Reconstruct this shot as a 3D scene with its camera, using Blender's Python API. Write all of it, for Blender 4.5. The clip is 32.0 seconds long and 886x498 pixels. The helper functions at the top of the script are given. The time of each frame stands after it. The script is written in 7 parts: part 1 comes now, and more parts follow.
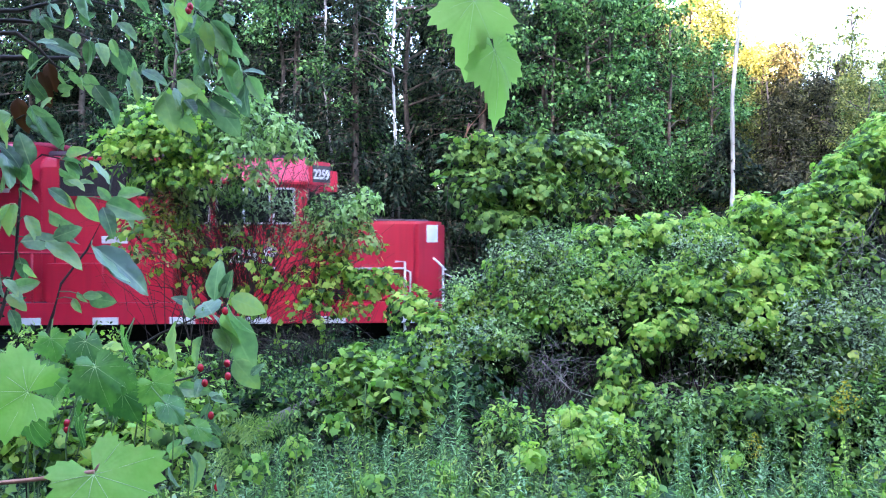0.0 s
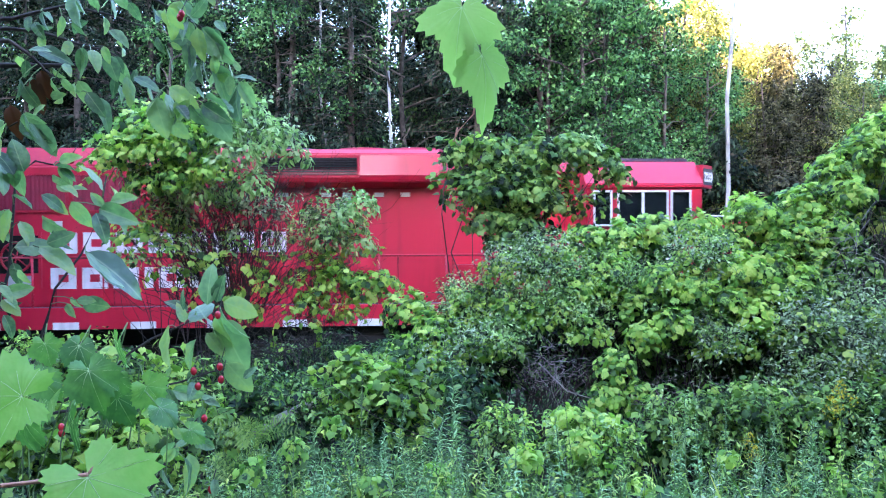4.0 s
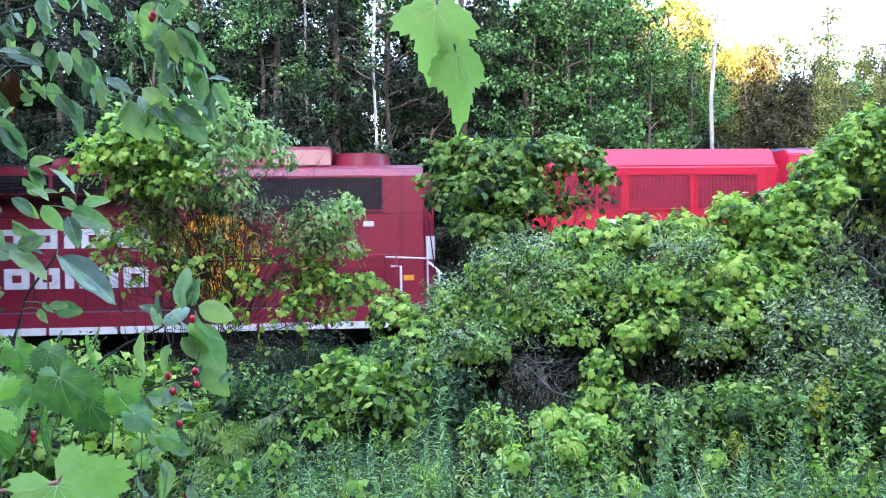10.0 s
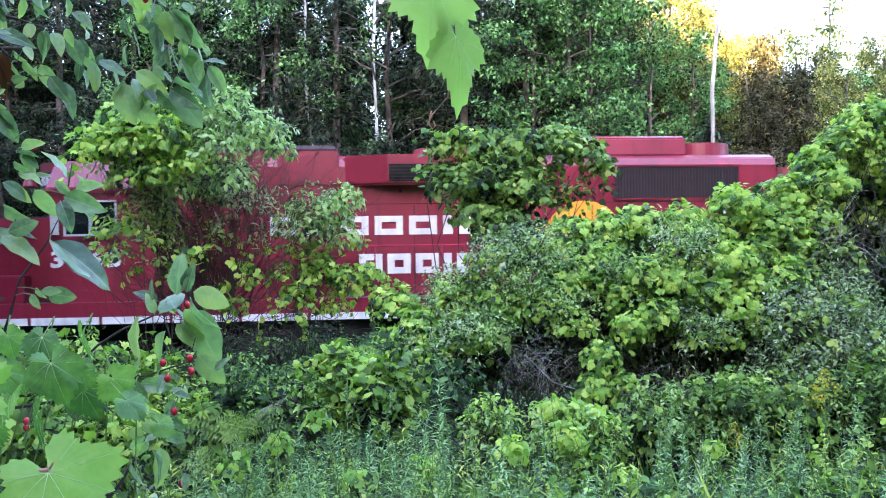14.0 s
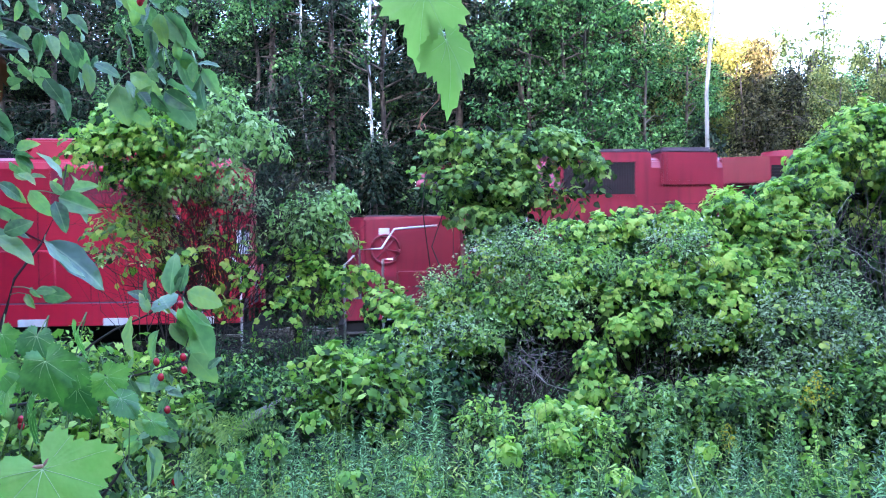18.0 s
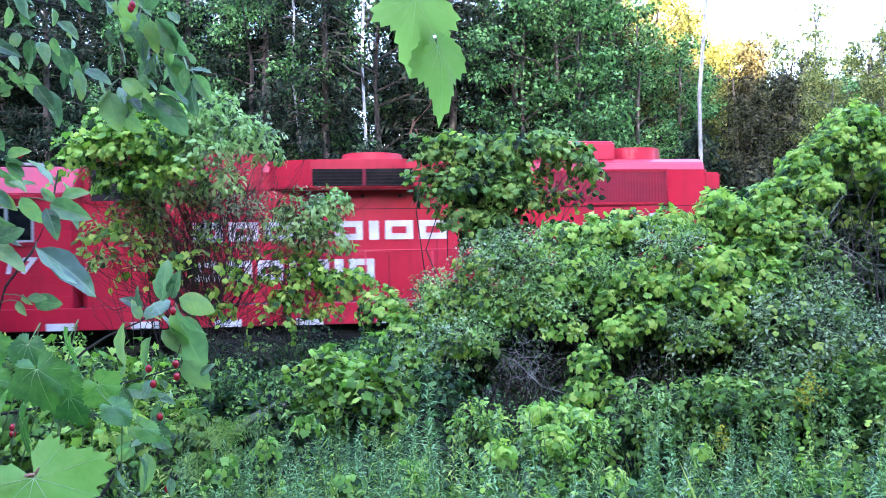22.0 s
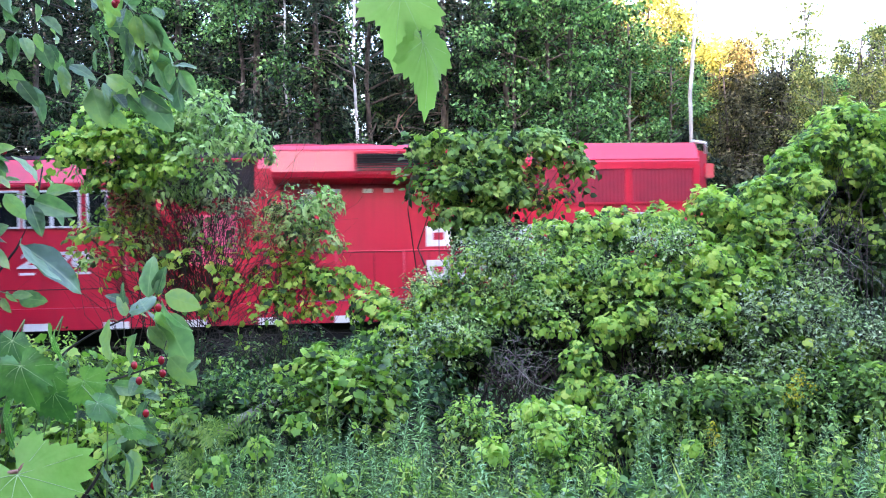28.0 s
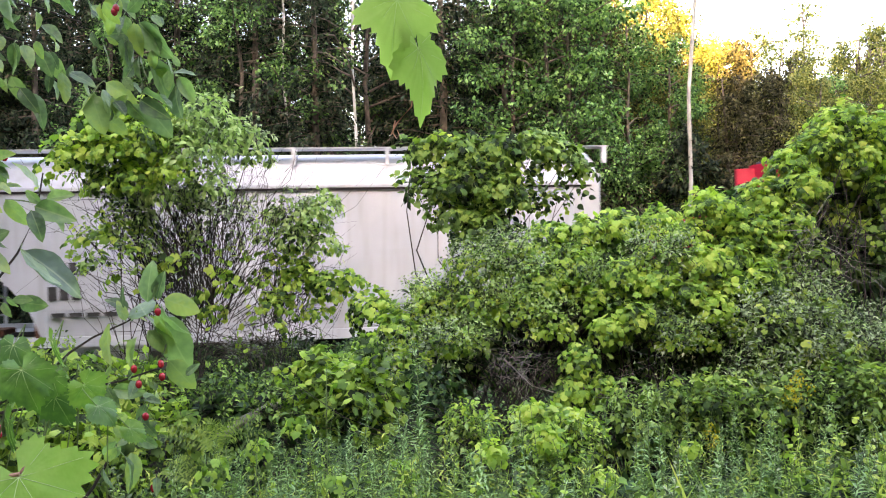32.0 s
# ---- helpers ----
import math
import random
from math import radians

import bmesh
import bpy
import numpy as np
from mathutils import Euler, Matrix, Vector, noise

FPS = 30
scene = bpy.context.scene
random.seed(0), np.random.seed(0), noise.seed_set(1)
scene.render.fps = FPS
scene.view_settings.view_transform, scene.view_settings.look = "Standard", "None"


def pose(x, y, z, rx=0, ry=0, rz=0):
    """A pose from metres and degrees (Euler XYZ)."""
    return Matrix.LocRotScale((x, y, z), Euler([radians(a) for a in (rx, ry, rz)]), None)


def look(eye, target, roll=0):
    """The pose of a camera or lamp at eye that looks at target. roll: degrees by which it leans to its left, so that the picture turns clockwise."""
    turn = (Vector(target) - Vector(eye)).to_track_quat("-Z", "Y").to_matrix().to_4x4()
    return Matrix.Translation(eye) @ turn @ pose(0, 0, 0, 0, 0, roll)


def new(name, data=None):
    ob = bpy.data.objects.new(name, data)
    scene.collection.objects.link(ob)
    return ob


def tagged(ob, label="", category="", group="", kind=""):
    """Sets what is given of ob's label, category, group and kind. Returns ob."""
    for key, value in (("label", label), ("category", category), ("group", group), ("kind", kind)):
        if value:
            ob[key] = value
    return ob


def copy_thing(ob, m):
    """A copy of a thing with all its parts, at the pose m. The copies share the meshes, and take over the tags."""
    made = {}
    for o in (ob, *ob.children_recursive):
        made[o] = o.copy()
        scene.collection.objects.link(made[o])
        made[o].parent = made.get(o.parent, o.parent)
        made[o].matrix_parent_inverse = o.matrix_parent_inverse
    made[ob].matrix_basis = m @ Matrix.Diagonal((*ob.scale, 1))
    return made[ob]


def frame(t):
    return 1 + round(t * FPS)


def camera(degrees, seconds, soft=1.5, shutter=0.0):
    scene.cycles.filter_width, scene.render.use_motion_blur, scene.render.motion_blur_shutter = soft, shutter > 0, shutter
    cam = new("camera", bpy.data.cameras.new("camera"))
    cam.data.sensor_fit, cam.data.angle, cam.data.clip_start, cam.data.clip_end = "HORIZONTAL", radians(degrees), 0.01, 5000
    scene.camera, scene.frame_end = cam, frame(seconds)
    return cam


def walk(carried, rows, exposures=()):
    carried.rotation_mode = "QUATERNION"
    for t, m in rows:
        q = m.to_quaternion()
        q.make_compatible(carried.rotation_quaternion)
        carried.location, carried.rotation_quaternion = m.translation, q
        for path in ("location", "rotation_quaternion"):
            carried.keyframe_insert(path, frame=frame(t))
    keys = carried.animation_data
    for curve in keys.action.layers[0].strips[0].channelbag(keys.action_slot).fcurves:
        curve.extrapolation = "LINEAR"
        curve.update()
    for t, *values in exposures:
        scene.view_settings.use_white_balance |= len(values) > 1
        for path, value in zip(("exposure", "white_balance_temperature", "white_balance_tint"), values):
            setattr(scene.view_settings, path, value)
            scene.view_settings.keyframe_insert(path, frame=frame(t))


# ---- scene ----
SECONDS = 32.0
EXPO = 4.2
cam = camera(58, SECONDS, soft=1.05, shutter=0.45)
walk(cam, [
    (0, pose(-0.0002, 0.0002, 1.6001, 89.146, -0.008, -0.004)),
    (0.5, pose(0.0011, -0.0015, 1.5991, 89.094, 0.028, 0.016)),
    (1, pose(0.0032, 0.0008, 1.5983, 89.031, -0.003, -0.091)),
    (1.5, pose(0.0031, 0.0037, 1.5992, 89.081, 0.202, -0.298)),
    (2, pose(0.0038, 0.0007, 1.5990, 89.160, 0.346, -0.457)),
    (2.5, pose(0.0046, -0.0032, 1.5999, 89.303, 0.322, -0.486)),
    (3, pose(0.0049, -0.0089, 1.6010, 89.419, 0.287, -0.341)),
    (3.5, pose(0.0070, -0.0107, 1.6013, 89.368, 0.309, -0.180)),
    (5.5, pose(0.0085, -0.0042, 1.5999, 89.263, 0.683, -0.660)),
    (6, pose(0.0108, -0.0009, 1.6006, 89.307, 0.776, -0.712)),
    (6.5, pose(0.0120, -0.0005, 1.6010, 89.316, 0.858, -0.865)),
    (7, pose(0.0106, -0.0007, 1.6007, 89.321, 0.840, -0.922)),
    (7.5, pose(0.0125, 0.0008, 1.5998, 89.298, 0.841, -0.956)),
    (8, pose(0.0125, 0.0026, 1.5967, 89.159, 0.829, -1.042)),
    (8.5, pose(0.0147, 0.0016, 1.5991, 89.245, 0.768, -1.215)),
    (9, pose(0.0178, -0.0049, 1.6006, 89.447, 0.715, -1.263)),
    (9.5, pose(0.0191, -0.0056, 1.6028, 89.556, 0.606, -1.257)),
    (10, pose(0.0195, -0.0037, 1.6002, 89.432, 0.807, -1.166)),
    (10.5, pose(0.0222, -0.0020, 1.6001, 89.273, 1.029, -1.069)),
    (11, pose(0.0239, 0.0000, 1.5961, 89.122, 1.020, -1.000)),
    (11.5, pose(0.0232, -0.0034, 1.5957, 89.065, 0.908, -0.893)),
    (12, pose(0.0239, -0.0010, 1.5956, 89.076, 0.670, -0.850)),
    (12.5, pose(0.0232, 0.0032, 1.5964, 89.077, 0.530, -0.868)),
    (13, pose(0.0222, 0.0071, 1.5944, 88.939, 0.620, -0.887)),
    (13.5, pose(0.0216, 0.0086, 1.5933, 88.799, 0.674, -0.965)),
    (14, pose(0.0214, 0.0103, 1.5936, 88.806, 0.683, -1.157)),
    (14.5, pose(0.0221, 0.0067, 1.5921, 88.773, 0.689, -1.208)),
    (16.5, pose(0.0247, 0.0001, 1.5954, 89.072, 0.516, -1.250)),
    (17, pose(0.0277, -0.0005, 1.5948, 89.108, 0.657, -1.408)),
    (17.5, pose(0.0291, -0.0031, 1.5939, 89.069, 0.694, -1.545)),
    (18, pose(0.0264, -0.0026, 1.5925, 88.944, 0.550, -1.512)),
    (18.5, pose(0.0262, -0.0003, 1.5933, 88.912, 0.622, -1.466)),
    (19, pose(0.0287, 0.0005, 1.5958, 88.945, 0.734, -1.547)),
    (19.5, pose(0.0297, 0.0031, 1.5954, 89.017, 0.818, -1.665)),
    (20, pose(0.0296, 0.0022, 1.5961, 89.012, 0.757, -1.811)),
    (20.5, pose(0.0302, -0.0012, 1.5943, 88.963, 0.811, -1.872)),
    (21, pose(0.0299, -0.0004, 1.5927, 88.903, 0.897, -1.918)),
    (21.5, pose(0.0297, -0.0004, 1.5942, 88.979, 0.858, -1.963)),
    (22, pose(0.0287, -0.0031, 1.5956, 89.119, 0.827, -1.917)),
    (22.5, pose(0.0306, -0.0031, 1.5978, 89.154, 0.942, -1.952)),
    (23, pose(0.0326, -0.0010, 1.5974, 89.232, 1.035, -2.075)),
    (23.5, pose(0.0328, -0.0020, 1.5971, 89.297, 0.969, -2.210)),
    (24, pose(0.0358, -0.0036, 1.5962, 89.267, 1.100, -2.329)),
    (24.5, pose(0.0366, -0.0034, 1.5949, 89.166, 1.230, -2.435)),
    (25, pose(0.0370, -0.0055, 1.5946, 89.092, 1.157, -2.483)),
    (25.5, pose(0.0376, -0.0078, 1.5941, 89.018, 1.165, -2.392)),
    (27.5, pose(0.0359, -0.0034, 1.5924, 88.989, 1.069, -2.457)),
    (28, pose(0.0358, -0.0042, 1.5918, 89.008, 0.989, -2.472)),
    (28.5, pose(0.0349, -0.0058, 1.5926, 89.099, 0.827, -2.480)),
    (29, pose(0.0375, -0.0070, 1.5949, 89.223, 0.794, -2.473)),
    (29.5, pose(0.0377, -0.0076, 1.5968, 89.372, 0.797, -2.468)),
    (30, pose(0.0378, -0.0066, 1.5951, 89.392, 0.851, -2.495)),
    (30.5, pose(0.0396, -0.0057, 1.5935, 89.280, 1.097, -2.600)),
    (31, pose(0.0383, -0.0083, 1.5920, 89.158, 1.251, -2.676)),
    (31.5, pose(0.0378, -0.0107, 1.5921, 89.129, 1.183, -2.639)),
    (32, pose(0.0390, -0.0148, 1.5940, 89.170, 1.147, -2.525)),
], exposures=[(0, EXPO, 6180, 22), (1, EXPO, 5580, 22), (2, EXPO, 5880, 22), (3, EXPO, 5780, 22), (6, EXPO, 6380, 22), (7, EXPO, 6580, 22), (9, EXPO, 6080, 22), (10, EXPO, 6580, 22), (11.6, EXPO, 6180, 22), (13, EXPO, 6280, 22), (14, EXPO, 6680, 22), (17, EXPO, 5980, 22), (18, EXPO, 5680, 22), (19, EXPO, 5880, 22), (20, EXPO, 6580, 22), (21, EXPO, 7380, 22), (22, EXPO, 5980, 22), (23, EXPO, 5880, 22), (24, EXPO, 5780, 22), (25, EXPO, 5680, 22), (28, EXPO, 6680, 22), (29, EXPO, 5780, 22), (30, EXPO - 0.1, 7180, 22), (31, EXPO - 0.25, 8730, 23), (32, EXPO - 0.25, 10130, 23)])

# ---- sky, sun ----
SUN_ELEV, SUN_AZ = 8.0, 195.0          # degrees; azimuth clockwise from +y
world = bpy.data.worlds.new("sky")
scene.world = world
world.use_nodes = True
wn = world.node_tree.nodes
sky = wn.new("ShaderNodeTexSky")
sky.sky_type = 'NISHITA'
sky.sun_disc = False
sky.sun_elevation = radians(SUN_ELEV + 18)
sky.sun_rotation = radians(SUN_AZ)
sky.air_density, sky.dust_density, sky.ozone_density = 1.0, 0.8, 1.0
wn["Background"].inputs["Strength"].default_value = 0.15
world.node_tree.links.new(sky.outputs[0], wn["Background"].inputs["Color"])
sun = new("sun", bpy.data.lights.new("sun", 'SUN'))
sun.data.energy, sun.data.angle, sun.data.color = 7.0, radians(0.6), (1.0, 0.70, 0.38)
saz, sel = radians(SUN_AZ), radians(SUN_ELEV)
SUN_FROM = Vector((math.sin(saz) * math.cos(sel), math.cos(saz) * math.cos(sel), math.sin(sel)))
sun.matrix_world = look(SUN_FROM * 60, (0, 0, 0))


# ---- materials ----
def nodes_of(name):
    m = bpy.data.materials.new(name)
    m.use_nodes = True
    return m, m.node_tree.nodes, m.node_tree.links, m.node_tree.nodes["Principled BSDF"]


def ramp(nd, stops):
    r = nd.new("ShaderNodeValToRGB")
    r.color_ramp.elements[0].position, r.color_ramp.elements[0].color = stops[0][0], (*stops[0][1], 1)
    r.color_ramp.elements[1].position, r.color_ramp.elements[1].color = stops[-1][0], (*stops[-1][1], 1)
    for p, c in stops[1:-1]:
        e = r.color_ramp.elements.new(p)
        e.color = (*c, 1)
    return r


def surface(name, c1, c2, rough=0.6, scale=3.0, metal=0.0, bump=0.2, fine=60.0, streak=None, coat=0.0, gloss=0.5):
    """Two-scale painted or raw surface: large blotches between c1 and c2, fine relief, optional vertical dirt streaks."""
    m, nd, lk, b = nodes_of(name)
    tc = nd.new("ShaderNodeTexCoord")
    n1 = nd.new("ShaderNodeTexNoise")
    n1.inputs["Scale"].default_value, n1.inputs["Detail"].default_value = scale, 6
    lk.new(tc.outputs["Object"], n1.inputs["Vector"])
    r = ramp(nd, [(0.35, c1), (0.68, c2)])
    lk.new(n1.outputs[0], r.inputs[0])
    col = r.outputs[0]
    if streak:
        mp = nd.new("ShaderNodeMapping")
        mp.inputs["Scale"].default_value = (7, 7, 0.55)
        lk.new(tc.outputs["Object"], mp.inputs[0])
        n3 = nd.new("ShaderNodeTexNoise")
        n3.inputs["Scale"].default_value, n3.inputs["Detail"].default_value = 1.0, 5
        lk.new(mp.outputs[0], n3.inputs["Vector"])
        r3 = ramp(nd, [(0.50, (0, 0, 0)), (0.78, (0.75, 0.75, 0.75))])
        lk.new(n3.outputs[0], r3.inputs[0])
        mx = nd.new("ShaderNodeMix")
        mx.data_type = 'RGBA'
        lk.new(r3.outputs[0], mx.inputs[0])
        lk.new(col, mx.inputs[6])
        mx.inputs[7].default_value = (*streak, 1)
        col = mx.outputs[2]
    lk.new(col, b.inputs["Base Color"])
    n2 = nd.new("ShaderNodeTexNoise")
    n2.inputs["Scale"].default_value, n2.inputs["Detail"].default_value = fine, 4
    lk.new(tc.outputs["Object"], n2.inputs["Vector"])
    bp = nd.new("ShaderNodeBump")
    bp.inputs["Strength"].default_value, bp.inputs["Distance"].default_value = bump, 0.01
    lk.new(n2.outputs[0], bp.inputs["Height"])
    lk.new(bp.outputs[0], b.inputs["Normal"])
    rr = nd.new("ShaderNodeMapRange")
    rr.inputs[3].default_value, rr.inputs[4].default_value = rough - 0.12, rough + 0.12
    lk.new(n1.outputs[0], rr.inputs[0])
    lk.new(rr.outputs[0], b.inputs["Roughness"])
    b.inputs["Metallic"].default_value = metal
    b.inputs["Coat Weight"].default_value = coat
    b.inputs["Specular IOR Level"].default_value = gloss
    return m


LEAF_TONE = 0.72


def leaf_stuff(name, stops, rough=0.5, trans=0.35, tint=(0.80, 1.0, 0.48), by="island", vein=0.0, gloss=0.35, ribs=False):
    """Leaf blade: colour varies from leaf to leaf along the stops, light passes through."""
    m, nd, lk, b = nodes_of(name)
    stops = [(p, tuple(LEAF_TONE * v for v in c)) for p, c in stops]
    if by == "island":
        g = nd.new("ShaderNodeNewGeometry")
        rnd = g.outputs["Random Per Island"]
    else:
        rnd = nd.new("ShaderNodeObjectInfo").outputs["Random"]
    r = ramp(nd, stops)
    tc = nd.new("ShaderNodeTexCoord")
    n1 = nd.new("ShaderNodeTexNoise")
    n1.inputs["Scale"].default_value, n1.inputs["Detail"].default_value = (3.4 if by == "island" else 2.0 if ribs else 60.0), 4
    lk.new(tc.outputs["Object"], n1.inputs["Vector"])
    mr = nd.new("ShaderNodeMapRange")
    mr.inputs[1].default_value, mr.inputs[2].default_value = 0.3, 0.7
    mr.inputs[3].default_value, mr.inputs[4].default_value = -0.38, 0.38
    lk.new(n1.outputs[0], mr.inputs[0])
    ad = nd.new("ShaderNodeMath")
    ad.operation = 'ADD'
    ad.use_clamp = True
    lk.new(rnd, ad.inputs[0])
    lk.new(mr.outputs[0], ad.inputs[1])
    lk.new(ad.outputs[0], r.inputs[0])
    lk.new(r.outputs[0], b.inputs["Base Color"])
    b.inputs["Roughness"].default_value = rough
    b.inputs["Specular IOR Level"].default_value = gloss
    if vein:
        n2 = nd.new("ShaderNodeTexNoise")
        n2.inputs["Scale"].default_value = 5 if ribs else 90
        lk.new(tc.outputs["Object"], n2.inputs["Vector"])
        bp = nd.new("ShaderNodeBump")
        bp.inputs["Strength"].default_value, bp.inputs["Distance"].default_value = vein, 0.004
        lk.new(n2.outputs[0], bp.inputs["Height"])
        lk.new(bp.outputs[0], b.inputs["Normal"])
    if ribs:
        # pale midrib and relief of side veins, from the leaf's own axes
        sp = nd.new("ShaderNodeSeparateXYZ")
        lk.new(tc.outputs["Object"], sp.inputs[0])

        def calc(op, p, q):
            k = nd.new("ShaderNodeMath")
            k.operation = op
            for i, s in enumerate((p, q)):
                if s is not None and type(s) is not float:
                    lk.new(s, k.inputs[i])
                elif s is not None:
                    k.inputs[i].default_value = s
            return k.outputs[0]
        ax = calc('ABSOLUTE', sp.outputs[0], None)
        wave = calc('SINE', calc('MULTIPLY', calc('SUBTRACT', sp.outputs[1], calc('MULTIPLY', ax, 0.8)), 40.0), None)
        lk.new(calc('ADD', n2.outputs[0], calc('MULTIPLY', wave, 0.10)), bp.inputs["Height"])
        mid = nd.new("ShaderNodeMapRange")
        mid.inputs[1].default_value, mid.inputs[2].default_value = 0.006, 0.022
        mid.inputs[3].default_value, mid.inputs[4].default_value = 0.75, 0.0
        lk.new(ax, mid.inputs[0])
        mv = nd.new("ShaderNodeMix")
        mv.data_type = 'RGBA'
        lk.new(mid.outputs[0], mv.inputs[0])
        lk.new(r.outputs[0], mv.inputs[6])
        mv.inputs[7].default_value = (0.32, 0.42, 0.20, 1)
        lk.new(mv.outputs[2], b.inputs["Base Color"])
    t = nd.new("ShaderNodeBsdfTranslucent")
    mu = nd.new("ShaderNodeMix")
    mu.data_type, mu.blend_type = 'RGBA', 'MULTIPLY'
    mu.inputs[0].default_value = 1.0
    lk.new(r.outputs[0], mu.inputs[6])
    mu.inputs[7].default_value = (tint[0] * 1.6, tint[1] * 1.6, tint[2] * 1.6, 1)
    lk.new(mu.outputs[2], t.inputs["Color"])
    mixs = nd.new("ShaderNodeMixShader")
    mixs.inputs[0].default_value = trans
    lk.new(b.outputs[0], mixs.inputs[1])
    lk.new(t.outputs[0], mixs.inputs[2])
    lk.new(mixs.outputs[0], nd["Material Output"].inputs["Surface"])
    return m


def glass(name):
    m, nd, lk, b = nodes_of(name)
    b.inputs["Base Color"].default_value = (0.006, 0.008, 0.01, 1)
    b.inputs["Roughness"].default_value = 0.06
    b.inputs["Specular IOR Level"].default_value = 0.35
    return m


RED = surface("red_paint", (0.39, 0.0055, 0.027), (0.45, 0.009, 0.036), 0.42, 0.7, bump=0.05, streak=(0.28, 0.007, 0.024), coat=0.15)
MAROON = surface("faded_dark_red_paint", (0.15, 0.006, 0.020), (0.22, 0.011, 0.031), 0.40, 0.6, bump=0.06, streak=(0.09, 0.006, 0.016), coat=0.2)
# red panel's pale reflection, put into the base colour
PINK = surface("pink_reflection_panel", (0.62, 0.10, 0.17), (0.70, 0.14, 0.22), 0.35, 2.0, bump=0.05, coat=0.4)
ROOFGREY = surface("grimy_roof_paint", (0.035, 0.025, 0.04), (0.075, 0.055, 0.08), 0.6, 2.0)
BLACK = surface("black_underframe", (0.008, 0.008, 0.009), (0.022, 0.020, 0.019), 0.8, 4.0, gloss=0.15)
LOUVRE = surface("dark_red_louvre_steel", (0.20, 0.008, 0.028), (0.28, 0.012, 0.036), 0.8, 3.0)
LOUVRE_DARK = surface("sooty_and_shadow_steel", (0.008, 0.005, 0.007), (0.026, 0.014, 0.018), 0.85, 3.0)
WHITE = surface("white_marking", (0.50, 0.50, 0.51), (0.62, 0.62, 0.62), 0.5, 5.0, streak=(0.38, 0.35, 0.34))
YELLOW = surface("golden_yellow_marking", (0.62, 0.28, 0.02), (0.74, 0.36, 0.03), 0.5, 4.0, streak=(0.5, 0.2, 0.02))
ALU = surface("bare_aluminium_frame", (0.36, 0.37, 0.38), (0.48, 0.48, 0.48), 0.4, 6.0, metal=0.3)
STEEL = surface("worn_steel", (0.10, 0.085, 0.075), (0.2, 0.17, 0.15), 0.5, 5.0, metal=0.7)
HOPPER = surface("white_grey_car_paint", (0.42, 0.435, 0.47), (0.52, 0.53, 0.56), 0.45, 0.8, bump=0.08, streak=(0.35, 0.34, 0.345))
DARKTXT = surface("black_lettering", (0.02, 0.02, 0.02), (0.05, 0.05, 0.05), 0.6, 8.0)
RUST = surface("rusty_brown_steel", (0.10, 0.035, 0.02), (0.17, 0.06, 0.03), 0.8, 5.0)
PANE = glass("dark_cab_glass")
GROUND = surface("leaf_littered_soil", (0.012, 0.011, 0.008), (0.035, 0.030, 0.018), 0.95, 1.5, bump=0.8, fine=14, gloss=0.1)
# ballast colour lowered to near black for the shade under the train
BALLAST = surface("shade_darkened_ballast", (0.012, 0.011, 0.011), (0.035, 0.032, 0.030), 0.95, 9.0, bump=1.0, fine=25, gloss=0.1)
TIE = surface("creosoted_wood", (0.03, 0.022, 0.016), (0.07, 0.05, 0.035), 0.9, 6.0)
BARK = surface("grey_brown_bark", (0.055, 0.042, 0.032), (0.13, 0.105, 0.085), 0.95, 6.0, bump=0.9, fine=22)
BIRCH = surface("white_birch_bark", (0.24, 0.23, 0.21), (0.46, 0.44, 0.41), 0.8, 3.0, bump=0.4, fine=18, streak=(0.16, 0.14, 0.12))
TWIG = surface("dead_grey_twigs", (0.14, 0.13, 0.11), (0.34, 0.31, 0.27), 0.9, 9.0)
STEM = surface("brown_stems", (0.018, 0.014, 0.012), (0.052, 0.038, 0.030), 0.85, 9.0)
GREENSTEM = surface("green_stems", (0.09, 0.16, 0.05), (0.16, 0.24, 0.08), 0.7, 9.0)
PINKSTEM = surface("pinkish_leaf_stalk", (0.36, 0.13, 0.10), (0.42, 0.24, 0.13), 0.55, 9.0)
BERRY = surface("red_berry_skin", (0.34, 0.008, 0.02), (0.48, 0.02, 0.03), 0.25, 20.0, bump=0.02)
BROWNLEAF = leaf_stuff("withered_brown_leaf", [(0, (0.06, 0.025, 0.015)), (1, (0.16, 0.07, 0.03))], 0.7, 0.2, (1, 0.7, 0.4))
GRAPE = leaf_stuff("grape_leaf", [(0, (0.035, 0.085, 0.026)), (0.3, (0.20, 0.40, 0.08)), (0.7, (0.42, 0.64, 0.12)), (1, (0.62, 0.74, 0.18))], 0.42, 0.42, gloss=0.2)
GRAPE_ONE = leaf_stuff("single_grape_leaf", [(0, (0.05, 0.11, 0.03)), (0.3, (0.23, 0.44, 0.08)), (0.7, (0.44, 0.66, 0.12)), (1, (0.62, 0.74, 0.18))], 0.42, 0.42, by="object", gloss=0.2)
# darker version of the grape leaf, with shade in its lower stops
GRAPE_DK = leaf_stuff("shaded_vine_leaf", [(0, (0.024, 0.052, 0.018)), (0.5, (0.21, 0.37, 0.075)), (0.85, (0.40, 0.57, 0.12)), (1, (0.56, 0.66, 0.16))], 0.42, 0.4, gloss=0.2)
BLUEGREEN = leaf_stuff("grey_green_shrub_leaf", [(0, (0.035, 0.060, 0.033)), (0.5, (0.31, 0.42, 0.22)), (1, (0.54, 0.62, 0.38))], 0.36, 0.34, (0.8, 1, 0.6), gloss=0.3)
SHRUB = leaf_stuff("shrub_leaf", [(0, (0.035, 0.070, 0.026)), (0.5, (0.30, 0.50, 0.16)), (1, (0.55, 0.70, 0.32))], 0.42, 0.38, gloss=0.22)
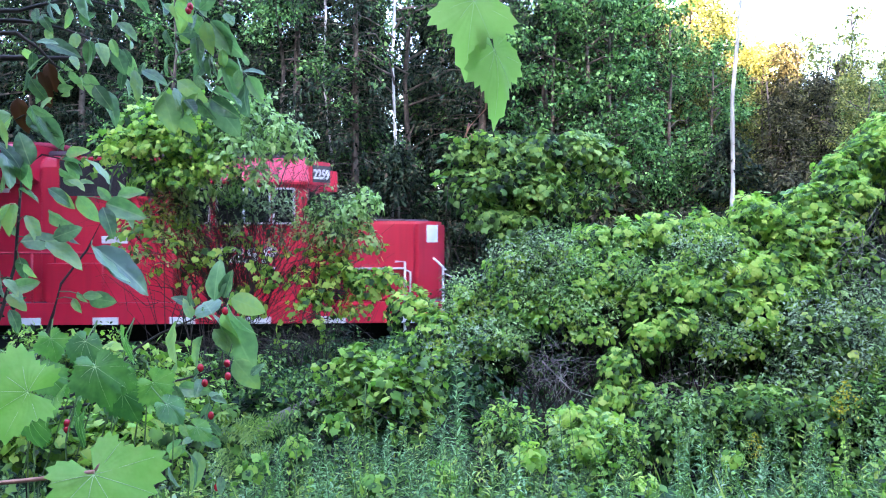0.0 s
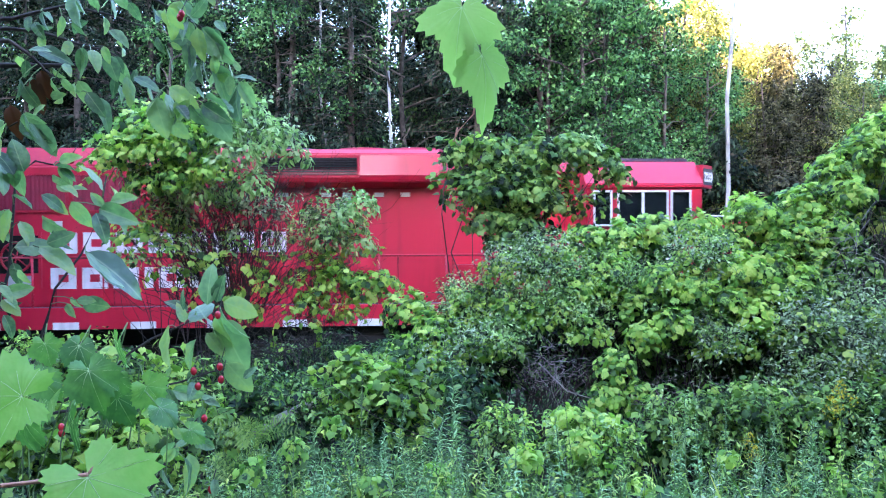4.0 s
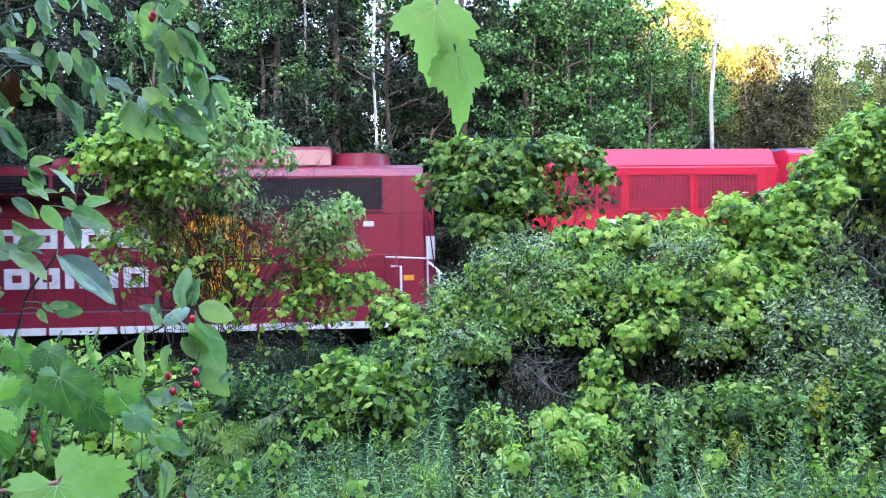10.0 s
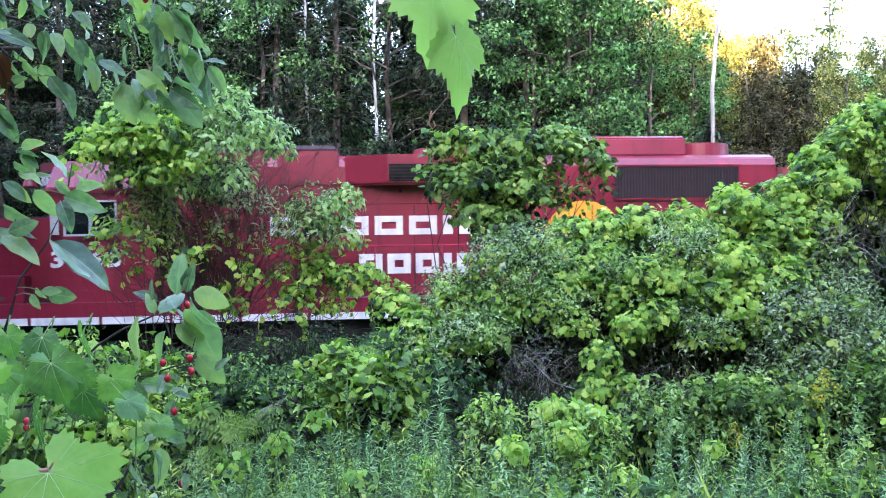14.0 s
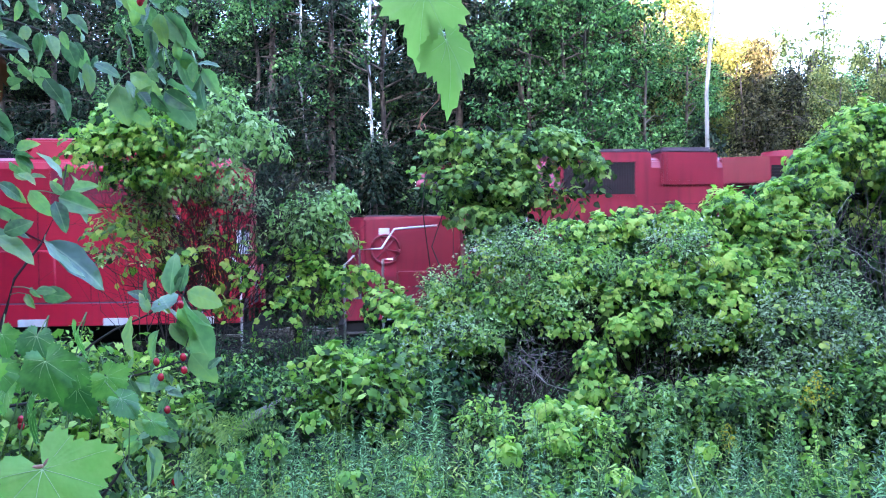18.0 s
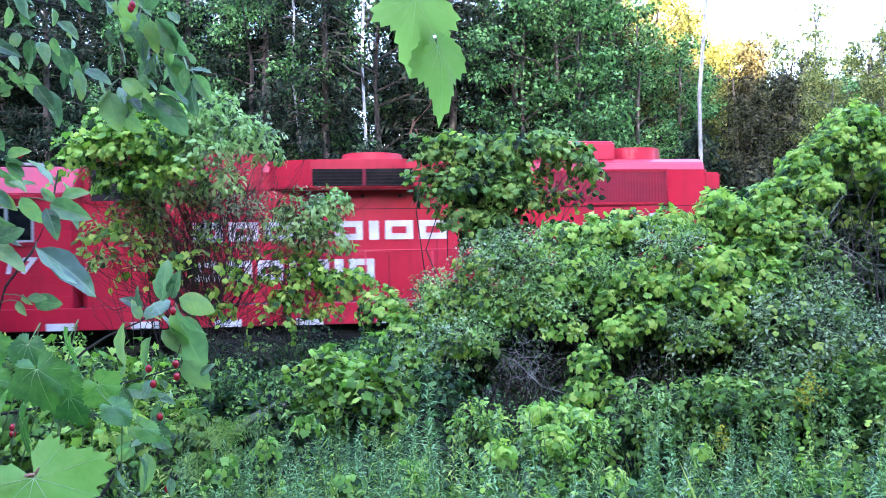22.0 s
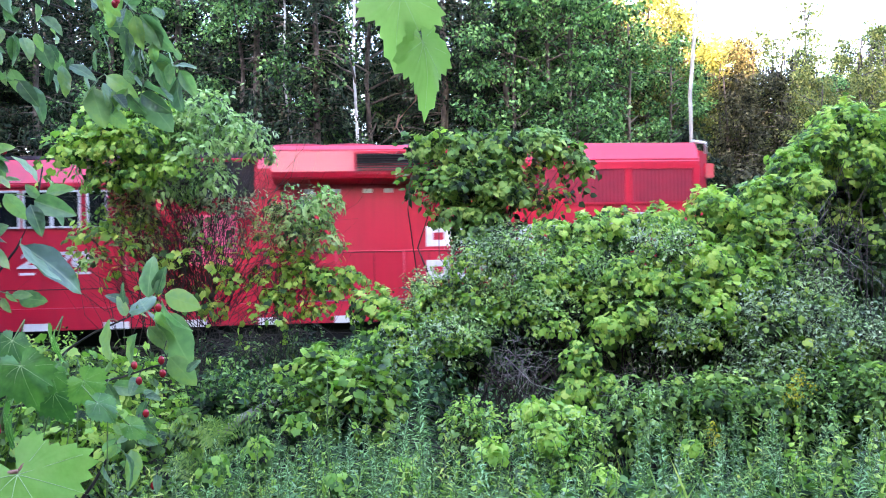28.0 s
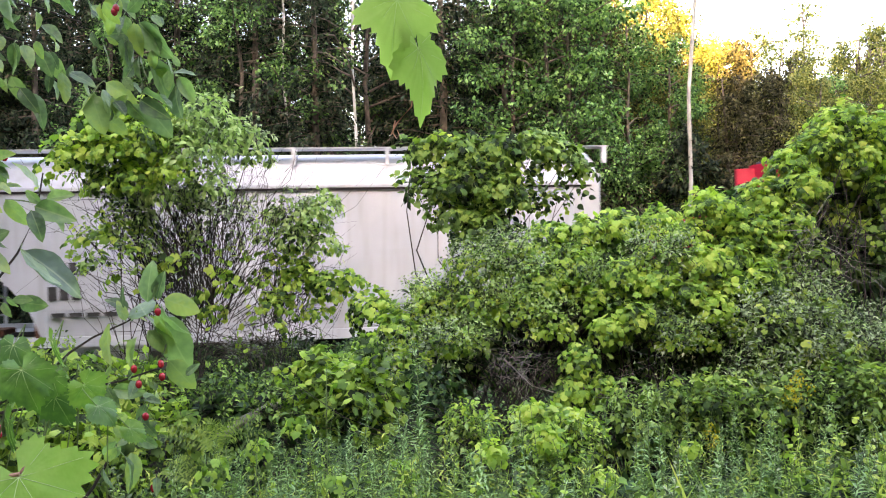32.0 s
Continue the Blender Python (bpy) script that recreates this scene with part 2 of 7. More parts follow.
WEED = leaf_stuff("meadow_weed_leaf", [(0, (0.015, 0.033, 0.01)), (0.4, (0.173, 0.319, 0.063)), (0.8, (0.435, 0.625, 0.151)), (1, (0.717, 0.732, 0.205))], 0.5, 0.4, gloss=0.2)
PALEWEED = leaf_stuff("pale_weed_leaf", [(0, (0.05, 0.11, 0.045)), (0.5, (0.32, 0.56, 0.25)), (1, (0.52, 0.72, 0.42))], 0.5, 0.4, gloss=0.2)
FERN = leaf_stuff("fern_green", [(0, (0.09, 0.17, 0.05)), (1, (0.36, 0.48, 0.14))], 0.5, 0.4)
GOLD = leaf_stuff("yellow_flower", [(0, (0.50, 0.42, 0.02)), (1, (0.68, 0.60, 0.06))], 0.6, 0.3, (1, 0.95, 0.3))
# ramp widened to near black, putting crown shade into the leaf colour
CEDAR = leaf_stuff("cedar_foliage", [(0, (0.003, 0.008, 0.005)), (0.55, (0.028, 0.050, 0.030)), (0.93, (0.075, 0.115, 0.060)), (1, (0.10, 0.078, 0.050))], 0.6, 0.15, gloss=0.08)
RUSTCEDAR = leaf_stuff("brownish_cedar_foliage", [(0, (0.010, 0.012, 0.008)), (0.5, (0.068, 0.072, 0.038)), (1, (0.16, 0.145, 0.075))], 0.6, 0.18, gloss=0.08)
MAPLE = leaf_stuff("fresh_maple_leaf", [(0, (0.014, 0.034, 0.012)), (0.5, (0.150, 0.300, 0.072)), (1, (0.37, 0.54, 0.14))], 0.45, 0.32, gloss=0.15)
TREEGREEN = leaf_stuff("dense_tree_leaf", [(0, (0.012, 0.034, 0.016)), (0.5, (0.100, 0.250, 0.090)), (1, (0.28, 0.50, 0.17))], 0.45, 0.30, gloss=0.12)
MAPLE_ONE = leaf_stuff("single_dark_grape_leaf", [(0, (0.03, 0.08, 0.025)), (0.5, (0.14, 0.30, 0.07)), (1, (0.34, 0.52, 0.13))], 0.42, 0.40, by="object", gloss=0.2)
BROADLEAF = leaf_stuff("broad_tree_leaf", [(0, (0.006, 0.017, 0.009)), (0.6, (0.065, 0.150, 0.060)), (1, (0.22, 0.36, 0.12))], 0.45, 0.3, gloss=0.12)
POPLAR = leaf_stuff("pale_tree_leaf", [(0, (0.06, 0.080, 0.026)), (0.6, (0.22, 0.245, 0.075)), (1, (0.42, 0.38, 0.12))], 0.5, 0.3, gloss=0.12)
NEARLEAF = leaf_stuff("apple_leaf", [(0, (0.08, 0.15, 0.095)), (0.35, (0.19, 0.33, 0.17)), (0.75, (0.33, 0.49, 0.23)), (1, (0.45, 0.57, 0.20))], 0.40, 0.46, by="object", vein=0.35, gloss=0.8, ribs=True)
NEARGRAPE_DK = leaf_stuff("old_grape_leaf", [(0, (0.07, 0.20, 0.06)), (0.6, (0.16, 0.38, 0.09)), (1, (0.28, 0.52, 0.12))], 0.45, 0.40, by="object", vein=0.35, gloss=0.5)
PALEGRAPE = leaf_stuff("pale_grape_leaf", [(0, (0.35, 0.55, 0.17)), (1, (0.42, 0.60, 0.22))], 0.45, 0.45, by="object", vein=0.35, gloss=0.35)
NEARGRAPE = leaf_stuff("young_grape_leaf", [(0, (0.22, 0.52, 0.07)), (1, (0.32, 0.60, 0.12))], 0.42, 0.42, by="object", vein=0.35, gloss=0.35)
VEINMAT = surface("pale_leaf_vein", (0.36, 0.56, 0.18), (0.46, 0.62, 0.25), 0.5, 30.0)


# ---- mesh helpers ----
class Form:
    """Collects vertices and faces of one mesh."""

    def __init__(self):
        self.v, self.f = [], []

    def box(self, x0, x1, y0, y1, z0, z1):
        x0, x1, y0, y1, z0, z1 = min(x0, x1), max(x0, x1), min(y0, y1), max(y0, y1), min(z0, z1), max(z0, z1)
        n = len(self.v)
        self.v += [(x, y, z) for x in (x0, x1) for y in (y0, y1) for z in (z0, z1)]
        self.f += [tuple(n + i for i in q) for q in ((0, 1, 3, 2), (4, 6, 7, 5), (0, 4, 5, 1), (2, 3, 7, 6), (0, 2, 6, 4), (1, 5, 7, 3))]
        return self

    def prism(self, outline, axis, a0, a1):
        """Extrudes a closed outline. axis 'x': outline in (y, z); 'y': in (x, z); 'z': in (x, y)."""
        k = len(outline)
        n = len(self.v)
        for a in (a0, a1):
            for p, q in outline:
                self.v.append((a, p, q) if axis == 'x' else (p, a, q) if axis == 'y' else (p, q, a))
        self.f.append(tuple(range(n, n + k)))
        self.f.append(tuple(range(n + 2 * k - 1, n + k - 1, -1)))
        for i in range(k):
            j = (i + 1) % k
            self.f.append((n + i, n + k + i, n + k + j, n + j))
        return self

    def tube(self, pts, r0, r1=None, sides=6, cap=True):
        """A round bar along pts, tapering from r0 to r1."""
        r1 = r0 if r1 is None else r1
        pts = [Vector(p) for p in pts]
        n = len(self.v)
        m = len(pts)
        for i, p in enumerate(pts):
            d = (pts[min(i + 1, m - 1)] - pts[max(i - 1, 0)])
            d = d.normalized() if d.length > 1e-9 else Vector((0, 0, 1))
            a = d.cross(Vector((0.13, 0.27, 0.95)) if abs(d.z) < 0.9 else Vector((1, 0.1, 0))).normalized()
            b = d.cross(a)
            r = r0 + (r1 - r0) * i / max(1, m - 1)
            for k in range(sides):
                w = 2 * math.pi * k / sides
                self.v.append(tuple(p + a * (r * math.cos(w)) + b * (r * math.sin(w))))
        for i in range(m - 1):
            for k in range(sides):
                j = (k + 1) % sides
                self.f.append((n + i * sides + k, n + i * sides + j, n + (i + 1) * sides + j, n + (i + 1) * sides + k))
        if cap:
            self.f.append(tuple(n + k for k in range(sides - 1, -1, -1)))
            self.f.append(tuple(n + (m - 1) * sides + k for k in range(sides)))
        return self

    def ball(self, c, r, nu=8, nv=6, squash=1.0):
        n = len(self.v)
        for j in range(nv + 1):
            t = math.pi * j / nv
            for i in range(nu):
                w = 2 * math.pi * i / nu
                self.v.append((c[0] + r * math.sin(t) * math.cos(w), c[1] + r * math.sin(t) * math.sin(w), c[2] + r * squash * math.cos(t)))
        for j in range(nv):
            for i in range(nu):
                k = (i + 1) % nu
                self.f.append((n + j * nu + i, n + (j + 1) * nu + i, n + (j + 1) * nu + k, n + j * nu + k))
        return self

    def mesh(self, name, mat, bevel=0.0, smooth=False):
        me = bpy.data.meshes.new(name)
        if bevel:
            me.from_pydata(self.v, [], self.f)
            bm = bmesh.new()
            bm.from_mesh(me)
            bmesh.ops.recalc_face_normals(bm, faces=bm.faces)
            bmesh.ops.bevel(bm, geom=[e for e in bm.edges if e.is_manifold and e.calc_face_angle(0) > 0.5], offset=bevel, segments=2, affect='EDGES', clamp_overlap=True)
            bm.to_mesh(me)
            bm.free()
        else:
            me.from_pydata(self.v, [], self.f)
            bm = bmesh.new()
            bm.from_mesh(me)
            bmesh.ops.recalc_face_normals(bm, faces=bm.faces)
            bm.to_mesh(me)
            bm.free()
        if smooth:
            me.polygons.foreach_set("use_smooth", [True] * len(me.polygons))
        me.materials.append(mat)
        return me


def part(name, form, mat, parent, label="", bevel=0.0, smooth=False):
    """Links a form (or a ready mesh) as one mesh object under a thing or a part."""
    me = form.mesh(name, mat, bevel, smooth) if type(form) is Form else form
    ob = new(name, me)
    ob.parent = parent
    return tagged(ob, label)


def thing(name, label, category, m=None, group="", kind=""):
    ob = new(name)
    if m is not None:
        ob.matrix_basis = m
    return tagged(ob, label, category, group, kind)


def words(text, size, mat, slant=0.0, deep=0.004, gap=1.0):
    """Flat lettering as a mesh in its own xz plane, facing -y, standing on z = 0."""
    cu = bpy.data.curves.new("lettering", 'FONT')
    cu.body, cu.size, cu.shear, cu.extrude, cu.offset = text, size, slant, deep, size * 0.035
    cu.resolution_u, cu.space_character = 3, gap
    tmp = bpy.data.objects.new("lettering", cu)
    me = bpy.data.meshes.new_from_object(tmp)
    bpy.data.objects.remove(tmp)
    me.transform(Matrix.Rotation(radians(90), 4, 'X'))
    me.materials.clear()
    me.materials.append(mat)
    return me


# ---- leaves ----
def blade(outline, fold=0.25, droop=0.25, mid=3):
    """Leaf template in the xy plane from stalk (0, 0) to tip (0, 1): half outline mirrored, folded along the midrib."""
    v, f = [], []
    for x, y in outline:
        z = -droop * y * y
        v.append((0.0, y, z))
        v.append((x, y, z + fold * x))
        v.append((-x, y, z + fold * x))
    for i in range(len(outline) - 1):
        a, b = 3 * i, 3 * i + 3
        if outline[i][0] < 1e-6:
            f += [(a, b + 1, b), (a, b, b + 2)]
        elif outline[i + 1][0] < 1e-6:
            f += [(a, a + 1, b), (a, b, a + 2)]
        else:
            f += [(a, a + 1, b + 1, b), (a, b, b + 2, a + 2)]
    return np.array(v, float), f


OVAL = blade([(0, 0), (0.24, 0.3), (0.22, 0.62), (0, 1)], 0.35, 0.25)
BROAD = blade([(0, 0), (0.36, 0.22), (0.36, 0.55), (0, 1)], 0.2, 0.2)
LANCE = blade([(0, 0), (0.10, 0.35), (0, 1)], 0.3, 0.45)
SPRAY = blade([(0, 0), (0.16, 0.25), (0.10, 0.4), (0.22, 0.62), (0, 1)], 0.1, 0.35)


def toothed(n_teeth=16, lobes=0.15):
    """Grape leaf: lobed outline with saw teeth round the stalk, as a fan with an inner ring for curvature."""
    v, f = [(0.0, 0.0, 0.0)], []
    m = n_teeth * 2
    ring = []
    for k in range(m + 1):
        a = -math.pi * 0.90 + 2 * math.pi * 0.90 * k / m
        w = abs(a)
        r = 0.60 + 0.24 * math.cos(a) + lobes * math.cos(a * 5.2)
        r *= 1.0 if k % 2 == 0 else 0.87
        r *= 1.08 if w < 0.12 else 1.0
        ring.append((math.sin(a) * r, math.cos(a) * r))
    for s in (0.5, 1.0):
        for x, y in ring:
            px, py = x * s, y * s
            v.append((px, py, 0.10 * abs(px) - 0.30 * (px * px + py * py) + 0.03 * math.sin(9 * px + 5 * py)))
    for k in range(m):
        f.append((0, 1 + k, 2 + k))
        f.append((1 + k, m + 2 + k, m + 3 + k, 2 + k))
    return np.array(v, float), f


GRAPEMID = toothed(6, 0.07)
RNG = np.random.default_rng(7)


def unit(a):
    return a / np.maximum(np.linalg.norm(a, axis=-1, keepdims=True), 1e-9)


def leaves_mesh(name, pos, out, size, template, mat, flop=0.6, hang=0.4, rng=None, lift=1.0, face=None):
    """One mesh of many leaves: at pos, tips along out (bent downwards by hang), blades turned at random by flop."""
    rng = rng or RNG
    tv, tf = template
    n = len(pos)
    y = unit(out + rng.normal(0, 0.45, (n, 3)) + np.array([0, 0, -hang]))
    up = np.tile(np.array([0.0, 0.0, lift]), (n, 1)) + unit(out) * 0.7 + rng.normal(0, flop, (n, 3))
    if face is not None:
        up = face + rng.normal(0, flop * 0.5, (n, 3))
    x = unit(np.cross(y, up))
    z = np.cross(x, y)
    s = np.asarray(size).reshape(-1, 1, 1) * np.ones((n, 1, 1))
    wide = rng.uniform(0.8, 1.15, (n, 1, 1))
    V = (tv[None, :, 0:1] * wide * x[:, None, :] + tv[None, :, 1:2] * y[:, None, :] + tv[None, :, 2:3] * z[:, None, :]) * s + pos[:, None, :]
    k = len(tv)
    loops, starts, totals, at = [], [], [], 0
    tl = [i for q in tf for i in q]
    tt = np.array([len(q) for q in tf])
    L = (np.array(tl)[None, :] + (np.arange(n) * k)[:, None]).ravel()
    tot = np.tile(tt, n)
    st = np.concatenate([[0], np.cumsum(tot)[:-1]])
    me = bpy.data.meshes.new(name)
    me.vertices.add(n * k)
    me.vertices.foreach_set("co", V.astype(np.float32).ravel())
    me.loops.add(len(L))
    me.loops.foreach_set("vertex_index", L.astype(np.int32))
    me.polygons.add(len(tot))
    me.polygons.foreach_set("loop_start", st.astype(np.int32))
    me.polygons.foreach_set("loop_total", tot.astype(np.int32))
    me.update(calc_edges=True)
    me.materials.append(mat)
    return me


def clumps(lobes, n_clumps, per, spread, rng, low=-0.5, inner=0.75):
    """Leaf places: clumps near the surface of the lobes (x, y, z, r[, flat]), each with a puff of leaves. Returns places and outward directions."""
    lobes = [tuple(l) + (1.0,) * (5 - len(l)) for l in lobes]
    w = np.array([l[3] ** 2 for l in lobes])
    pick = rng.choice(len(lobes), n_clumps, p=w / w.sum())
    c = np.array([l[:3] for l in lobes])[pick]
    r = np.array([l[3] for l in lobes])[pick][:, None]
    flat = np.array([l[4] for l in lobes])[pick][:, None]
    d = unit(rng.normal(0, 1, (n_clumps, 3)))
    d[:, 2] = np.where(d[:, 2] < low, -d[:, 2], d[:, 2])
    q = d * r * rng.uniform(inner, 1.06, (n_clumps, 1))
    q[:, 2:3] *= flat
    cc = np.repeat(c + q, per, 0)
    dd = np.repeat(d, per, 0)
    loc = unit(rng.normal(0, 1, cc.shape)) * rng.uniform(0, 1, (len(cc), 1)) ** 0.5 * spread
    return cc + loc, unit(dd + unit(loc) * 0.8)


def strands(lobes, n, k, step, rng, droop=1.6, rise=0.2, inner=0.8, low=-0.35, wide=0.03):
    """Trailing vine strands or leafy twigs: each starts near a lobe's surface and runs k steps, bending down by droop. Returns leaf places, leaf directions, paths."""
    lobes = [tuple(l) + (1.0,) * (5 - len(l)) for l in lobes]
    w = np.array([l[3] ** 2 for l in lobes])
    pick = rng.choice(len(lobes), n, p=w / w.sum())
    c = np.array([l[:3] for l in lobes])[pick]
    r = np.array([l[3] for l in lobes])[pick][:, None]
    d = unit(rng.normal(0, 1, (n, 3)) + np.array([0, -0.35, 0.1]))
    d[:, 2] = np.where(d[:, 2] < low, -d[:, 2], d[:, 2])
    p = c + d * r * rng.uniform(inner, 1.0, (n, 1))
    run = unit(np.cross(d, rng.normal(0, 1, (n, 3))) * 0.8 + d * 0.6 + np.array([0, 0, rise]))
    P, O, path = [], [], [p.copy()]
    st = step * rng.uniform(0.7, 1.3, (n, 1))
    for i in range(k):
        p = p + run * st
        away = p - c
        run = unit(run + np.array([0, 0, -droop]) * st + rng.normal(0, 0.14, (n, 3)) - unit(away) * np.maximum(0, np.linalg.norm(away, axis=1, keepdims=True) / r - 1.15) * 0.5)
        sd = unit(np.cross(run, unit(away) + np.array([0, 0, 0.3]))) * (1 if i % 2 else -1)
        P.append(p + sd * wide * rng.uniform(0.2, 1.2, (n, 1)) + unit(away) * 0.02)
        O.append(unit(sd * 0.9 + run * 0.5 + unit(away) * 0.5))
        path.append(p.copy())
    return np.concatenate(P), np.concatenate(O), np.stack(path, 1)


def mantle(lobes, dense, rng, low=-0.25):
    """Leaves shingled over the upper and outer side of each lobe, tips hanging down its slope, patchy where the growth is thin. Returns places, tips, faces."""
    P, T, N = [], [], []
    for l in lobes:
        n = int(1.7 * dense * l[3] ** 2)
        d = unit(rng.normal(0, 1, (3 * n, 3)) + np.array([0, -0.25, 0.35]))
        d = d[(d[:, 2] > low) & (d[:, 1] < 0.75)][:n]
        bulge = np.array([noise.noise(Vector(k * 2.6 + np.array(l[:3]) * 3)) for k in d])
        keep = bulge > rng.uniform(-0.75, -0.1, len(d))
        d, bulge = d[keep], bulge[keep]
        P.append(np.array(l[:3]) + d * (l[3] * (1.08 + 0.55 * bulge + rng.uniform(-0.16, 0.05, len(d))))[:, None])
        N.append(unit(d + np.array([0, -0.15, 0.45])))
        down = np.array([0, 0, -1.0]) + rng.normal(0, 0.45, d.shape)
        T.append(unit(down - d * np.sum(down * d, 1, keepdims=True) + 0.25 * d))
    return np.concatenate(P), np.concatenate(T), np.concatenate(N)


def puffs(lobes, k, frac, rng, up=-0.25):
    """Breaks lobes into smaller billows set over their upper and outer surface, so that each shades what is under it."""
    out = []
    for l in lobes:
        flat = l[4] if len(l) > 4 else 1.0
        n = max(4, int(k * (l[3] / 0.3) ** 1.2))
        for i in range(n):
            d = unit(rng.normal(0, 1, 3))
            if d[2] < up:
                d[2] = -d[2]
            r = l[3] * frac * rng.uniform(0.7, 1.25)
            q = l[3] * rng.uniform(0.72, 1.1)
            out.append((l[0] + d[0] * q, l[1] + d[1] * q, l[2] + d[2] * q * flat, r, 0.6))
    return out


def stems_form(root, tips, r0, rng, bend=0.12, sides=5):
    fm = Form()
    for tp in tips:
        a, b = Vector(root(rng) if callable(root) else root), Vector(tp)
        pts = []
        for i in range(6):
            t = i / 5
            p = a.lerp(b, t)
            p.z += (b - a).length * bend * math.sin(math.pi * t)
            if 0 < i < 5:
                p += Vector(rng.normal(0, 0.03, 3)) * (b - a).length
            pts.append(p)
        fm.tube(pts, r0, r0 * 0.25, sides)
    return fm


# ---- ground and track ----
PSI = 3.7                                # the track's turn from the x axis, degrees
RAIL_Z = -1.30
CP, SP = math.cos(radians(PSI)), math.sin(radians(PSI))


def ground_z(x, y):
    """A verge that falls to the track bed, then forest floor."""
    q = y - x * SP / CP
    t = min(1.0, max(0.0, (q - 3.0) / 8.0))
    z = -1.75 * t * t * (3 - 2 * t)
    if q > 20:
        z += min(0.9, (q - 20) * 0.06)
    z += 0.05 * noise.noise((x * 0.7, y * 0.7, 0)) + 0.15 * noise.noise((x * 0.12, y * 0.12, 3))
    return z


def build_ground():
    fm = Form()
    xs = [-2500, -600, -150, -60] + [-40 + 1.6 * i for i in range(51)] + [60, 150, 600, 2500]
    ys = [-2500, -500, -120, -40, -20] + [-10 + 1.2 * i for i in range(51)] + [70, 150, 600, 2500]
    for y in ys:
        for x in xs:
            fm.v.append((x, y, ground_z(x, y) if abs(x) < 100 and abs(y) < 100 else ground_z(0, -5 if y < 0 else 60)))
    w = len(xs)
    for j in range(len(ys) - 1):
        for i in range(w - 1):
            fm.f.append((j * w + i, j * w + i + 1, (j + 1) * w + i + 1, (j + 1) * w + i))
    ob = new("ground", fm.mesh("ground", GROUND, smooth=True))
    tagged(ob, "dark leaf-littered soil sloping down to the track", "ground", kind="structure")


def build_track():
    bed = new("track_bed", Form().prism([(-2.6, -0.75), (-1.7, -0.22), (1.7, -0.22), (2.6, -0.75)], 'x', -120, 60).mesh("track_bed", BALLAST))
    bed.matrix_basis = pose(0, TRACK_Y, RAIL_Z, 0, 0, PSI)
    tagged(bed, "crushed-stone ballast bed under the track, darkened for shade", "track bed", kind="structure")
    track = thing("railway_track", "steel rails on dark creosoted sleepers", "railway track", pose(0, TRACK_Y, RAIL_Z, 0, 0, PSI), kind="structure")
    for s in (-0.7525, 0.7525):
        prof = [(s - 0.07, -0.17), (s + 0.07, -0.17), (s + 0.07, -0.155), (s + 0.012, -0.135), (s + 0.012, -0.04), (s + 0.036, -0.03), (s + 0.036, 0.0), (s - 0.036, 0.0), (s - 0.036, -0.03), (s - 0.012, -0.04), (s - 0.012, -0.135), (s - 0.07, -0.155)]
        part("rail", Form().prism(prof, 'x', -110, 55), STEEL, track, "worn steel rail")
    me = Form().box(-0.11, 0.11, -1.3, 1.3, -0.34, -0.172).mesh("sleeper", TIE, 0.01)
    for i in range(60):
        o = part("sleeper", me, TIE, track)
        o.location = (-18 + 0.6 * i, 0, 0)


TRACK_Y = 15.3 + 0.95 / CP
build_ground()
build_track()


# ---- forest behind the track ----
def limb(fm, a, b, r0, r1, rng, sag=0.0, sides=5, steps=4, wob=0.03):
    a, b = Vector(a), Vector(b)
    pts = []
    for i in range(steps + 1):
        t = i / steps
        p = a.lerp(b, t)
        p.z += sag * (b - a).length * math.sin(math.pi * t)
        if 0 < i < steps:
            p += Vector(rng.normal(0, wob, 3)) * (b - a).length
        pts.append(p)
    fm.tube(pts, r0, r1, sides)


def cedar_tree(seed, height, radius, n, label, mat=None):
    """Tall narrow cedar: tapered trunk, short drooping limbs, sprays along them, from the ground up."""
    rng = np.random.default_rng(seed)
    root = thing("cedar_tree", label, "tree", group="forest behind the track")
    fm = Form()
    limb(fm, (0, 0, -0.3), (rng.normal(0, 0.15), rng.normal(0, 0.15), height), 0.16, 0.02, rng, steps=6, sides=7, wob=0.006)
    part("trunk", fm, BARK, root, smooth=True)
    lm = Form()
    P, Dr = [], []
    k = int(height * 13)
    for i in range(k):
        t = (i + rng.uniform()) / k
        z = 0.3 + t * (height - 0.4)
        L = radius * (1.0 - t) ** 0.55 * rng.uniform(0.55, 1.12) + 0.15
        a = rng.uniform(0, 2 * math.pi)
        d = np.array([math.cos(a), math.sin(a), rng.uniform(-0.25, 0.25)])
        tip = np.array([0, 0, z]) + d * L
        limb(lm, (0, 0, z + 0.1), tip, 0.022, 0.005, rng, sag=0.06, sides=3, steps=2)
        m = max(3, int(n / k))
        u = rng.uniform(0.25, 1.05, (m, 1))
        P.append(np.array([0, 0, z]) + d * L * u + rng.normal(0, 0.13, (m, 3)))
        Dr.append(d + rng.normal(0, 0.5, (m, 3)))
    tagged(part("branchwork", lm, BARK, root), kind="stuff")
    pos, out = np.concatenate(P), np.concatenate(Dr)
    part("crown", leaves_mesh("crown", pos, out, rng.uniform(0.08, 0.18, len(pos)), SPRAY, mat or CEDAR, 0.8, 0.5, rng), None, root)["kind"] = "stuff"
    return root


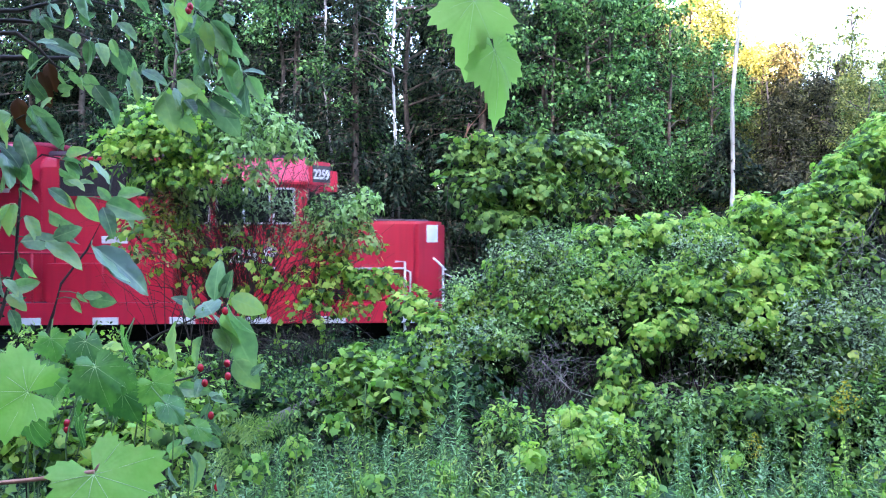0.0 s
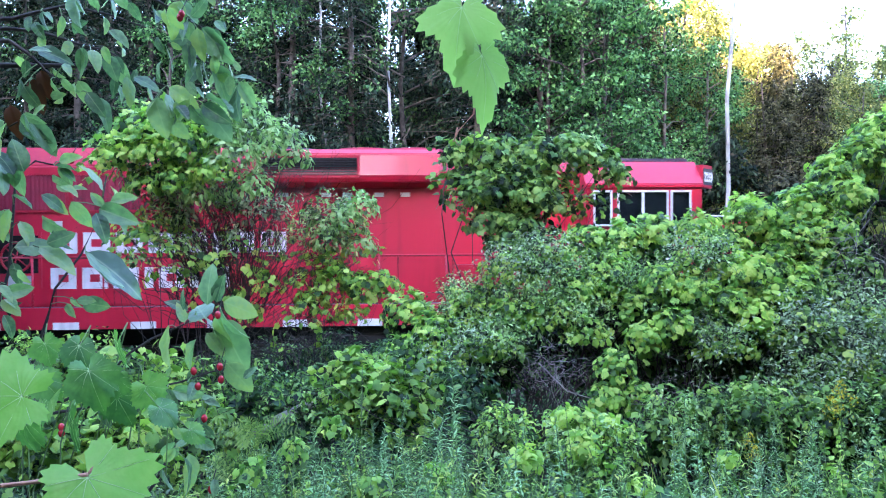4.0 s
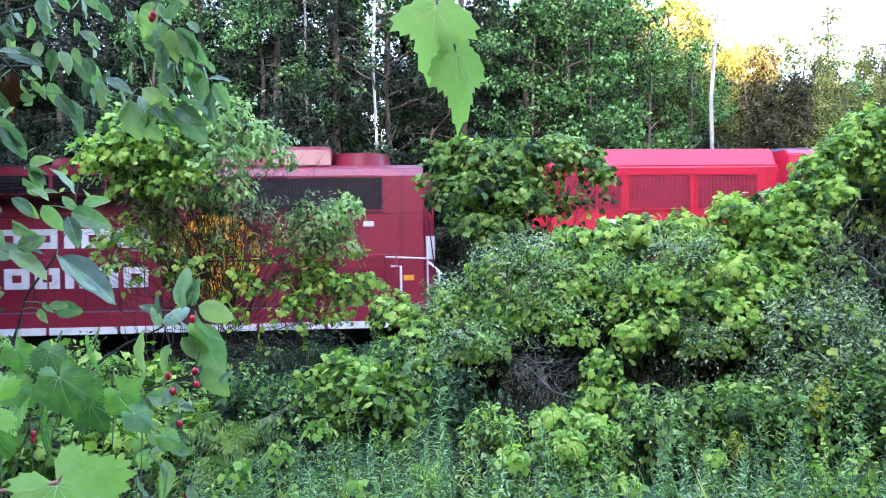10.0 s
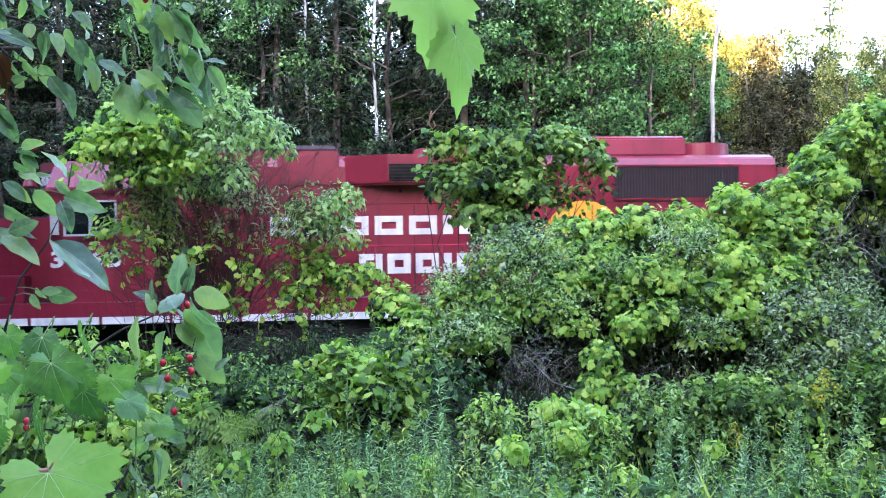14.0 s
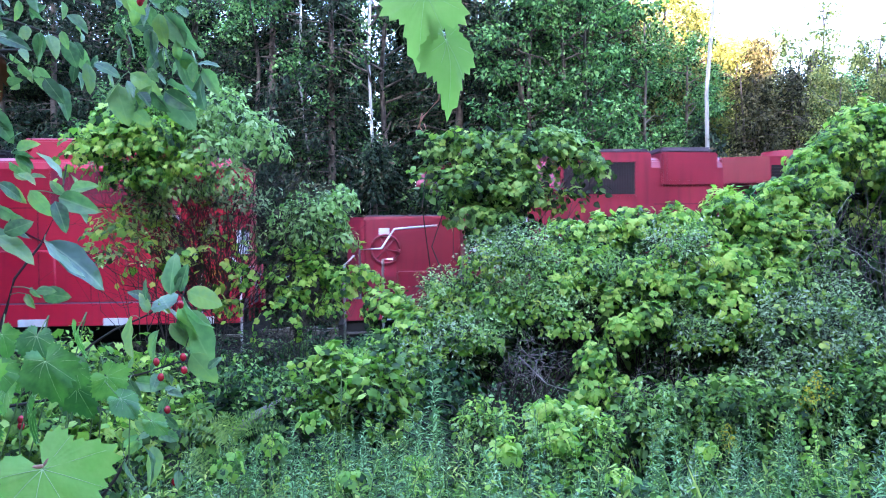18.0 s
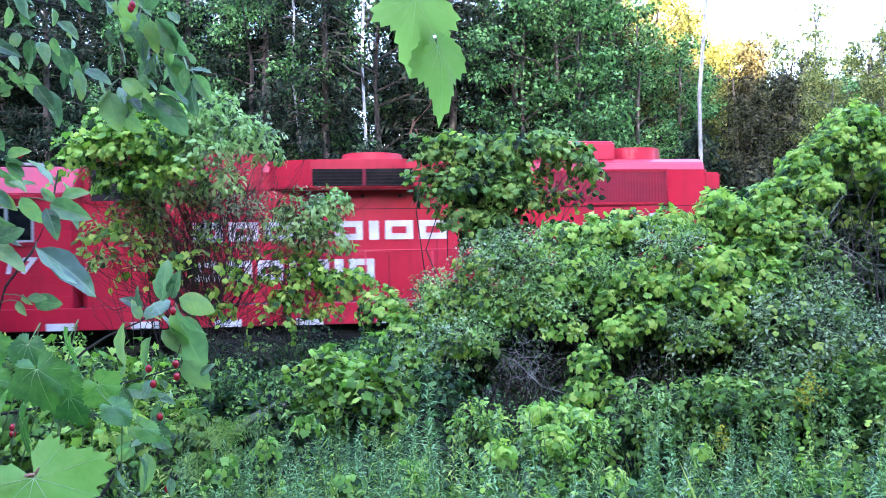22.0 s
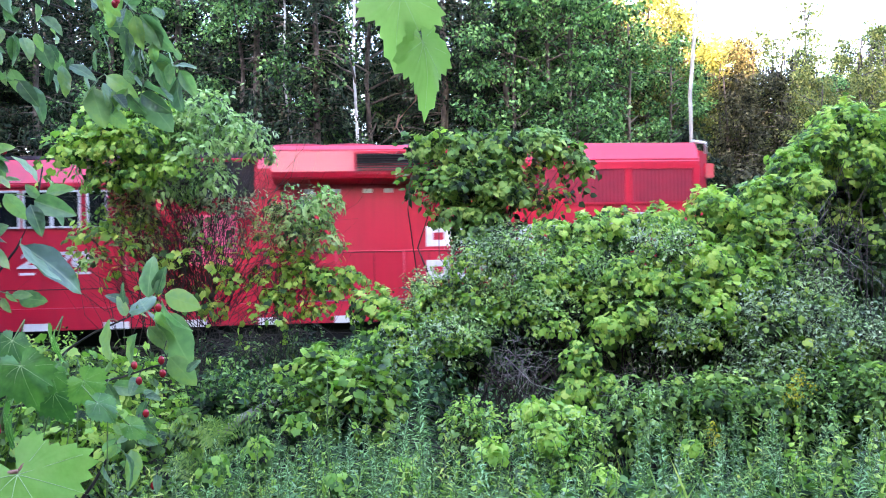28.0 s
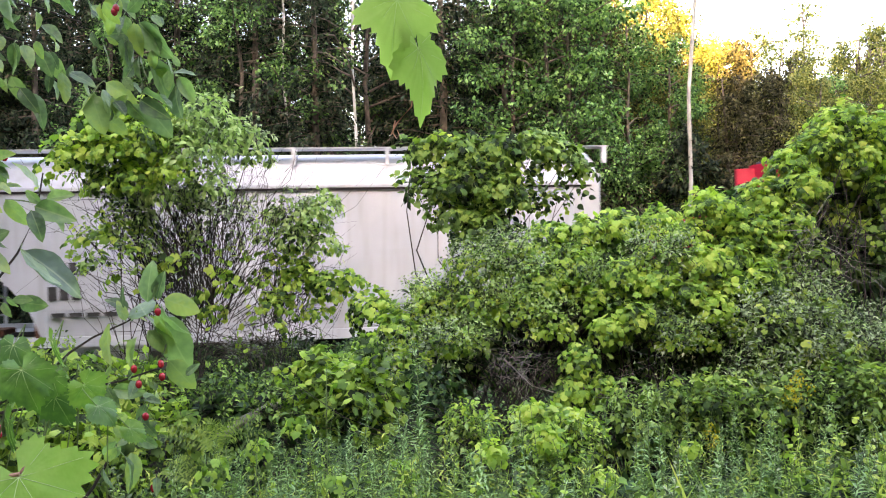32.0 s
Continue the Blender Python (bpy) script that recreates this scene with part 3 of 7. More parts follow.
def broad_tree(seed, height, radius, n, label, bark, leaf, first=0.25, size=(0.07, 0.13), name="broadleaf_tree", lean=0.0, thick=0.11):
    """Slender broadleaf tree: trunk, rising limbs, leafy clumps at their ends with gaps between."""
    rng = np.random.default_rng(seed)
    root = thing(name, label, "tree", group="forest behind the track")
    top = Vector((lean * height, rng.normal(0, 0.2), height))
    fm = Form()
    limb(fm, (0, 0, -0.3), top, thick, 0.03, rng, steps=7, sides=8, wob=0.006)
    part("trunk", fm, bark, root, smooth=True)
    lm = Form()
    lobes = []
    k = int(14 + height)
    for i in range(k):
        t = first + (1 - first) * (i + 0.5) / k
        base = Vector((0, 0, 0)).lerp(top, t)
        L = radius * (0.55 + 0.6 * math.sin(math.pi * min(1, (t - first) / (1 - first) * 0.85 + 0.15))) * rng.uniform(0.6, 1.1)
        a = rng.uniform(0, 2 * math.pi)
        tip = base + Vector((math.cos(a) * L, math.sin(a) * L, L * rng.uniform(0.05, 0.6)))
        limb(lm, base, tip, 0.035, 0.008, rng, sag=0.05, sides=4, steps=3)
        for q in (0.55, 0.8, 1.0):
            p = base.lerp(tip, q) + Vector(rng.normal(0, 0.25, 3))
            lobes.append((p.x, p.y, p.z, rng.uniform(0.3, 0.6), 0.6))
    tagged(part("branchwork", lm, BARK, root), kind="stuff")
    per = 14
    pos, out = clumps(lobes, n // per, per, 0.26, rng, low=-2, inner=0.2)
    part("crown", leaves_mesh("crown", pos, out, rng.uniform(size[0], size[1], len(pos)), BROAD, leaf, 0.8, 0.5, rng), None, root)["kind"] = "stuff"
    return root


FOREST_RNG = np.random.default_rng(21)


def build_forest():
    rng = FOREST_RNG
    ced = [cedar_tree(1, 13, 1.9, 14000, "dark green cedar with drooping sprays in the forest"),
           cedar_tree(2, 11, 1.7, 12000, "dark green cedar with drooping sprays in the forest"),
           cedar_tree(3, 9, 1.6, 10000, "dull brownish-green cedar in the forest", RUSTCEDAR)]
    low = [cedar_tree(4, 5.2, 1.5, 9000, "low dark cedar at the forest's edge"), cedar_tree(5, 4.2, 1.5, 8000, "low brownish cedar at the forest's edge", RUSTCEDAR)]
    brd = [broad_tree(11, 13, 2.2, 9000, "green-leaved tree with a thin grey trunk", BARK, BROADLEAF, 0.10),
           broad_tree(12, 11, 2.0, 8500, "dense green-leaved tree standing in the forest", BARK, TREEGREEN, 0.08),
           broad_tree(13, 12, 2.6, 9000, "pale-leaved tree with a light open crown", BARK, POPLAR, 0.12)]

    def put(src, used, x, y, rz, s):
        m = pose(x, y, ground_z(x, y) - 0.05, 0, 0, rz) @ Matrix.Scale(s, 4)
        if id(src) not in used:
            used.add(id(src))
            src.matrix_basis = m
            return src
        o = copy_thing(src, Matrix())
        o.matrix_basis = m
        return o
    used = set()
    # edge row of low cedars, then taller rows behind, thinner towards the open sky at the east
    x = -15.5
    while x < 21:
        put(low[int(rng.uniform() < (0.25 if x < 6 else 0.8))], used, x, 20.6 + x * SP + rng.uniform(-0.5, 0.8), rng.uniform(0, 360), rng.uniform(0.85, 1.25))
        x += rng.uniform(1.3, 1.9)
    for row, (y0, step) in enumerate(((23.2, 2.0), (26.0, 2.0), (29.5, 2.2), (34.0, 2.2), (38.0, 2.2), (43.0, 2.0))):
        x = -20 - row * 1.2
        while x < 24 + row * 1.5:
            tall = x < 4.8
            kind = rng.uniform()
            if tall:
                src = ced[0] if kind < 0.45 else ced[1] if kind < 0.82 else brd[0] if kind < 0.93 else brd[1]
                s = rng.uniform(0.95, 1.2)
            else:
                src = ced[2] if kind < 0.38 else brd[2] if kind < 0.80 else brd[1]
                if x < 8.2 and row < 2:
                    src = ced[2] if kind < 0.5 else brd[1]
                want = np.interp(x, [6, 8, 10, 11.5, 14, 18, 24], [11, 9.8, 8.6, 7.4, 7.0, 7.4, 8.5]) * rng.uniform(0.8, 1.08)
                want *= (1.0 + 0.10 * row)
                s = want / (9 if src is ced[2] else 12 if src is brd[2] else 11)
            put(src, used, x, y0 + rng.uniform(-0.8, 0.8), rng.uniform(0, 360), s)
            x += step * rng.uniform(0.75, 1.25) * (1.0 if tall else 0.72)
    for i in range(26):
        put(ced[i % 2] if i % 3 else brd[0], used, -21 - 1.7 * i, 20.5 + rng.uniform(-1, 7) - 0.05 * i, rng.uniform(0, 360), rng.uniform(0.9, 1.2))
    # green trees that stand out before the cedars
    for bx, by, s in ((4.6, 22.3, 0.95), (3.9, 21.7, 1.0), (3.0, 21.9, 0.95), (-4.6, 22.8, 1.0), (3.3, 23.4, 0.8), (-7.5, 22.4, 0.9)):
        put(brd[1], used, bx, by, rng.uniform(0, 360), s)
    for bx, by, s in ((11.5, 29, 0.72), (14.5, 31, 0.75), (9.0, 31, 0.98), (8.2, 27.5, 0.9), (16.6, 29, 0.84), (15.6, 33, 0.9), (12.2, 34, 0.86), (10.3, 30, 0.92), (11.8, 31, 0.84), (13.4, 33, 0.88), (10.6, 27, 0.74), (9.4, 28, 0.86), (18.5, 30, 0.85), (13.0, 26, 0.62)):
        put(brd[2], used, bx, by, rng.uniform(0, 360), s)
    thin = broad_tree(14, 12, 2.4, 2600, "thin-crowned pale tree in the evening light", BARK, POPLAR, 0.18)
    for bx, by, s in ((8.6, 37, 1.02), (10.2, 39, 1.0), (12.0, 36, 0.92), (13.6, 40, 0.98), (15.4, 38, 0.95), (17.6, 41, 1.05), (19.5, 38, 1.1), (11.0, 42, 1.12), (7.6, 33, 1.1), (7.2, 28, 0.95), (8.3, 30, 0.98), (9.4, 29, 0.90), (10.4, 31, 0.95), (11.3, 30, 0.80), (6.4, 27, 0.9)):
        put(thin, used, bx, by, rng.uniform(0, 360), s)
    # unseen trees added on the near side of the track, beside the view, to shade its western stretch
    for bx, by, s in ((-9.6, 11.0, 0.95), (-11.2, 8.6, 0.9), (-12.6, 11.2, 1.0), (-13.2, 8.4, 1.0), (-15.5, 10.5, 1.0)):
        put(brd[0], used, bx, by, rng.uniform(0, 360), s)
    for bx, by, s in ((-9.3, 12.2, 1.15), (-11.2, 12.7, 1.15), (-13.4, 12.6, 1.1)):
        put(ced[0], used, bx, by, rng.uniform(0, 360), s)
    # slender white birches
    b1 = broad_tree(31, 13, 1.3, 900, "tall thin birch with a white trunk", BIRCH, POPLAR, 0.62, name="birch_tree", lean=0.02, thick=0.050)
    put(b1, used, 7.40, 20.9, 0, 1.3)
    b2 = broad_tree(32, 14, 1.5, 1500, "thin birch with a pale mottled trunk", BIRCH, BROADLEAF, 0.5, name="birch_tree", lean=0.0, thick=0.045)
    put(b2, used, -1.30, 21.4, 0, 1.0)
    for bx, by in ((-3.2, 22.4), (3.5, 22.6), (5.0, 24.0)):
        put(b2, used, bx, by, rng.uniform(0, 360), 0.95)
    # unseen wood added behind the viewer, to shade the clearing from the low sun but for one dip in its top
    n = 100000
    x = rng.uniform(-112, 34, n)
    top = np.interp(x, [-112, -10.5, -9.5, -6.0, -5.0, -2.5, -1.8, 2.2, 3.2, 34], [25, 25, 14.6, 14.4, 12.6, 12.4, 10.8, 10.6, 25, 25]) + 0.8 * np.sin(x * 1.7)
    pos = np.stack([x, rng.uniform(-18, -14, n), rng.uniform(0, 1, n) ** 0.75 * top], 1)
    wood = new("wood_edge", leaves_mesh("wood_edge", pos, unit(rng.normal(0, 1, (n, 3))), rng.uniform(1.3, 2.0, n), BROAD, BROADLEAF, 0.8, 0.2, rng))
    tagged(wood, "unseen green wood added behind the viewer to block the low sun", "woods", kind="stuff")
    # more unseen woods, added to cut side light and bright reflections
    for x0, y0, y1, h, n in ((-104, -18, 40, 19, 9000), (-52, -18, 8.5, 23, 7000), (-52, 19.5, 40, 23, 5000), (40, -18, 9.5, 18, 6000), (40, 22, 40, 18, 4000), (96, -18, 40, 18, 8000)):
        pos = np.stack([rng.uniform(x0, x0 + 8, n), rng.uniform(y0, y1, n), rng.uniform(0, 1, n) ** 0.8 * h], 1)
        wood = new("wood_edge", leaves_mesh("wood_edge", pos, unit(rng.normal(0, 1, (n, 3))), rng.uniform(1.2, 1.9, n), BROAD, BROADLEAF, 0.8, 0.2, rng))
        tagged(wood, "unseen green wood added to block light from the clearing's sides", "woods", kind="stuff")


build_forest()


# ---- shrubs and vines on the verge ----
def single_leaf(size, wave, mat):
    fm = Form()
    tv, tf = toothed(8, 0.08)
    fm.v = [(x * size, y * size, z * size * wave) for x, y, z in tv]
    fm.f = list(tf)
    return fm.mesh("leaf", mat)


SINGLE_LEAF = [single_leaf(a, b, GRAPE_ONE) for a, b in ((0.046, 1.0), (0.054, 1.3), (0.060, 0.7), (0.068, 1.1))]
SINGLE_DARK = [single_leaf(a, b, MAPLE_ONE) for a, b in ((0.055, 1.0), (0.065, 1.3), (0.075, 0.7), (0.085, 1.1))]


def shrub(name, label, category, lobes, foliage, roots, seed, stem_mat=None, n_stems=14, stem_r=0.014, billow=5, core=0, singles=None, mantles=()):
    """A shrub or vine heap: stems from its roots to its lobes, and several kinds of leaves in clumps. foliage: (part name, label, template, material, clumps, per clump, spread, size range, hang, lobes)."""
    rng = np.random.default_rng(seed)
    root = thing(name, label, category)
    tips = [(l[0] + rng.normal(0, l[3] * 0.4), l[1] + rng.normal(0, l[3] * 0.4), l[2] + rng.uniform(-0.2, 0.7) * l[3]) for l in lobes for _ in range(max(1, n_stems // len(lobes)))]

    def base(r):
        p = roots[int(r.integers(len(roots)))]
        x, y = p[0] + r.normal(0, 0.12), p[1] + r.normal(0, 0.12)
        return (x, y, ground_z(x, y) - 0.03)
    tagged(part("stem_mass", stems_form(base, tips, stem_r, rng), stem_mat or STEM, root), kind="stuff")
    runs = Form()
    for pn, lab, template, mat, nc, per, spread, (s0, s1), hang, sub in foliage:
        lb = [lobes[i] for i in sub] if sub else lobes
        vine = template is GRAPEMID
        k = (11 if vine else 13) if billow else (7 if vine else 11)
        n = int(nc * per / k * (1.0 if vine else 1.15))
        pos, out, path = strands(puffs(lb, billow, 0.5, rng) + list(lb) if billow else lb, n, k, 0.052 if vine else 0.026, rng, 2.6 if vine else 1.2, 0.35 if vine else 0.5, 0.7 if vine else 0.45, wide=0.035 if vine else 0.012)
        size = rng.uniform(s0, s1, len(pos)) * np.repeat(np.linspace(1.12, 0.72, k), n)
        part(pn, leaves_mesh(pn, pos, out, size, template, mat, 0.38, hang, rng, 0.9), None, root, lab)["kind"] = "stuff"
        for q in path[::2 if vine else 1]:
            runs.tube(q[::3], 0.0022, 0.001, 3, False)
    tagged(part("twig_mass", runs, STEM, root), kind="stuff")
    for pn, lab, template, mat, cover, dense, (s0, s1) in mantles:
        pos, tip, face = mantle(cover, dense, rng)
        part(pn, leaves_mesh(pn, pos, tip, rng.uniform(s0, s1, len(pos)), template, mat, 0.7, 0.1, rng, 1.0, face), None, root, lab)["kind"] = "stuff"
    if singles:
        pos, out = clumps(puffs([lobes[i] for i in singles[1]], 4, 0.45, rng), singles[0], 1, 0.05, rng, low=-0.2)
        pos = pos + unit(out) * 0.05
        for p, o in zip(pos, out):
            tip = unit(o + rng.normal(0, 0.45, 3) + np.array([0, -0.2, -0.5]))
            face = np.array([0, 0, 0.9]) + o * 0.7 + rng.normal(0, 0.5, 3)
            x = unit(np.cross(tip, face))
            m = Matrix((x, tip, np.cross(x, tip))).transposed().to_4x4()
            ob = part("leaf", SINGLE_DARK[int(rng.integers(len(SINGLE_DARK)))], None, root)
            ob.matrix_basis = Matrix.Translation(Vector(p)) @ m
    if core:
        # dark fill leaves: the shade of the hollows is in their colour
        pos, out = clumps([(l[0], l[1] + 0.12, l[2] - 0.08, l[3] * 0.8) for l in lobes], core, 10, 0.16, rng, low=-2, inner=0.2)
        part("inner_foliage", leaves_mesh("inner_foliage", pos, out, rng.uniform(0.06, 0.11, len(pos)), BROAD, BROADLEAF, 0.8, 0.3, rng), None, root, "dark leaves inside the heap, coloured for its inner shade")["kind"] = "stuff"
    return root


def vine_heap(name, label, mantles, shrubs, deep, roots, seed, core, near, singles):
    """A heap of climbing vine: leaf mantles over billows, twiggy shrub growing through, deep leaves inside, stems from its roots, and single leaves on the billows nearest the walk."""
    rng = np.random.default_rng(seed)
    root = thing(name, label, "vine")
    tips = [(x + rng.normal(0, r * 0.4), y + rng.normal(0, r * 0.4), z + rng.uniform(-0.3, 0.5) * r) for m in mantles[:2] for x, y, z, r in m[3] for _ in range(3)]

    def base(r):
        p = roots[int(r.integers(len(roots)))]
        x, y = p[0] + r.normal(0, 0.15), p[1] + r.normal(0, 0.15)
        return (x, y, ground_z(x, y) - 0.03)
    tagged(part("stem_mass", stems_form(base, tips, 0.008, rng), STEM, root), kind="stuff")
    for pn, lab, mat, lobes, dense, (s0, s1) in mantles:
        pos, tip, face = mantle(lobes, dense, rng)
        part(pn, leaves_mesh(pn, pos, tip, rng.uniform(s0, s1, len(pos)) * rng.uniform(0.7, 1.05, len(pos)), GRAPEMID, mat, 0.5, 0.1, rng, 1.0, face), None, root, lab)["kind"] = "stuff"
    runs = Form()
    for pn, lab, mat, lobes, dense in shrubs:
        n = int(dense * sum(l[3] ** 2 for l in lobes) * 8)
        pos, out, path = strands(lobes, n, 13, 0.030, rng, 1.0, 0.6, 0.35, low=-0.2, wide=0.012)
        size = rng.uniform(0.028, 0.05, len(pos)) * np.repeat(np.linspace(1.12, 0.72, 13), n)
        part(pn, leaves_mesh(pn, pos, out, size, OVAL, mat, 0.38, 0.2, rng, 0.9), None, root, lab)["kind"] = "stuff"
        for q in path:
            runs.tube(q[::3], 0.0022, 0.001, 3, False)
    tagged(part("twig_mass", runs, STEM, root), kind="stuff")
    # inner leaves coloured dark to deepen the shade in the heap's cavities
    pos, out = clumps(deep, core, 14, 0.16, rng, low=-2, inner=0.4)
    part("inner_foliage", leaves_mesh("inner_foliage", pos, out, rng.uniform(0.06, 0.11, len(pos)), BROAD, BROADLEAF, 0.8, 0.3, rng), None, root, "dark leaves inside the heap, coloured for its inner shade")["kind"] = "stuff"
    pos, tip, face = mantle(near, 420, rng, 0.0)
    for i in rng.permutation(len(pos))[:singles]:
        n0 = unit(face[i] + rng.normal(0, 0.3, 3))
        x = unit(np.cross(tip[i], n0))
        m = Matrix((x, tip[i], np.cross(x, tip[i]))).transposed().to_4x4()
        ob = part("leaf", SINGLE_LEAF[int(rng.integers(len(SINGLE_LEAF)))], None, root)
        ob.matrix_basis = Matrix.Translation(Vector(pos[i] + face[i] * 0.03)) @ m
    return root


def twig_tangle(name, label, centre, size, n, seed, mat=None, r=0.004, foot=None):
    """Bare dead twigs, arching and crossing."""
    rng = np.random.default_rng(seed)
    root = thing(name, label, "dead twigs")
    for k in range(3):
        fm = Form()
        for i in range(n // 3):
            a = np.array(centre) + rng.normal(0, 1, 3) * np.array(size) * 0.5
            if foot is not None:
                # straight kinked twigs fanning up from one foot
                p0 = np.array(foot) + (a - np.array(foot)) * rng.uniform(0.15, 0.65) + rng.normal(0, 0.05, 3)
                L = np.linalg.norm(a - p0)
                fm.tube([p0 + (a - p0) * t + rng.normal(0, 0.06, 3) * L * (t > 0) for t in np.linspace(0, 1, 6)], r * rng.uniform(0.7, 1.6), r * 0.35, 3)
                for _ in range(2):
                    s = p0 + (a - p0) * rng.uniform(0.3, 0.9)
                    fm.tube([s, s + unit(a - p0 + rng.normal(0, 0.7, 3) * L) * L * rng.uniform(0.15, 0.4)], r * 0.5, r * 0.25, 3)
                continue
            d = unit(rng.normal(0, 1, 3) * np.array([1, 0.5, 0.7]))
            L = rng.uniform(0.4, 1.1) * max(size)
            pts = [a + d * L * t + np.array([0, 0, -0.3 * L * t * t]) + rng.normal(0, 0.03, 3) * L for t in np.linspace(0, 1, 5)]
            fm.tube(pts, r * rng.uniform(0.6, 1.4), r * 0.4, 3)
        tagged(part("twig", fm, mat or TWIG, root), kind="stuff")
    return root


def build_shrubs():
    # honeysuckle-like shrub overgrown by wild grape, left of the opening
    A = [(-2.68, 8.00, 2.36, 0.413), (-2.11, 8.20, 2.47, 0.394), (-2.94, 7.80, 2.32, 0.32), (-2.45, 8.00, 1.88, 0.413), (-1.94, 8.20, 1.77, 0.336), (-2.76, 7.90, 1.43, 0.38), (-2.09, 8.10, 1.20, 0.332), (-1.89, 8.40, 2.87, 0.214), (-1.58, 8.30, 2.53, 0.164), (-2.58, 7.80, 2.51, 0.309), (-3.18, 7.90, 1.32, 0.101)]
    shrub("overgrown_shrub", "tall tangled shrub with small grey-green leaves overgrown by vines", "shrub", A, [
        ("foliage", "small grey-green leaves", OVAL, BLUEGREEN, 230, 10, 0.14, (0.045, 0.085), 0.25, (0, 1, 1, 3, 4, 4, 7, 8)),
        ("foliage", "small green leaves", OVAL, SHRUB, 300, 8, 0.16, (0.045, 0.08), 0.3, (0, 1, 3, 5, 9)),
        ("vine_foliage", "bright yellow-green grape leaves", GRAPEMID, GRAPE, 100, 8, 0.17, (0.055, 0.085), 0.5, (2, 9, 9)),
        ("vine_foliage", "green grape leaves", GRAPEMID, GRAPE, 64, 6, 0.15, (0.05, 0.085), 0.5, (5, 6, 10)),
    ], [(-2.41, 8.00, -0.102), (-2.58, 8.00, -0.102), (-2.21, 8.10, -0.123)], 41, n_stems=33, stem_r=0.007, billow=0, mantles=[
        ("vine_foliage", "pale yellow-green grape leaves", GRAPEMID, GRAPE, [(-3.01, 7.5, 2.35, 0.191), (-2.7, 7.5, 2.4, 0.223), (-2.39, 7.5, 2.45, 0.212), (-2.13, 7.5, 2.21, 0.18), (-2.5, 7.5, 2.11, 0.191), (-2.76, 7.5, 2.09, 0.159)], 4300, (0.034, 0.055)),
        ("foliage", "small pale green leaves", OVAL, SHRUB, [(-1.88, 7.8, 2.72, 0.243), (-1.58, 7.8, 2.49, 0.232), (-1.94, 7.6, 2.35, 0.226), (-1.79, 7.6, 2.08, 0.183), (-1.41, 7.9, 2.37, 0.145), (-2.1, 7.8, 2.64, 0.188), (-2.27, 7.6, 2.01, 0.15)], 3600, (0.05, 0.085))])
    # its lower arm reaching over the gap
    B = [(-1.15, 8.40, 1.81, 0.137), (-0.855, 8.40, 1.91, 0.0831), (-1.34, 8.30, 1.60, 0.194), (-1.02, 8.30, 1.54, 0.176), (-0.835, 8.20, 1.14, 0.174), (-1.24, 8.20, 1.14, 0.209), (-0.557, 8.20, 1.09, 0.0696), (-1.38, 8.00, 0.807, 0.158), (-1.06, 8.10, 0.826, 0.115)]
    shrub("leafy_shrub", "leafy shrub arm with pale small leaves and vine", "shrub", B, [
        ("foliage", "small pale green leaves", OVAL, SHRUB, 70, 9, 0.15, (0.05, 0.085), 0.25, (0, 0, 1, 1, 2, 3)),
        ("foliage", "small grey-green leaves", OVAL, BLUEGREEN, 15, 14, 0.11, (0.04, 0.075), 0.25, (0, 1)),
        ("vine_foliage", "green grape leaves", GRAPEMID, GRAPE, 56, 6, 0.15, (0.05, 0.08), 0.45, (3, 4, 5, 6, 7, 8)),
    ], [(-1.52, 8.10, -0.123), (-1.29, 8.10, -0.123)], 42, n_stems=40, stem_r=0.005, billow=0, mantles=[
        ("foliage", "small pale green leaves", OVAL, SHRUB, [(-0.77, 8.1, 1.9, 0.137), (-0.95, 8.1, 1.73, 0.183), (-1.12, 8.1, 1.56, 0.183), (-0.78, 8.1, 1.5, 0.149)], 4200, (0.05, 0.08)),
        ("vine_foliage", "yellow-green grape leaves", GRAPEMID, GRAPE, [(-1.08, 8.2, 1.15, 0.209), (-0.8, 8.2, 1.03, 0.197), (-0.56, 8.2, 1.09, 0.151), (-1.3, 8.1, 0.93, 0.16), (-0.9, 8.1, 0.81, 0.137), (-1.73, 8.0, 1.12, 0.136), (-1.91, 8.0, 0.84, 0.124)], 2600, (0.040, 0.06))])
    # vine-covered small tree in the middle
    C = [(0.039, 9.20, 2.65, 0.0781), (0.429, 9.20, 2.59, 0.0911), (0.786, 9.20, 2.35, 0.13), (1.11, 9.20, 2.52, 0.143), (1.50, 9.20, 2.46, 0.13), (1.83, 9.20, 2.33, 0.104), (2.02, 9.20, 2.17, 0.0781), (0.104, 9.20, 2.22, 0.104), (0.559, 9.20, 2.09, 0.215), (1.05, 9.20, 2.05, 0.228), (1.47, 9.20, 2.09, 0.0911), (0.778, 9.10, 1.60, 0.129), (0.939, 9.10, 1.54, 0.18), (1.29, 9.10, 1.47, 0.103), (0.36, 9.10, 1.89, 0.0772), (1.73, 9.20, 1.92, 0.0781)]
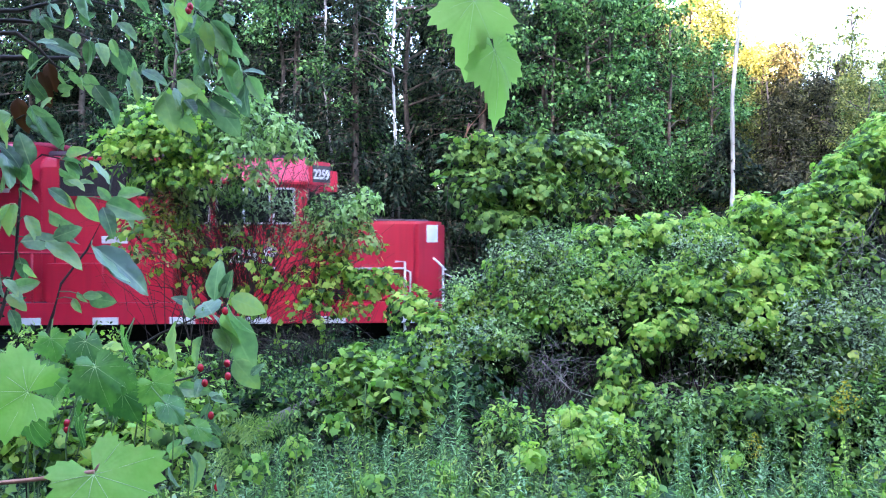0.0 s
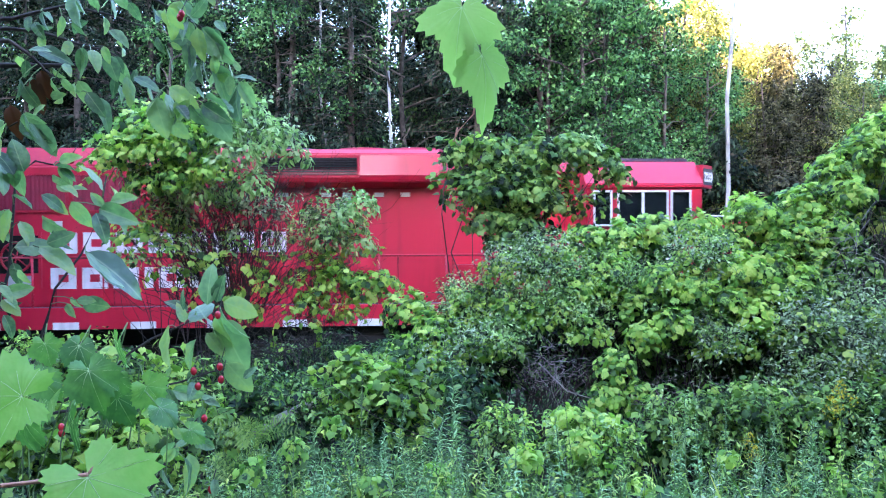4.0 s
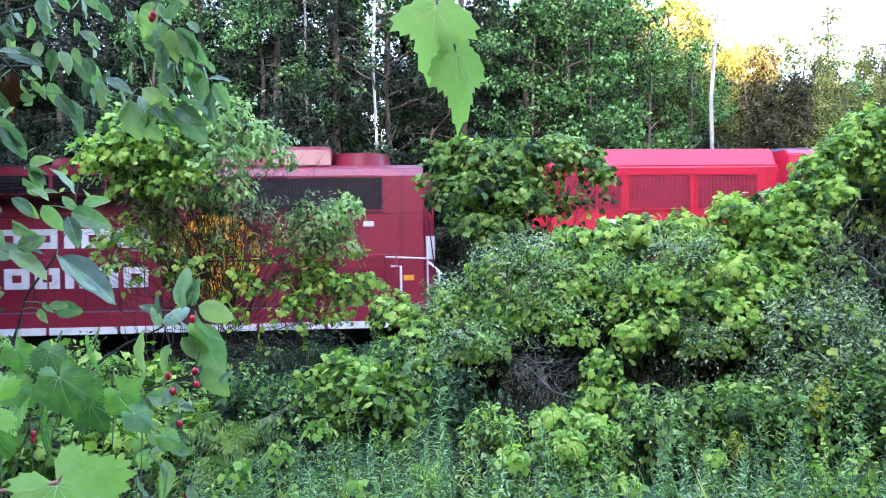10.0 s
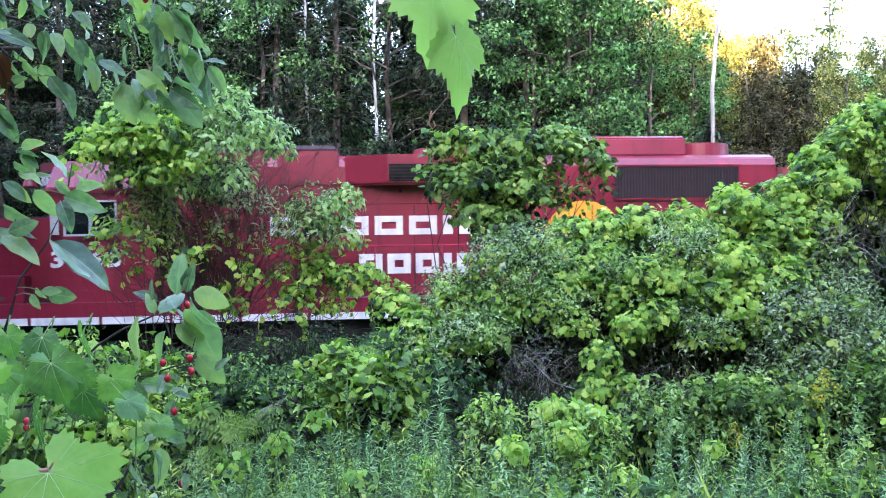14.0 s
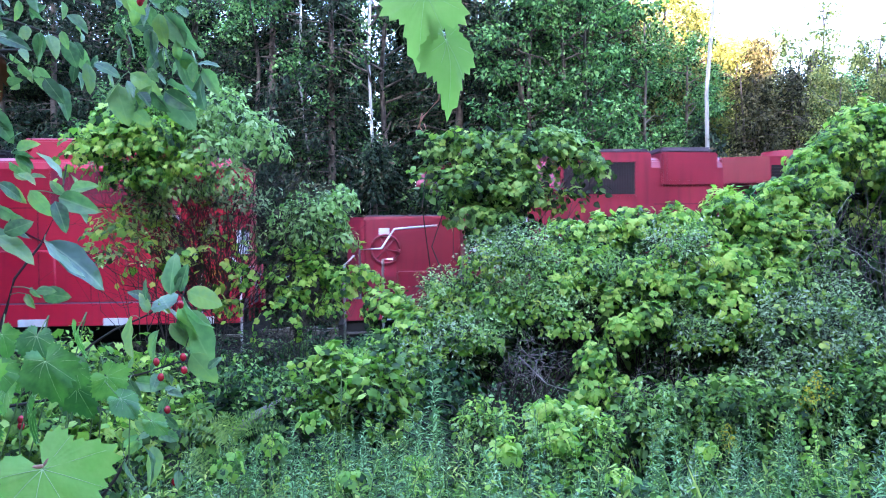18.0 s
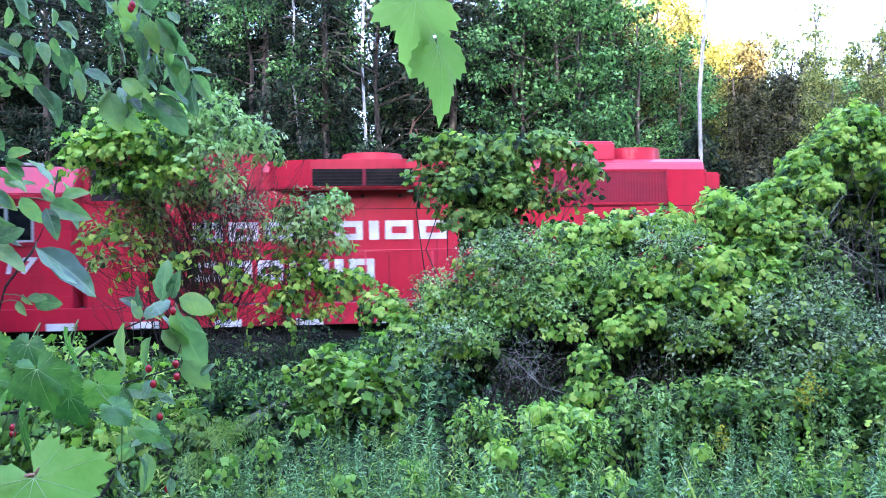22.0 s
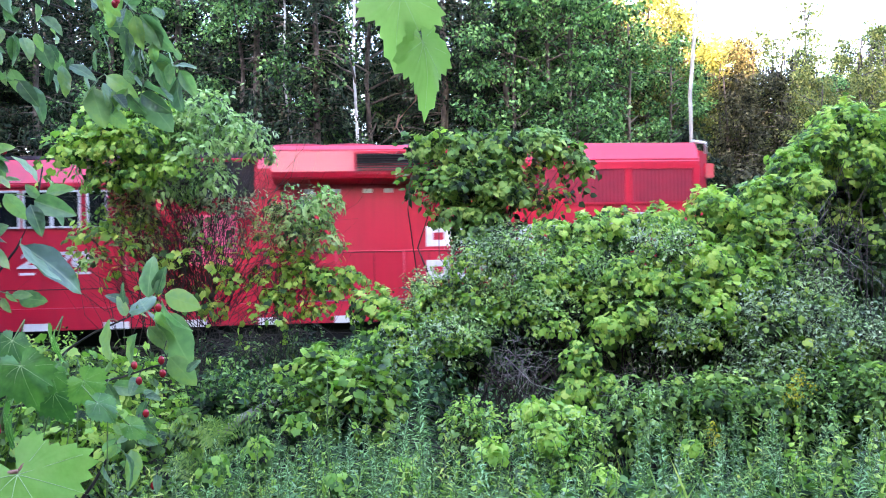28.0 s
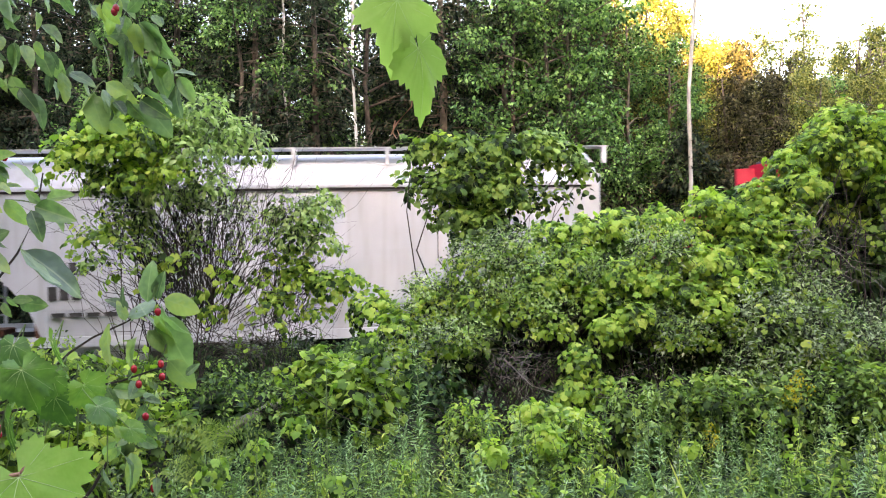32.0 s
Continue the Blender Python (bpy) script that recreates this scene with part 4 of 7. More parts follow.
    shrub("vine_covered_sapling", "sapling wrapped in broad green grape leaves", "shrub", C, [
        ("vine_foliage", "broad green grape leaves", GRAPEMID, MAPLE, 250, 7, 0.16, (0.055, 0.085), 0.5, (1, 2, 7, 8, 8, 9, 9, 11, 12, 13, 14)),
        ("vine_foliage", "lighter green grape leaves", GRAPEMID, GRAPE_DK, 75, 6, 0.14, (0.055, 0.08), 0.5, (0, 1, 3, 4, 5, 6, 10, 15)),
        ("foliage", "green small leaves", OVAL, BROADLEAF, 90, 16, 0.14, (0.06, 0.10), 0.3, (2, 8, 9, 11, 12)),
    ], [(0.757, 9.20, -0.161), (1.15, 9.20, -0.161)], 43, n_stems=16, stem_r=0.014, billow=0, core=60, singles=(130, (0, 1, 2, 3, 4, 5, 8, 9)), mantles=[
        ("vine_foliage", "fresh green grape leaves", GRAPEMID, MAPLE, [(0.26, 9.2, 2.52, 0.182), (0.65, 9.2, 2.49, 0.247), (1.11, 9.2, 2.48, 0.26), (1.53, 9.2, 2.54, 0.234), (1.89, 9.2, 2.41, 0.195), (0.7, 9.1, 2.09, 0.27), (1.12, 9.1, 1.99, 0.27), (0.94, 9.0, 1.63, 0.216), (0.56, 9.0, 1.74, 0.191), (2.08, 9.2, 2.27, 0.13)], 2600, (0.05, 0.085))])
    # the great heap of grape vine over shrubs: bright mantles, grey-green shrub between, deep growth behind
    slope = [(-0.26, 7.0, 0.91, 0.208), (-0.04, 6.7, 0.75, 0.213), (-0.31, 6.4, 0.61, 0.181), (0.03, 6.3, 0.55, 0.169), (0.3, 6.9, 0.91, 0.22), (-0.41, 6.1, 0.44, 0.129), (0.67, 6.6, 0.94, 0.187), (0.5, 6.3, 0.7, 0.143)]
    ridge = [(1.31, 7.0, 1.48, 0.198), (1.61, 7.0, 1.55, 0.188), (1.91, 7.0, 1.6, 0.178), (2.23, 7.0, 1.59, 0.188), (2.47, 6.9, 1.47, 0.176), (1.44, 6.7, 1.2, 0.208), (1.14, 6.6, 1.12, 0.187), (1.63, 6.5, 1.02, 0.184)]
    crest = [(1.79, 6.4, 1.21, 0.154), (2.03, 6.3, 1.14, 0.151), (2.26, 6.25, 1.06, 0.141), (2.46, 6.2, 0.95, 0.132), (2.59, 6.2, 0.81, 0.105), (1.82, 6.2, 0.89, 0.149), (1.58, 6.15, 0.79, 0.13), (1.33, 6.0, 0.6, 0.136), (1.26, 5.9, 0.39, 0.125), (1.47, 5.9, 0.44, 0.092), (1.15, 5.8, 0.24, 0.098)]
    grey = [(0.65, 6.9, 1.25, 0.22), (0.92, 6.9, 1.29, 0.22), (2.1, 6.5, 1.34, 0.165), (2.08, 6.2, 0.73, 0.158), (0.93, 6.5, 0.94, 0.184), (1.17, 6.3, 0.82, 0.151), (2.33, 6.15, 0.71, 0.113), (0.32, 6.3, 0.7, 0.134)]
    deep = [(0.01, 7.2, 0.55, 0.316), (0.47, 7.3, 0.66, 0.439), (1.25, 7.3, 0.7, 0.49), (2.01, 7.2, 0.75, 0.509), (2.82, 7.3, 0.83, 0.568), (1.83, 7.5, 1.2, 0.424)]
    # last mantle repeats the lobes lower and behind, in a shade-dark leaf colour
    vine_heap("grape_vine_heap", "great heap of bright wild grape vine smothering shrubs", [
        ("vine_foliage", "yellow-green grape leaves on the ridge", GRAPE, ridge[:5] + crest, 5800, (0.036, 0.058)),
        ("vine_foliage", "green grape leaves on the slope", GRAPE, slope + grey + ridge[5:], 4000, (0.036, 0.058)),
        ("vine_foliage", "grape leaves between, darkened for shade", MAPLE, [(x, y + 0.12, z - 0.10, r * 1.1) for x, y, z, r in slope + ridge + crest], 1700, (0.045, 0.07)),
    ], [("foliage", "small grey-green shrub leaves", BLUEGREEN, grey[:4] + grey[6:] + slope[3:5], 130), ("foliage", "small green shrub leaves", SHRUB, grey[1:] + ridge[5:] + slope[4:], 160)],
        deep, [(1.01, 6.60), (1.69, 6.50), (2.29, 6.50), (0.318, 6.80)], 44, 900, ridge + crest[:7], 290)
    flank = [(2.76, 7.0, 1.71, 0.228), (3.02, 6.9, 1.51, 0.224), (3.22, 6.8, 1.31, 0.192), (2.78, 6.7, 1.27, 0.18), (3.26, 7.1, 1.83, 0.201), (3.57, 7.2, 2.11, 0.204), (2.43, 6.4, 1.29, 0.154), (2.66, 6.35, 1.09, 0.135), (2.98, 6.5, 1.16, 0.156)]
    tower = [(4.09, 7.3, 2.5, 0.217), (3.83, 7.2, 2.29, 0.214), (4.16, 7.2, 2.16, 0.229), (3.57, 7.0, 1.92, 0.198), (3.41, 6.9, 1.6, 0.185), (4.46, 7.3, 2.37, 0.248), (4.47, 7.2, 1.95, 0.244)]
    under = [(3.55, 6.7, 1.26, 0.161), (3.21, 6.6, 1.04, 0.168), (2.98, 6.6, 0.97, 0.14), (4.09, 7.3, 1.65, 0.155), (4.39, 7.2, 1.43, 0.255)]
    grey = [(2.84, 6.1, 0.77, 0.224), (2.98, 6.0, 0.53, 0.195), (2.66, 5.9, 0.42, 0.175), (3.35, 6.0, 0.61, 0.195), (3.34, 6.3, 0.88, 0.178), (3.72, 6.1, 0.58, 0.259), (2.44, 5.9, 0.3, 0.125)]
    deep = [(3.55, 7.4, 1.02, 0.523), (4.25, 7.6, 1.21, 0.564), (3.53, 7.7, 1.55, 0.436), (4.69, 7.6, 1.21, 0.564), (4.25, 7.8, 1.98, 0.414)]
    # second mantle darkens the growth behind and below by leaf colour
    vine_heap("tall_vine_heap", "tall vine-covered shrub with bright grape leaves on top", [
        ("vine_foliage", "bright yellow-green grape leaves", GRAPE, flank + tower, 6200, (0.036, 0.060)),
        ("vine_foliage", "grape leaves behind and below, darkened for shade", GRAPE_DK, under + grey[:5] + [(x, y + 0.12, z - 0.12, r * 1.1) for x, y, z, r in flank + tower], 2000, (0.042, 0.068)),
    ], [("foliage", "small grey-green shrub leaves", BLUEGREEN, grey, 170), ("foliage", "small green shrub leaves", SHRUB, grey[2:] + under[:3], 70)],
        deep, [(2.98, 6.40), (3.38, 6.30), (3.89, 6.40)], 45, 900, flank + tower, 290)
    twig_tangle("dead_branch_tangle", "tangle of bare grey dead branches under the vines", (0.855, 6.00, 0.622), (0.24, 0.12, 0.20), 120, 51, None, 0.0015)
    branch = thing("dead_branch", "long bare pale dead branch under the vines", "branch")
    part("branch", Form().tube([(0.748, 6.00, 0.665), (0.953, 5.95, 0.461), (1.24, 5.90, 0.378), (1.57, 5.90, 0.366), (2.01, 5.95, 0.398)], 0.005, 0.002, 6), TWIG, branch, smooth=True)
    twig_tangle("dead_branch_tangle", "tangle of bare dark branches under the shrub", (-1.59, 7.90, 0.593), (0.6, 0.3, 0.22), 150, 52, STEM, 0.0035)
    twig_tangle("dead_branch_tangle", "bare brown twigs inside the shrub", (-2.20, 8.10, 1.89), (1.25, 0.45, 1.1), 400, 53, STEM, 0.0038, (-2.03, 8.10, 0.567))
    twig_tangle("dead_branch_tangle", "thin brown twigs of the leafy shrub", (-1.07, 8.25, 1.42), (0.5, 0.2, 0.5), 90, 56, STEM, 0.003, (-1.40, 8.10, 0.567))
    twig_tangle("dead_branch_tangle", "bare brown twigs low in the vine heap", (1.96, 6.05, 0.485), (0.6, 0.2, 0.15), 70, 54, TWIG, 0.0013)
    twig_tangle("dead_branch_tangle", "thin bare twigs hanging beside the vine", (3.48, 6.55, 1.37), (0.25, 0.15, 0.6), 60, 55, None, 0.0025)


def low_growth():
    # low bramble and vine along the foot of the heap
    E = [(-1.34, 6.20, 0.303, 0.145), (-1.02, 6.40, 0.33, 0.127), (-1.37, 5.60, 0.409, 0.21), (-0.592, 5.80, 0.49, 0.156), (-0.334, 5.60, 0.409, 0.15), (-0.935, 5.40, 0.374, 0.183), (0.148, 5.80, 0.449, 0.115), (0.444, 5.40, 0.24, 0.0993), (0.812, 5.30, 0.208, 0.112), (1.09, 5.20, 0.198, 0.11), (-0.674, 6.60, 0.44, 0.103)]
    shrub("bramble_patch", "low tangled bramble and vine with pale and dark leaves", "bramble", E, [
        ("vine_foliage", "green vine leaves", GRAPEMID, GRAPE_DK, 90, 8, 0.13, (0.04, 0.07), 0.4, (3, 4, 10)),
        ("vine_foliage", "yellow-green vine leaves", GRAPEMID, GRAPE, 90, 7, 0.13, (0.04, 0.07), 0.4, (3, 4, 9, 10)),
        ("foliage", "small leaves", OVAL, SHRUB, 90, 14, 0.13, (0.03, 0.06), 0.3, (7, 8, 9)),
        ("foliage", "small yellowish leaves", OVAL, GRAPE, 70, 14, 0.13, (0.03, 0.06), 0.3, (7, 8, 9)),
        ("foliage", "deep green leaves", OVAL, BROADLEAF, 90, 14, 0.13, (0.04, 0.08), 0.3, (0, 1, 6)),
        ("foliage", "small dull leaves", OVAL, MAPLE, 46, 14, 0.13, (0.03, 0.06), 0.3, (2, 5)),
    ], [(-1.29, 6.00, -0.0181), (-0.583, 5.70, 0.0628), (0.445, 5.40, 0.0667), (1.00, 5.30, 0.0195)], 46, n_stems=44, stem_r=0.006, core=120)


def right_growth():
    """Low vine and bramble at the foot of the tall heap."""
    R = [(1.61, 5.5, 0.24, 0.148), (1.92, 5.6, 0.31, 0.143), (2.16, 5.5, 0.27, 0.156), (2.43, 5.4, 0.23, 0.153), (2.79, 5.5, 0.28, 0.163), (3.11, 5.5, 0.29, 0.179), (3.39, 5.5, 0.29, 0.179)]
    shrub("bramble_patch", "low green bramble and vine at the foot of the heap", "bramble", R, [
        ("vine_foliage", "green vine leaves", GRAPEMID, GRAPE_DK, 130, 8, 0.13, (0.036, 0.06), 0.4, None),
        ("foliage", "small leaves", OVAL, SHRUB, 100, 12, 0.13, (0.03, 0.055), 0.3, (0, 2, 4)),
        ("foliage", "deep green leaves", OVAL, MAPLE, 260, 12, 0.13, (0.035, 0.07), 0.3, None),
    ], [(1.6, 5.4, 0.0), (2.2, 5.4, 0.0), (2.9, 5.4, 0.0)], 49, n_stems=30, stem_r=0.004, core=170)


def dark_bramble():
    G = [(-4.33, 9.2, -0.179, 0.26), (-3.61, 9.2, -0.147, 0.247), (-2.93, 9.1, -0.15, 0.257), (-2.32, 9.0, -0.083, 0.267), (-1.75, 9.0, 0.035, 0.255), (-1.17, 9.0, 0.08, 0.267), (-0.599, 9.0, 0.035, 0.242), (-1.37, 8.6, -0.176, 0.231), (-2.1, 8.6, -0.207, 0.231), (-0.738, 8.4, -0.138, 0.196)]
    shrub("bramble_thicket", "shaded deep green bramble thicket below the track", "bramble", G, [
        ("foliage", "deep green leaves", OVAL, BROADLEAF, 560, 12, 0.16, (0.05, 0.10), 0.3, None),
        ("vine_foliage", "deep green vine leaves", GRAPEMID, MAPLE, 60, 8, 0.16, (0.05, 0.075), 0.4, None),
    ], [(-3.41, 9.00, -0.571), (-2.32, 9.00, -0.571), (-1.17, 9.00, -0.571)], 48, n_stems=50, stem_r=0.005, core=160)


def left_growth():
    F = [(-2.9, 5.5, 0.573, 0.221), (-2.52, 5.8, 0.526, 0.214), (-2.06, 6.0, 0.388, 0.203), (-2.46, 5.0, 0.295, 0.216), (-1.93, 5.0, 0.224, 0.201), (-1.6, 5.6, 0.159, 0.171), (-3.11, 5.2, 0.398, 0.225)]
    shrub("bramble_patch", "low vine and bramble growth with broad leaves under the branches", "bramble", F, [
        ("vine_foliage", "green vine leaves", GRAPEMID, GRAPE_DK, 220, 8, 0.14, (0.045, 0.08), 0.4, None),
        ("vine_foliage", "yellow-green vine leaves", GRAPEMID, GRAPE, 90, 7, 0.13, (0.04, 0.07), 0.4, None),
        ("foliage", "small leaves", OVAL, GRAPE_DK, 200, 12, 0.14, (0.035, 0.065), 0.3, None),
    ], [(-2.78, 5.40, -0.0873), (-2.09, 5.40, -0.0873), (-1.69, 5.60, -0.0699)], 47, n_stems=32, stem_r=0.006, core=70)


def weed(name, label, category, x, y, h, seed, leaf_len, mat, pairs, flower=None, lean=0.1, template=None):
    """One upright herb: stem with leaves set round it, longer below, and a flower head where it has one."""
    rng = np.random.default_rng(seed)
    z0 = ground_z(x, y) - 0.02
    root = thing(name, label, category, pose(x, y, z0), group="weeds on the verge")
    a = rng.uniform(0, 2 * math.pi)
    top = Vector((math.cos(a) * lean * h, math.sin(a) * lean * h, h))
    pts = [Vector((top.x * t * t, top.y * t * t, h * t)) for t in np.linspace(0, 1, 6)]
    part("stem", Form().tube(pts, 0.005, 0.0018, 4), GREENSTEM, root)
    ts = np.linspace(0.12, 0.99, pairs) + rng.normal(0, 0.01, pairs)
    an = np.arange(pairs) * 2.4 + rng.uniform(0, 6)
    pos = np.stack([top.x * ts * ts, top.y * ts * ts, h * ts], 1)
    out = np.stack([np.cos(an), np.sin(an), 0.35 + 0.9 * ts], 1)
    size = leaf_len * (1.15 - 0.75 * ts) * rng.uniform(0.8, 1.2, pairs)
    part("foliage", leaves_mesh("foliage", pos, out, size, template or LANCE, mat, 0.25, 0.15, rng), None, root)
    if flower:
        n = 110
        t = rng.uniform(0.84, 1.02, n)
        aa = rng.uniform(0, 6.28, n)
        rr = (1.04 - t) * 0.75 * h * rng.uniform(0.2, 1, n)
        p = np.stack([top.x * t * t + np.cos(aa) * rr, top.y * t * t + np.sin(aa) * rr, h * t + rr * 0.1], 1)
        part("flower_head", leaves_mesh("flower_head", p, np.tile([0, 0, 1.0], (n, 1)), rng.uniform(0.010, 0.022, n), BROAD, flower, 0.8, 0.0, rng), None, root)["kind"] = "stuff"
    return root


def fern_plant(fx, fy, fz, seed, count, reach):
    """Clump of arching feathery fronds whose tips reach about fz."""
    rng = np.random.default_rng(seed)
    fern = thing("fern", "light green fern with arching feathery fronds", "fern", group="ferns on the verge")
    for k in range(count):
        a = -1.25 + 2.5 * k / (count - 1) + rng.normal(0, 0.08)
        L = reach * rng.uniform(0.75, 1.1)
        fm = Form()
        rib = [Vector((fx + math.sin(a) * L * t * (0.5 + 0.5 * t), fy - 0.25 * L * t * t + 0.02 * k, fz - 0.7 * reach + L * math.cos(a * 0.8) * (1.25 * t - 0.55 * t * t))) for t in np.linspace(0, 1, 15)]
        fm.tube(rib, 0.0025, 0.0008, 3)
        for i in range(2, 15):
            dirn = (rib[min(i + 1, 14)] - rib[i - 1]).normalized()
            sd = dirn.cross(Vector((0, -0.8, 0.6))).normalized()
            w = 0.075 * math.sin(math.pi * (0.15 + 0.8 * i / 15)) * L / 0.42
            for q0 in (-1, 1):
                p = rib[i]
                q = p + sd * (q0 * w) + dirn * (0.4 * w) + Vector((0, 0, -0.15 * w))
                n0 = len(fm.v)
                fm.v += [tuple(p), tuple(p.lerp(q, 0.45) + dirn * 0.005), tuple(q), tuple(p.lerp(q, 0.45) - dirn * 0.005)]
                fm.f.append((n0, n0 + 1, n0 + 2, n0 + 3))
        part("frond", fm, FERN, fern)


def build_weeds():
    rng = np.random.default_rng(61)
    kinds = [weed("tall_weed", "tall green herb with narrow leaves", "weed", 0, 5, 1.0, 1, 0.095, PALEWEED, 110),
             weed("tall_weed", "green herb with narrow drooping leaves", "weed", 0, 5, 1.0, 2, 0.08, WEED, 90, lean=0.14),
             weed("tall_weed", "leafy herb with grey-green leaves", "weed", 0, 5, 0.75, 3, 0.085, BLUEGREEN, 36, template=OVAL),
             weed("tall_weed", "bushy green herb with broad leaves", "weed", 0, 5, 0.6, 4, 0.09, WEED, 26, template=BROAD)]
    gold = weed("goldenrod", "goldenrod with yellow flower plume", "goldenrod", 0, 5.0, 1.0, 5, 0.07, WEED, 50, GOLD)

    def stand(src, tip, first=False):
        x, y, z = tip
        g = ground_z(x, y) - 0.02
        o = src if first else copy_thing(src, Matrix())
        o.matrix_basis = pose(x, y, g, rng.normal(0, 3), rng.normal(0, 3), rng.uniform(0, 360)) @ Matrix.Scale((z - g) * rng.uniform(0.97, 1.03), 4)
    stand(gold, (2.51, 5.00, 0.643), True)
    for tip in ((1.80, 4.60, 0.441), (2.64, 5.05, 0.569), (1.72, 4.55, 0.405)):
        stand(gold, tip)
    for tip in ((-0.443, 4.60, 0.834), (0.0972, 4.90, 0.934), (1.46, 4.70, 0.667), (1.61, 4.75, 0.671), (1.71, 4.70, 0.627), (-0.268, 4.50, 0.707), (0.522, 4.30, 0.639), (2.10, 4.70, 0.65), (-0.699, 4.40, 0.648), (-0.153, 4.40, 0.664), (1.30, 4.50, 0.595), (0.352, 4.10, 0.596), (2.13, 4.50, 0.579), (1.84, 4.40, 0.576)):
        stand(kinds[int(rng.integers(2))], tip)
    pale = weed("tall_weed", "pale grey-green herb with long narrow leaves", "weed", 0, 5, 1.0, 6, 0.15, PALEWEED, 64)
    for k, tip in enumerate(((-0.36, 4.30, 0.60), (-0.06, 4.40, 0.62), (-0.56, 4.00, 0.53), (-0.17, 4.00, 0.52), (1.02, 4.20, 0.42), (1.73, 4.40, 0.47), (2.17, 4.60, 0.52), (2.31, 4.30, 0.49), (1.44, 4.30, 0.44), (0.26, 4.10, 0.52), (1.74, 4.00, 0.43), (-0.80, 3.90, 0.48), (0.07, 4.70, 0.67), (1.20, 3.90, 0.41))):
        stand(pale, tip, k == 0)
    creeper = thing("creeping_vine", "low creeping grape vine with bright leaves among the weeds", "vine")
    pos, tips, face = mantle([(-0.9, 3.8, 0.48, 0.064), (-0.77, 4.2, 0.48, 0.065), (-0.33, 3.9, 0.38, 0.066), (0.47, 4.3, 0.38, 0.085), (0.83, 5.2, 0.4, 0.096), (0.87, 4.9, 0.28, 0.118), (-0.0, 4.2, 0.35, 0.059), (1.71, 4.7, 0.28, 0.06), (-0.6, 4.6, 0.5, 0.072), (1.05, 4.1, 0.31, 0.058)], 5200, rng)
    part("vine_foliage", leaves_mesh("vine_foliage", pos, tips, rng.uniform(0.030, 0.052, len(pos)), GRAPEMID, GRAPE, 0.6, 0.1, rng, 1.0, face), None, creeper)["kind"] = "stuff"
    part("stem_mass", stems_form(lambda r: (pos[0][0], pos[0][1], ground_z(pos[0][0], pos[0][1])), [tuple(p) for p in pos[::40]], 0.002, rng, 0.02, 3), STEM, creeper)["kind"] = "stuff"
    used = set()
    for i in range(150):
        y = rng.uniform(3.2, 5.2)
        x = rng.uniform(-0.30, 0.64) * y
        k = int(rng.choice(4, p=[0.36, 0.27, 0.2, 0.17]))
        s = rng.uniform(0.36, 0.74)
        src = kinds[k]
        m = pose(x, y, ground_z(x, y) - 0.02, rng.normal(0, 6), rng.normal(0, 6), rng.uniform(0, 360)) @ Matrix.Scale(s, 4)
        if k not in used:
            used.add(k)
            src.matrix_basis = m
        else:
            copy_thing(src, Matrix()).matrix_basis = m
    for i in range(46):
        y = rng.uniform(3.5, 4.7)
        x = rng.uniform(-0.26, 0.06) * y
        copy_thing(kinds[int(rng.integers(2))], Matrix()).matrix_basis = pose(x, y, ground_z(x, y) - 0.02, rng.normal(0, 6), rng.normal(0, 6), rng.uniform(0, 360)) @ Matrix.Scale(rng.uniform(0.45, 0.72), 4)
    # the rest of the weeds, too dense to count
    for mat, tpl, count, l0, lab in ((WEED, LANCE, 130, 0.105, "mass of tall green narrow-leaved weeds"), (BLUEGREEN, OVAL, 40, 0.06, "mass of grey-green leafy weeds"), (WEED, BROAD, 110, 0.07, "mass of fresh green broad-leaved weeds"),
                                     (GRAPE, GRAPEMID, 150, 0.045, "low creeping vine among the weeds"), (PALEWEED, LANCE, 80, 0.08, "mass of grey-green narrow-leaved weeds")):
        P, O, S = [], [], []
        fm = Form()
        for i in range(count):
            off = 7.0 * (tpl is OVAL) + 15.0 * (tpl is BROAD) + 31.0 * (tpl is GRAPEMID) + 47.0 * (mat is BLUEGREEN)
            for _ in range(6):
                y = rng.uniform(3.0, 5.7)
                x = rng.uniform(-0.36, 0.70) * y
                patch = noise.noise((x * 1.5 + off, y * 1.5, off))
                if patch > rng.uniform(0.0, 0.4):
                    break
            else:
                continue
            h = rng.uniform(0.18, 0.62) * (0.8 + 0.9 * patch) * np.interp(y, [3, 4.2, 6.4], [0.8, 0.95, 0.9])
            z0 = ground_z(x, y)
            dx, dy = rng.normal(0, 0.22, 2) * h
            k = int(rng.integers(44, 66)) if tpl is LANCE else int(rng.integers(14, 24))
            t = np.linspace(0.1, 1.0, k)
            an = np.arange(k) * 2.4 + rng.uniform(0, 6)
            P.append(np.stack([x + dx * t * t, y + dy * t * t, z0 + h * t], 1))
            O.append(np.stack([np.cos(an), np.sin(an), 0.3 + 0.9 * t], 1))
            S.append(l0 * rng.uniform(0.5, 1.3) * (1.15 - 0.7 * t) * rng.uniform(0.75, 1.2, k))
            fm.tube([(x + dx * u * u, y + dy * u * u, z0 + h * u) for u in (0, 0.5, 1)], 0.0035, 0.0015, 3, False)
        ob = new("weed_mass", leaves_mesh("weed_mass", np.concatenate(P), np.concatenate(O), np.concatenate(S), tpl, mat, 0.25, 0.15, rng))
        tagged(ob, lab, "weeds", kind="stuff")
        part("stem", fm, GREENSTEM, ob)["kind"] = "stuff"
    # grass and seed spikes between them
    n = 750
    y = rng.uniform(3.0, 5.8, n)
    x = rng.uniform(-0.34, 0.68, n) * y
    z = np.array([ground_z(a, b) for a, b in zip(x, y)])
